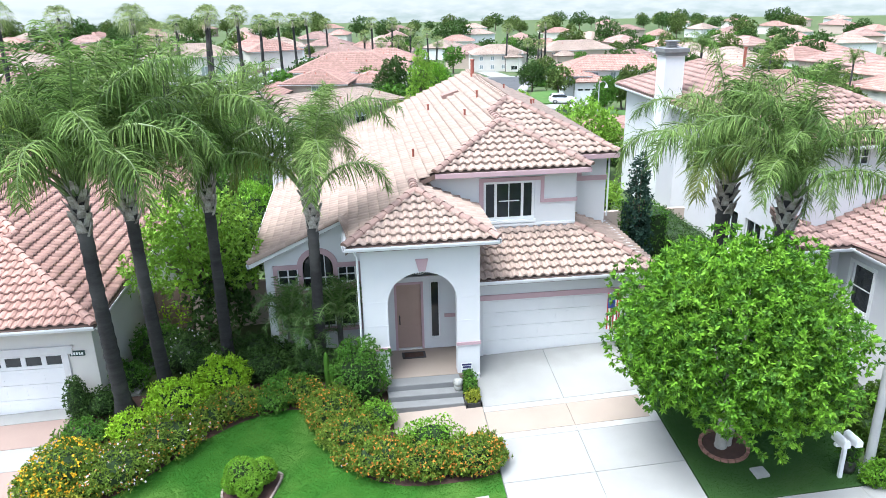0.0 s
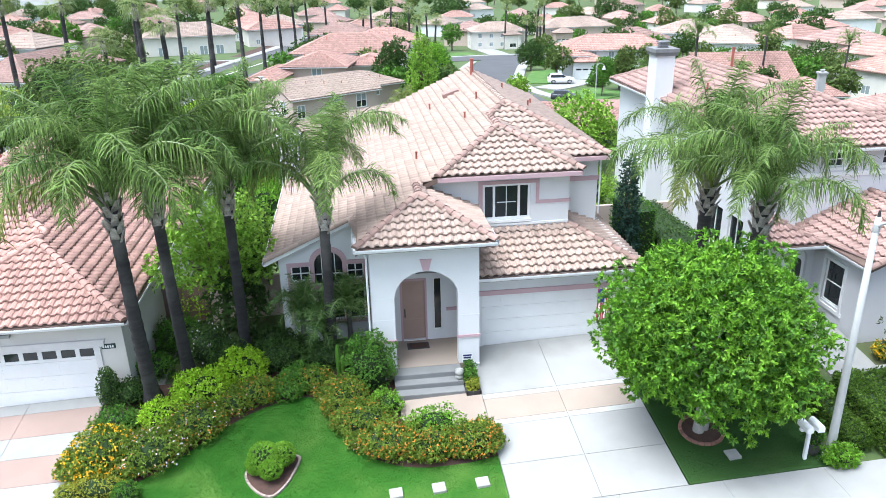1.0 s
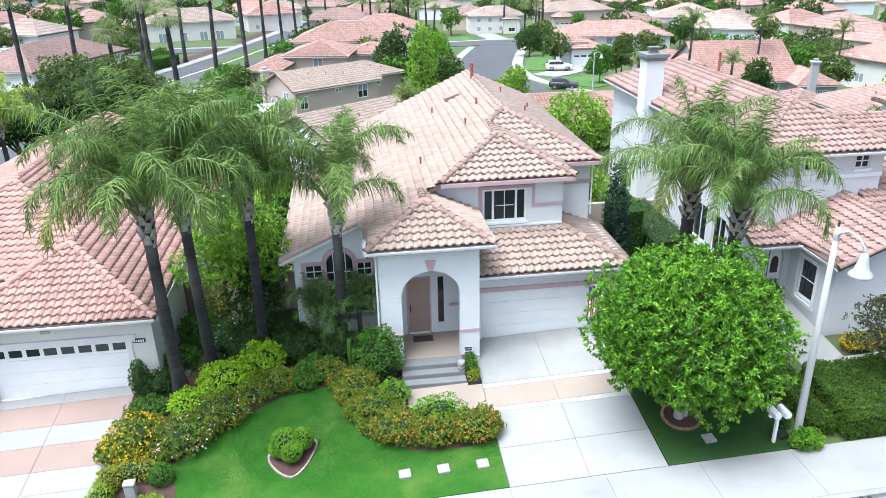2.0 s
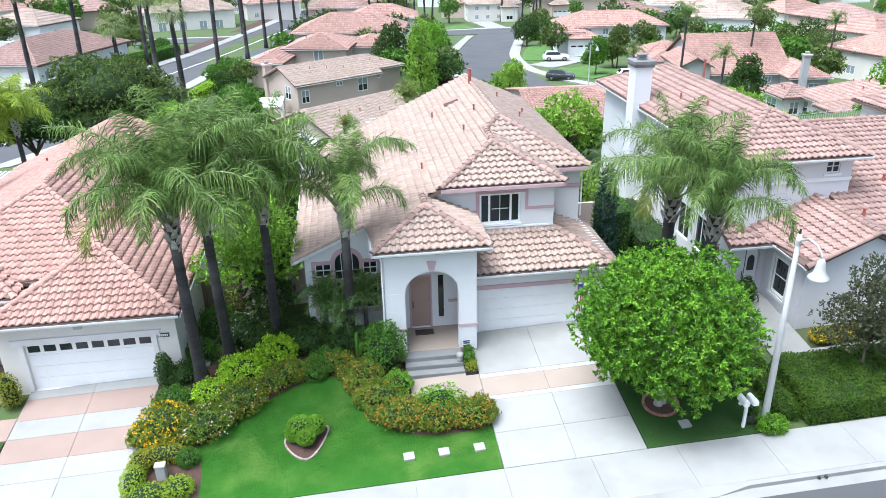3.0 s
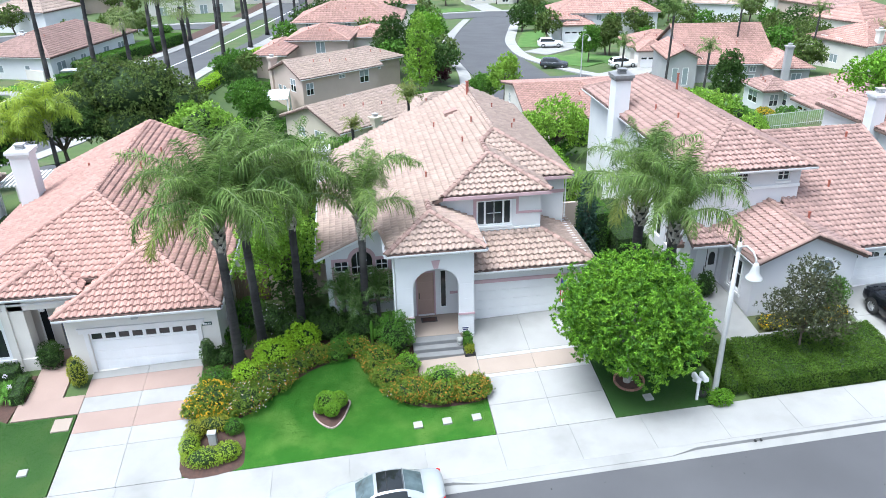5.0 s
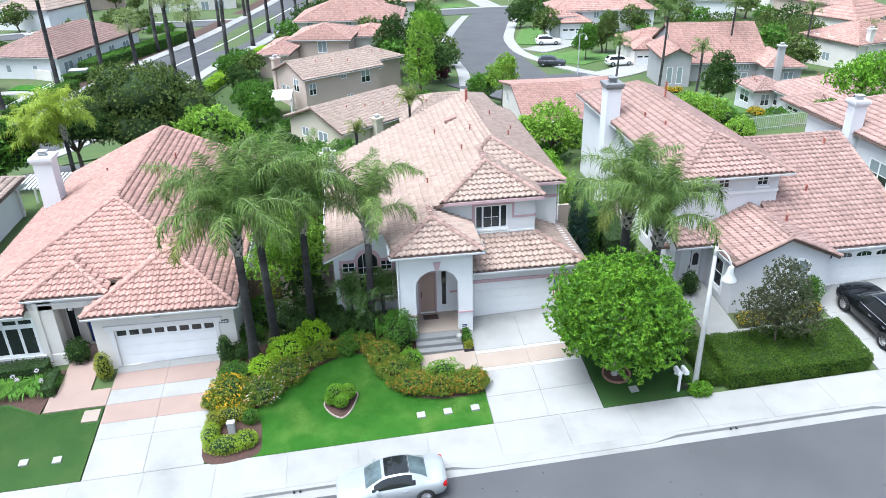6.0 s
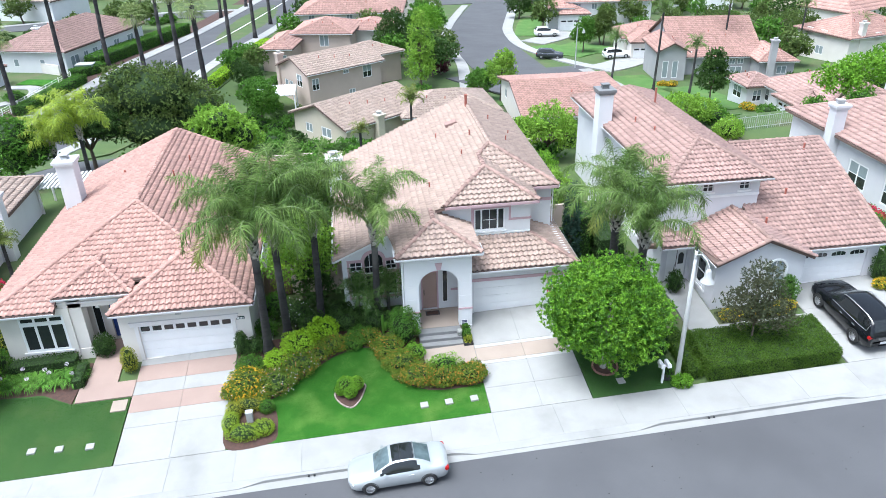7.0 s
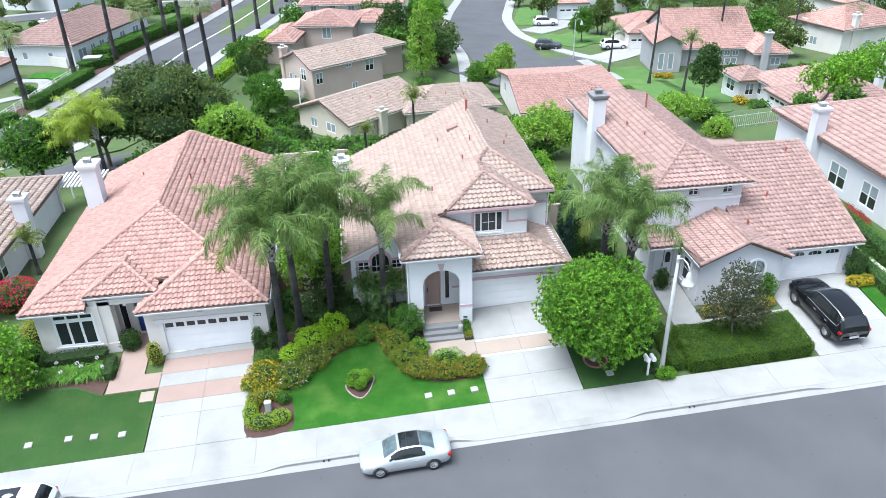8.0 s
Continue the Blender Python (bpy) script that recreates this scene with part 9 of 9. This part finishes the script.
def car(m, paint, label, spec, glass_roof=False, extras=()):
    """spec: length, width, rows along the car (x, half width, sill, shoulder, top, half width at the top), ends of the windscreen, roof and rear window, side windows, axles, wheel radius. The nose points to -x."""
    L, W, rows, (x_cowl, x_head, x_tail, x_deck), (s0, s1), axles, wr = spec
    root = thing("car", m, label, "car")
    dense = []
    for i in range(len(rows) - 1):
        a, b, c, d = (np.array(rows[max(0, min(len(rows) - 1, i + k - 1))]) for k in range(4))
        for t in (0, 0.125, 0.25, 0.375, 0.5, 0.625, 0.75, 0.875):
            dense.append(0.5 * (2 * b + (c - a) * t + (2 * a - 5 * b + 4 * c - d) * t * t + (3 * b - a - 3 * c + d) * t ** 3))
    dense.append(np.array(rows[-1]))
    V, n = [], 21
    for x, w, s, b, r, tw in dense:
        half = [(0, s - 0.02), (w * 0.86, s), (w * 0.975, s + 0.1), (w, s + (b - s) * 0.5), (w * 0.985, b - 0.1), (w * 0.9, b), ((w * 0.9 + tw) / 2 + 0.02, b + (r - b) * 0.52), (tw, r - 0.035), (tw * 0.86, r - 0.004), (tw * 0.45, r + 0.018), (0, r + 0.025)]
        V += [(x, -y, z) for y, z in half] + [(x, y, z) for y, z in half[-2::-1]]
    parts_ = {"body": [], "windscreen": [], "rear_window": [], "side_window": [], "roof_panel": []}
    for i in range(len(dense) - 1):
        x = (dense[i][0] + dense[i + 1][0]) / 2
        for j in range(n - 1):
            q = min(j, n - 2 - j)
            key = "body"
            if q in (8, 9):
                key = "windscreen" if x_cowl < x < x_head else "roof_panel" if glass_roof and x_head + 0.1 < x < x_tail else "rear_window" if x_tail + (0.05 if glass_roof else 0.0) < x < x_deck else "body"
            if q in (5, 6) and s0 < x < s1 and not (q == 6 and (x < s0 + 0.12 or x > s1 - 0.1)):
                key = "side_window" + ("_far" if j > 10 else "")
            parts_.setdefault(key, []).append((i * n + j, i * n + j + 1, (i + 1) * n + j + 1, (i + 1) * n + j))
    parts_["body"] += [tuple(range(n)), tuple(range((len(dense) - 1) * n, len(dense) * n))[::-1]]
    for key, faces in parts_.items():
        if faces:
            used = sorted({i for f in faces for i in f})
            at = {v: i for i, v in enumerate(used)}
            Build().add([V[i] for i in used], [tuple(at[i] for i in f) for f in faces]).make(key.replace("_far", ""), paint if key == "body" else CAR_SCREEN if glass_roof and key in ("windscreen", "rear_window") else CAR_GLASS, root, smooth=True, local=True)
    belt = lambda x: np.interp(x, [q[0] for q in rows], [q[3] for q in rows])
    wide = lambda x: np.interp(x, [q[0] for q in rows], [q[1] for q in rows])
    for s in (-1, 1):
        mx = s0 + 0.22
        Build().box(mx - 0.07, mx + 0.07, *sorted((s * wide(mx) * 0.92, s * (wide(mx) + 0.13))), belt(mx) + 0.02, belt(mx) + 0.14).make("mirror", paint, root, local=True, bevel=0.04)
        Build().box(-L / 2 + 0.14, -L / 2 + 0.46, *sorted((s * W * 0.27, s * W * 0.44)), belt(-L / 2 + 0.3) - 0.19, belt(-L / 2 + 0.3) - 0.045).make("headlight", LAMP_CLEAR, root, local=True, bevel=0.04)
        Build().box(L / 2 - 0.22, L / 2 - 0.03, *sorted((s * W * 0.30, s * W * 0.478)), belt(L / 2 - 0.2) - 0.25, belt(L / 2 - 0.2) - 0.06).make("tail_light", LAMP_RED, root, local=True, bevel=0.04)
        for hx_ in ((0.42,) if glass_roof else (0.15, 1.1)):
            Build().box(hx_, hx_ + 0.2, *sorted((s * (W / 2 - 0.03), s * (W / 2 + 0.02))), belt(hx_) - 0.17, belt(hx_) - 0.13).make("door_handle", ALLOY if not glass_roof else paint, root, local=True, bevel=0.01)
        for ax in axles:
            t = Build()
            n = 22
            for prof in ([(wr * 0.62, -0.1), (wr * 0.94, -0.11), (wr, -0.07), (wr, 0.07), (wr * 0.94, 0.11), (wr * 0.62, 0.1)],):
                t.add([(ax + r * math.cos(2 * math.pi * j / n), s * (W / 2 - 0.1) + y, wr + r * math.sin(2 * math.pi * j / n)) for r, y in prof for j in range(n)], [(i * n + j, i * n + (j + 1) % n, (i + 1) * n + (j + 1) % n, (i + 1) * n + j) for i in range(len(prof) - 1) for j in range(n)])
            wh = t.make("wheel", RUBBER, root, local=True, smooth=True)
            rim = Build()
            yy = s * (W / 2 - 0.02)
            for k in range(10):
                a = 2 * math.pi * k / 10
                c, sn = math.cos(a), math.sin(a)
                rim.tube([(ax, yy, wr), (ax + c * wr * 0.62, yy, wr + sn * wr * 0.62)], [0.035, 0.022], 5)
            rim.add([(ax + r * math.cos(2 * math.pi * j / n), yy + d, wr + r * math.sin(2 * math.pi * j / n)) for r, d in ((wr * 0.58, -0.02 * s), (wr * 0.66, 0.01 * s), (wr * 0.66, -0.06 * s)) for j in range(n)], [(i * n + j, i * n + (j + 1) % n, (i + 1) * n + (j + 1) % n, (i + 1) * n + j) for i in range(2) for j in range(n)])
            rim.make("rim", ALLOY, wh, local=True)
            Build().add([(ax + wr * 0.6 * math.cos(2 * math.pi * j / n), yy - 0.05 * s, wr + wr * 0.6 * math.sin(2 * math.pi * j / n)) for j in range(n)], [tuple(range(n))]).make("brake_disc", BLACKPLASTIC, wh, local=True)
            arch_ = Build()
            arch_.add([(ax + r * math.cos(math.pi * j / 14), s * (W / 2 - dd), wr + r * math.sin(math.pi * j / 14)) for r, dd in ((wr * 1.02, 0.22), (wr * 1.14, 0.0), (wr * 1.02, 0.0)) for j in range(15)], [(i * 15 + j, i * 15 + j + 1, (i + 1) * 15 + j + 1, (i + 1) * 15 + j) for i in range(2) for j in range(14)])
            arch_.make("wheel_arch", BLACKPLASTIC, root, local=True)
    Build().box(-L / 2 - 0.005, -L / 2 + 0.1, -W * 0.24, W * 0.24, 0.34, 0.46).make("grille", BLACKPLASTIC, root, local=True, bevel=0.02)
    Build().box(L / 2 - 0.03, L / 2 + 0.012, -0.26, 0.26, 0.56, 0.70).make("number_plate", PLATE, root, local=True)
    for ex in extras:
        ex(root)
    return root


def coupe_extras(root):
    for x in (0.12, 0.72):
        Build().box(x - 0.012, x + 0.012, -0.5, 0.5, 1.40, 1.436).make("roof_bar", BLACKPLASTIC, root, local=True)
    for y in (-0.34, 0.34):
        Build().tube([(-1.0, y - 0.2, 0.985), (-0.72, y + 0.2, 1.16)], [0.012, 0.008], 5).make("wiper", BLACKPLASTIC, root, local=True)


COUPE = (4.41, 1.79, [(-2.22, 0.4, 0.4, 0.53, 0.55, 0.3), (-2.17, 0.6, 0.31, 0.6, 0.63, 0.46), (-2.05, 0.77, 0.25, 0.67, 0.71, 0.57), (-1.7, 0.875, 0.2, 0.76, 0.81, 0.64), (-1.1, 0.895, 0.2, 0.87, 0.93, 0.68), (-0.72, 0.895, 0.2, 0.9, 1.14, 0.66), (-0.3, 0.895, 0.2, 0.92, 1.35, 0.61), (0.2, 0.895, 0.2, 0.935, 1.405, 0.6), (0.7, 0.895, 0.2, 0.95, 1.375, 0.59), (1.15, 0.89, 0.2, 0.96, 1.2, 0.6), (1.5, 0.88, 0.22, 0.965, 1.02, 0.66), (1.9, 0.85, 0.27, 0.955, 0.995, 0.66), (2.1, 0.77, 0.34, 0.9, 0.94, 0.6), (2.19, 0.6, 0.42, 0.82, 0.85, 0.46), (2.22, 0.4, 0.48, 0.72, 0.74, 0.3)], (-1.06, -0.33, 0.7, 1.42), (-0.82, 0.92), (-1.3, 1.28), 0.33)
SUV = (4.8, 1.95, [(-2.42, 0.5, 0.45, 0.68, 0.71, 0.4), (-2.36, 0.74, 0.36, 0.82, 0.86, 0.54), (-2.24, 0.86, 0.3, 0.9, 0.94, 0.62), (-1.75, 0.95, 0.25, 1.0, 1.06, 0.7), (-1.15, 0.97, 0.25, 1.06, 1.12, 0.74), (-0.75, 0.975, 0.25, 1.08, 1.37, 0.73), (-0.3, 0.975, 0.25, 1.08, 1.61, 0.7), (0.3, 0.975, 0.25, 1.09, 1.69, 0.71), (1.3, 0.97, 0.25, 1.1, 1.68, 0.7), (1.95, 0.955, 0.27, 1.11, 1.6, 0.68), (2.2, 0.93, 0.32, 1.1, 1.33, 0.74), (2.33, 0.89, 0.37, 1.05, 1.1, 0.76), (2.4, 0.8, 0.46, 0.93, 0.96, 0.66)], (-1.08, -0.33, 1.92, 2.27), (-0.85, 2.0), (-1.45, 1.42), 0.37)


def suv_rails(root):
    for s in (-1, 1):
        Build().tube([(-0.3, s * 0.64, 1.61), (-0.1, s * 0.66, 1.71), (0.4, s * 0.665, 1.75), (1.5, s * 0.655, 1.73), (1.9, s * 0.64, 1.6)], [0.025] * 5, 6).make("luggage_rail", ALLOY, root, local=True)
        Build().tube([(-0.8, s * 0.9, 1.1), (0.3, s * 0.905, 1.105), (1.5, s * 0.9, 1.12), (1.95, s * 0.86, 1.14), (1.98, s * 0.74, 1.45)], [0.014] * 5, 5).make("chrome_strip", ALLOY, root, local=True)


def sunroof(root):
    Build().box(-0.15, 1.1, -0.48, 0.48, 1.68, 1.718).make("sunroof", CAR_GLASS, root, local=True, bevel=0.01)


def park(x, y, dz, yaw):
    """A pose on the sloping street."""
    return pose(x, y, land(x, y) + dz, 0, 0, yaw) @ pose(0, 0, 0, 0, -math.degrees(math.atan(0.038)) * math.cos(radians(yaw)), 0)


car(park(-1.2, 10.85, -0.16, 1.0), CAR_SILVER, "silver hardtop convertible car with a dark glass roof", COUPE, glass_roof=True, extras=(coupe_extras,))
car(pose(24.1, 16.8, land(24.1, 16.8) + 0.01, 0, 0, -88) @ pose(0, 0, 0, 0, 6.0, 0) @ Matrix.Scale(1.07, 4), CAR_BLACK, "black sport utility car parked on a concrete driveway", SUV, extras=(suv_rails,))
car(park(-19.9, 10.6, -0.16, 0), CAR_WHITE, "white car parked along the kerb", SUV, extras=(sunroof,))
car(pose(39.9, 137.2, land(39.9, 137.2) + 0.12, 0, 0, 172) @ Matrix.Scale(1.06, 4), CAR_WHITE, "white sport utility car on a rear driveway", SUV, extras=(suv_rails,))
car(pose(34.6, 115.4, land(34.6, 115.4) + 0.02, 0, 0, 160), CAR_GREY, "dark grey sport utility car parked on the rear street", SUV)
car(pose(45.8, 112.2, land(45.8, 112.2) + 0.08, 0, 0, 178), CAR_WHITE, "white hatchback car on a rear driveway", SUV)

# drains in the kerb face
for x in (-5.2, -4.95, 13.6, 13.85):
    b = Build().tube([(x, 11.5, land(x, 11.5) - 0.07), (x, 11.64, land(x, 11.6) - 0.07)], [0.05, 0.05], 10)
    tagged(b.make("kerb_drain", IRON), "small dark drain hole in the kerb face", "drain", "kerb drains")

rf = thing("rail_fence", (34.2, 45.5, land(34.2, 45.5)), "pale metal picket fence behind a patio", "fence")
for i in range(38):
    x, y = 30.4 + 7.4 * i / 37, 45.3 + 0.4 * i / 37
    Build().tube([(x, y, land(x, y) - 0.1), (x, y, land(x, y) + (1.25 if i % 6 == 0 else 1.12))], [0.035 if i % 6 == 0 else 0.014] * 2, 5).make("post" if i % 6 == 0 else "picket", METAL, rf)
for dz in (0.12, 1.1):
    Build().tube([(30.4, 45.3, land(30.4, 45.3) + dz), (37.8, 45.7, land(37.8, 45.7) + dz)], [0.025, 0.025], 6).make("rail", METAL, rf)
for i, (x, y) in enumerate(((44.9, 89.8), (46.2, 89.4), (47.6, 69.6), (47.8, 71.0))):
    shrub("gold_shrub", x, y, 0.8, 0.6, 0.7, LEAF_YELLOW, "low yellow flowering shrub by the wall", seed=500 + i, n=300, length=0.12, width=0.06, flowers=((FLOWER_YELLOW, 140, 0.09),), group="yellow border shrubs")

# ---- grass blades over the lawns ----
def inside(poly, x, y):
    r = np.zeros(len(x), dtype=bool)
    for (x0, y0), (x1, y1) in zip(poly, poly[1:] + poly[:1]):
        k = ((y0 > y) != (y1 > y)) & (x < (x1 - x0) * (y - y0) / (y1 - y0 + 1e-9) + x0)
        r ^= k
    return r


def grass(name, poly, parent, n, seed, h=0.015, material=BLADE):
    r = np.random.RandomState(seed)
    xs, ys = [p[0] for p in poly], [p[1] for p in poly]
    x, y = r.uniform(min(xs), max(xs), n), r.uniform(min(ys), max(ys), n)
    k = inside(poly, x, y)
    x, y = x[k], y[k]
    z = np.array([land(a, b) for a, b in zip(x, y)])
    n = len(x)
    a = r.rand(n) * 6.28
    w, hh = 0.014 + 0.014 * r.rand(n), h * (0.5 + r.rand(n))
    dx, dy = np.cos(a) * w, np.sin(a) * w
    lx, ly = r.normal(size=n) * 0.025, r.normal(size=n) * 0.025
    v = np.stack((np.column_stack((x - dx, y - dy, z - 0.005)), np.column_stack((x + dx, y + dy, z - 0.005)), np.column_stack((x + lx, y + ly, z + hh))), 1).reshape(-1, 3)
    arrays(name, v, np.arange(3 * n).reshape(-1, 3), material, parent, kind="stuff")


grass("grass", [(-9.1, 14.0), (3.5, 14.0)] + curve[::-1], lawn_main, 150000, 1)
grass("grass", [(8.8, 14.0), (13.1, 14.0), (13.4, 19.0), (8.8, 19.0)], lawn_tree, 60000, 2, material=BLADE_SHADE)
grass("grass", [(-31.0, 14.0), (-14.4, 14.0), (-14.4, 18.3), (-17.3, 18.3), (-19, 19.2), (-24, 19.5), (-31, 19.5)], lawn_west, 130000, 3, material=BLADE_SHADE)
grass("grass", [(27.75, 14.0), (32, 14.0), (32, 19.4), (27.75, 19.4)], lawn_east, 30000, 4)
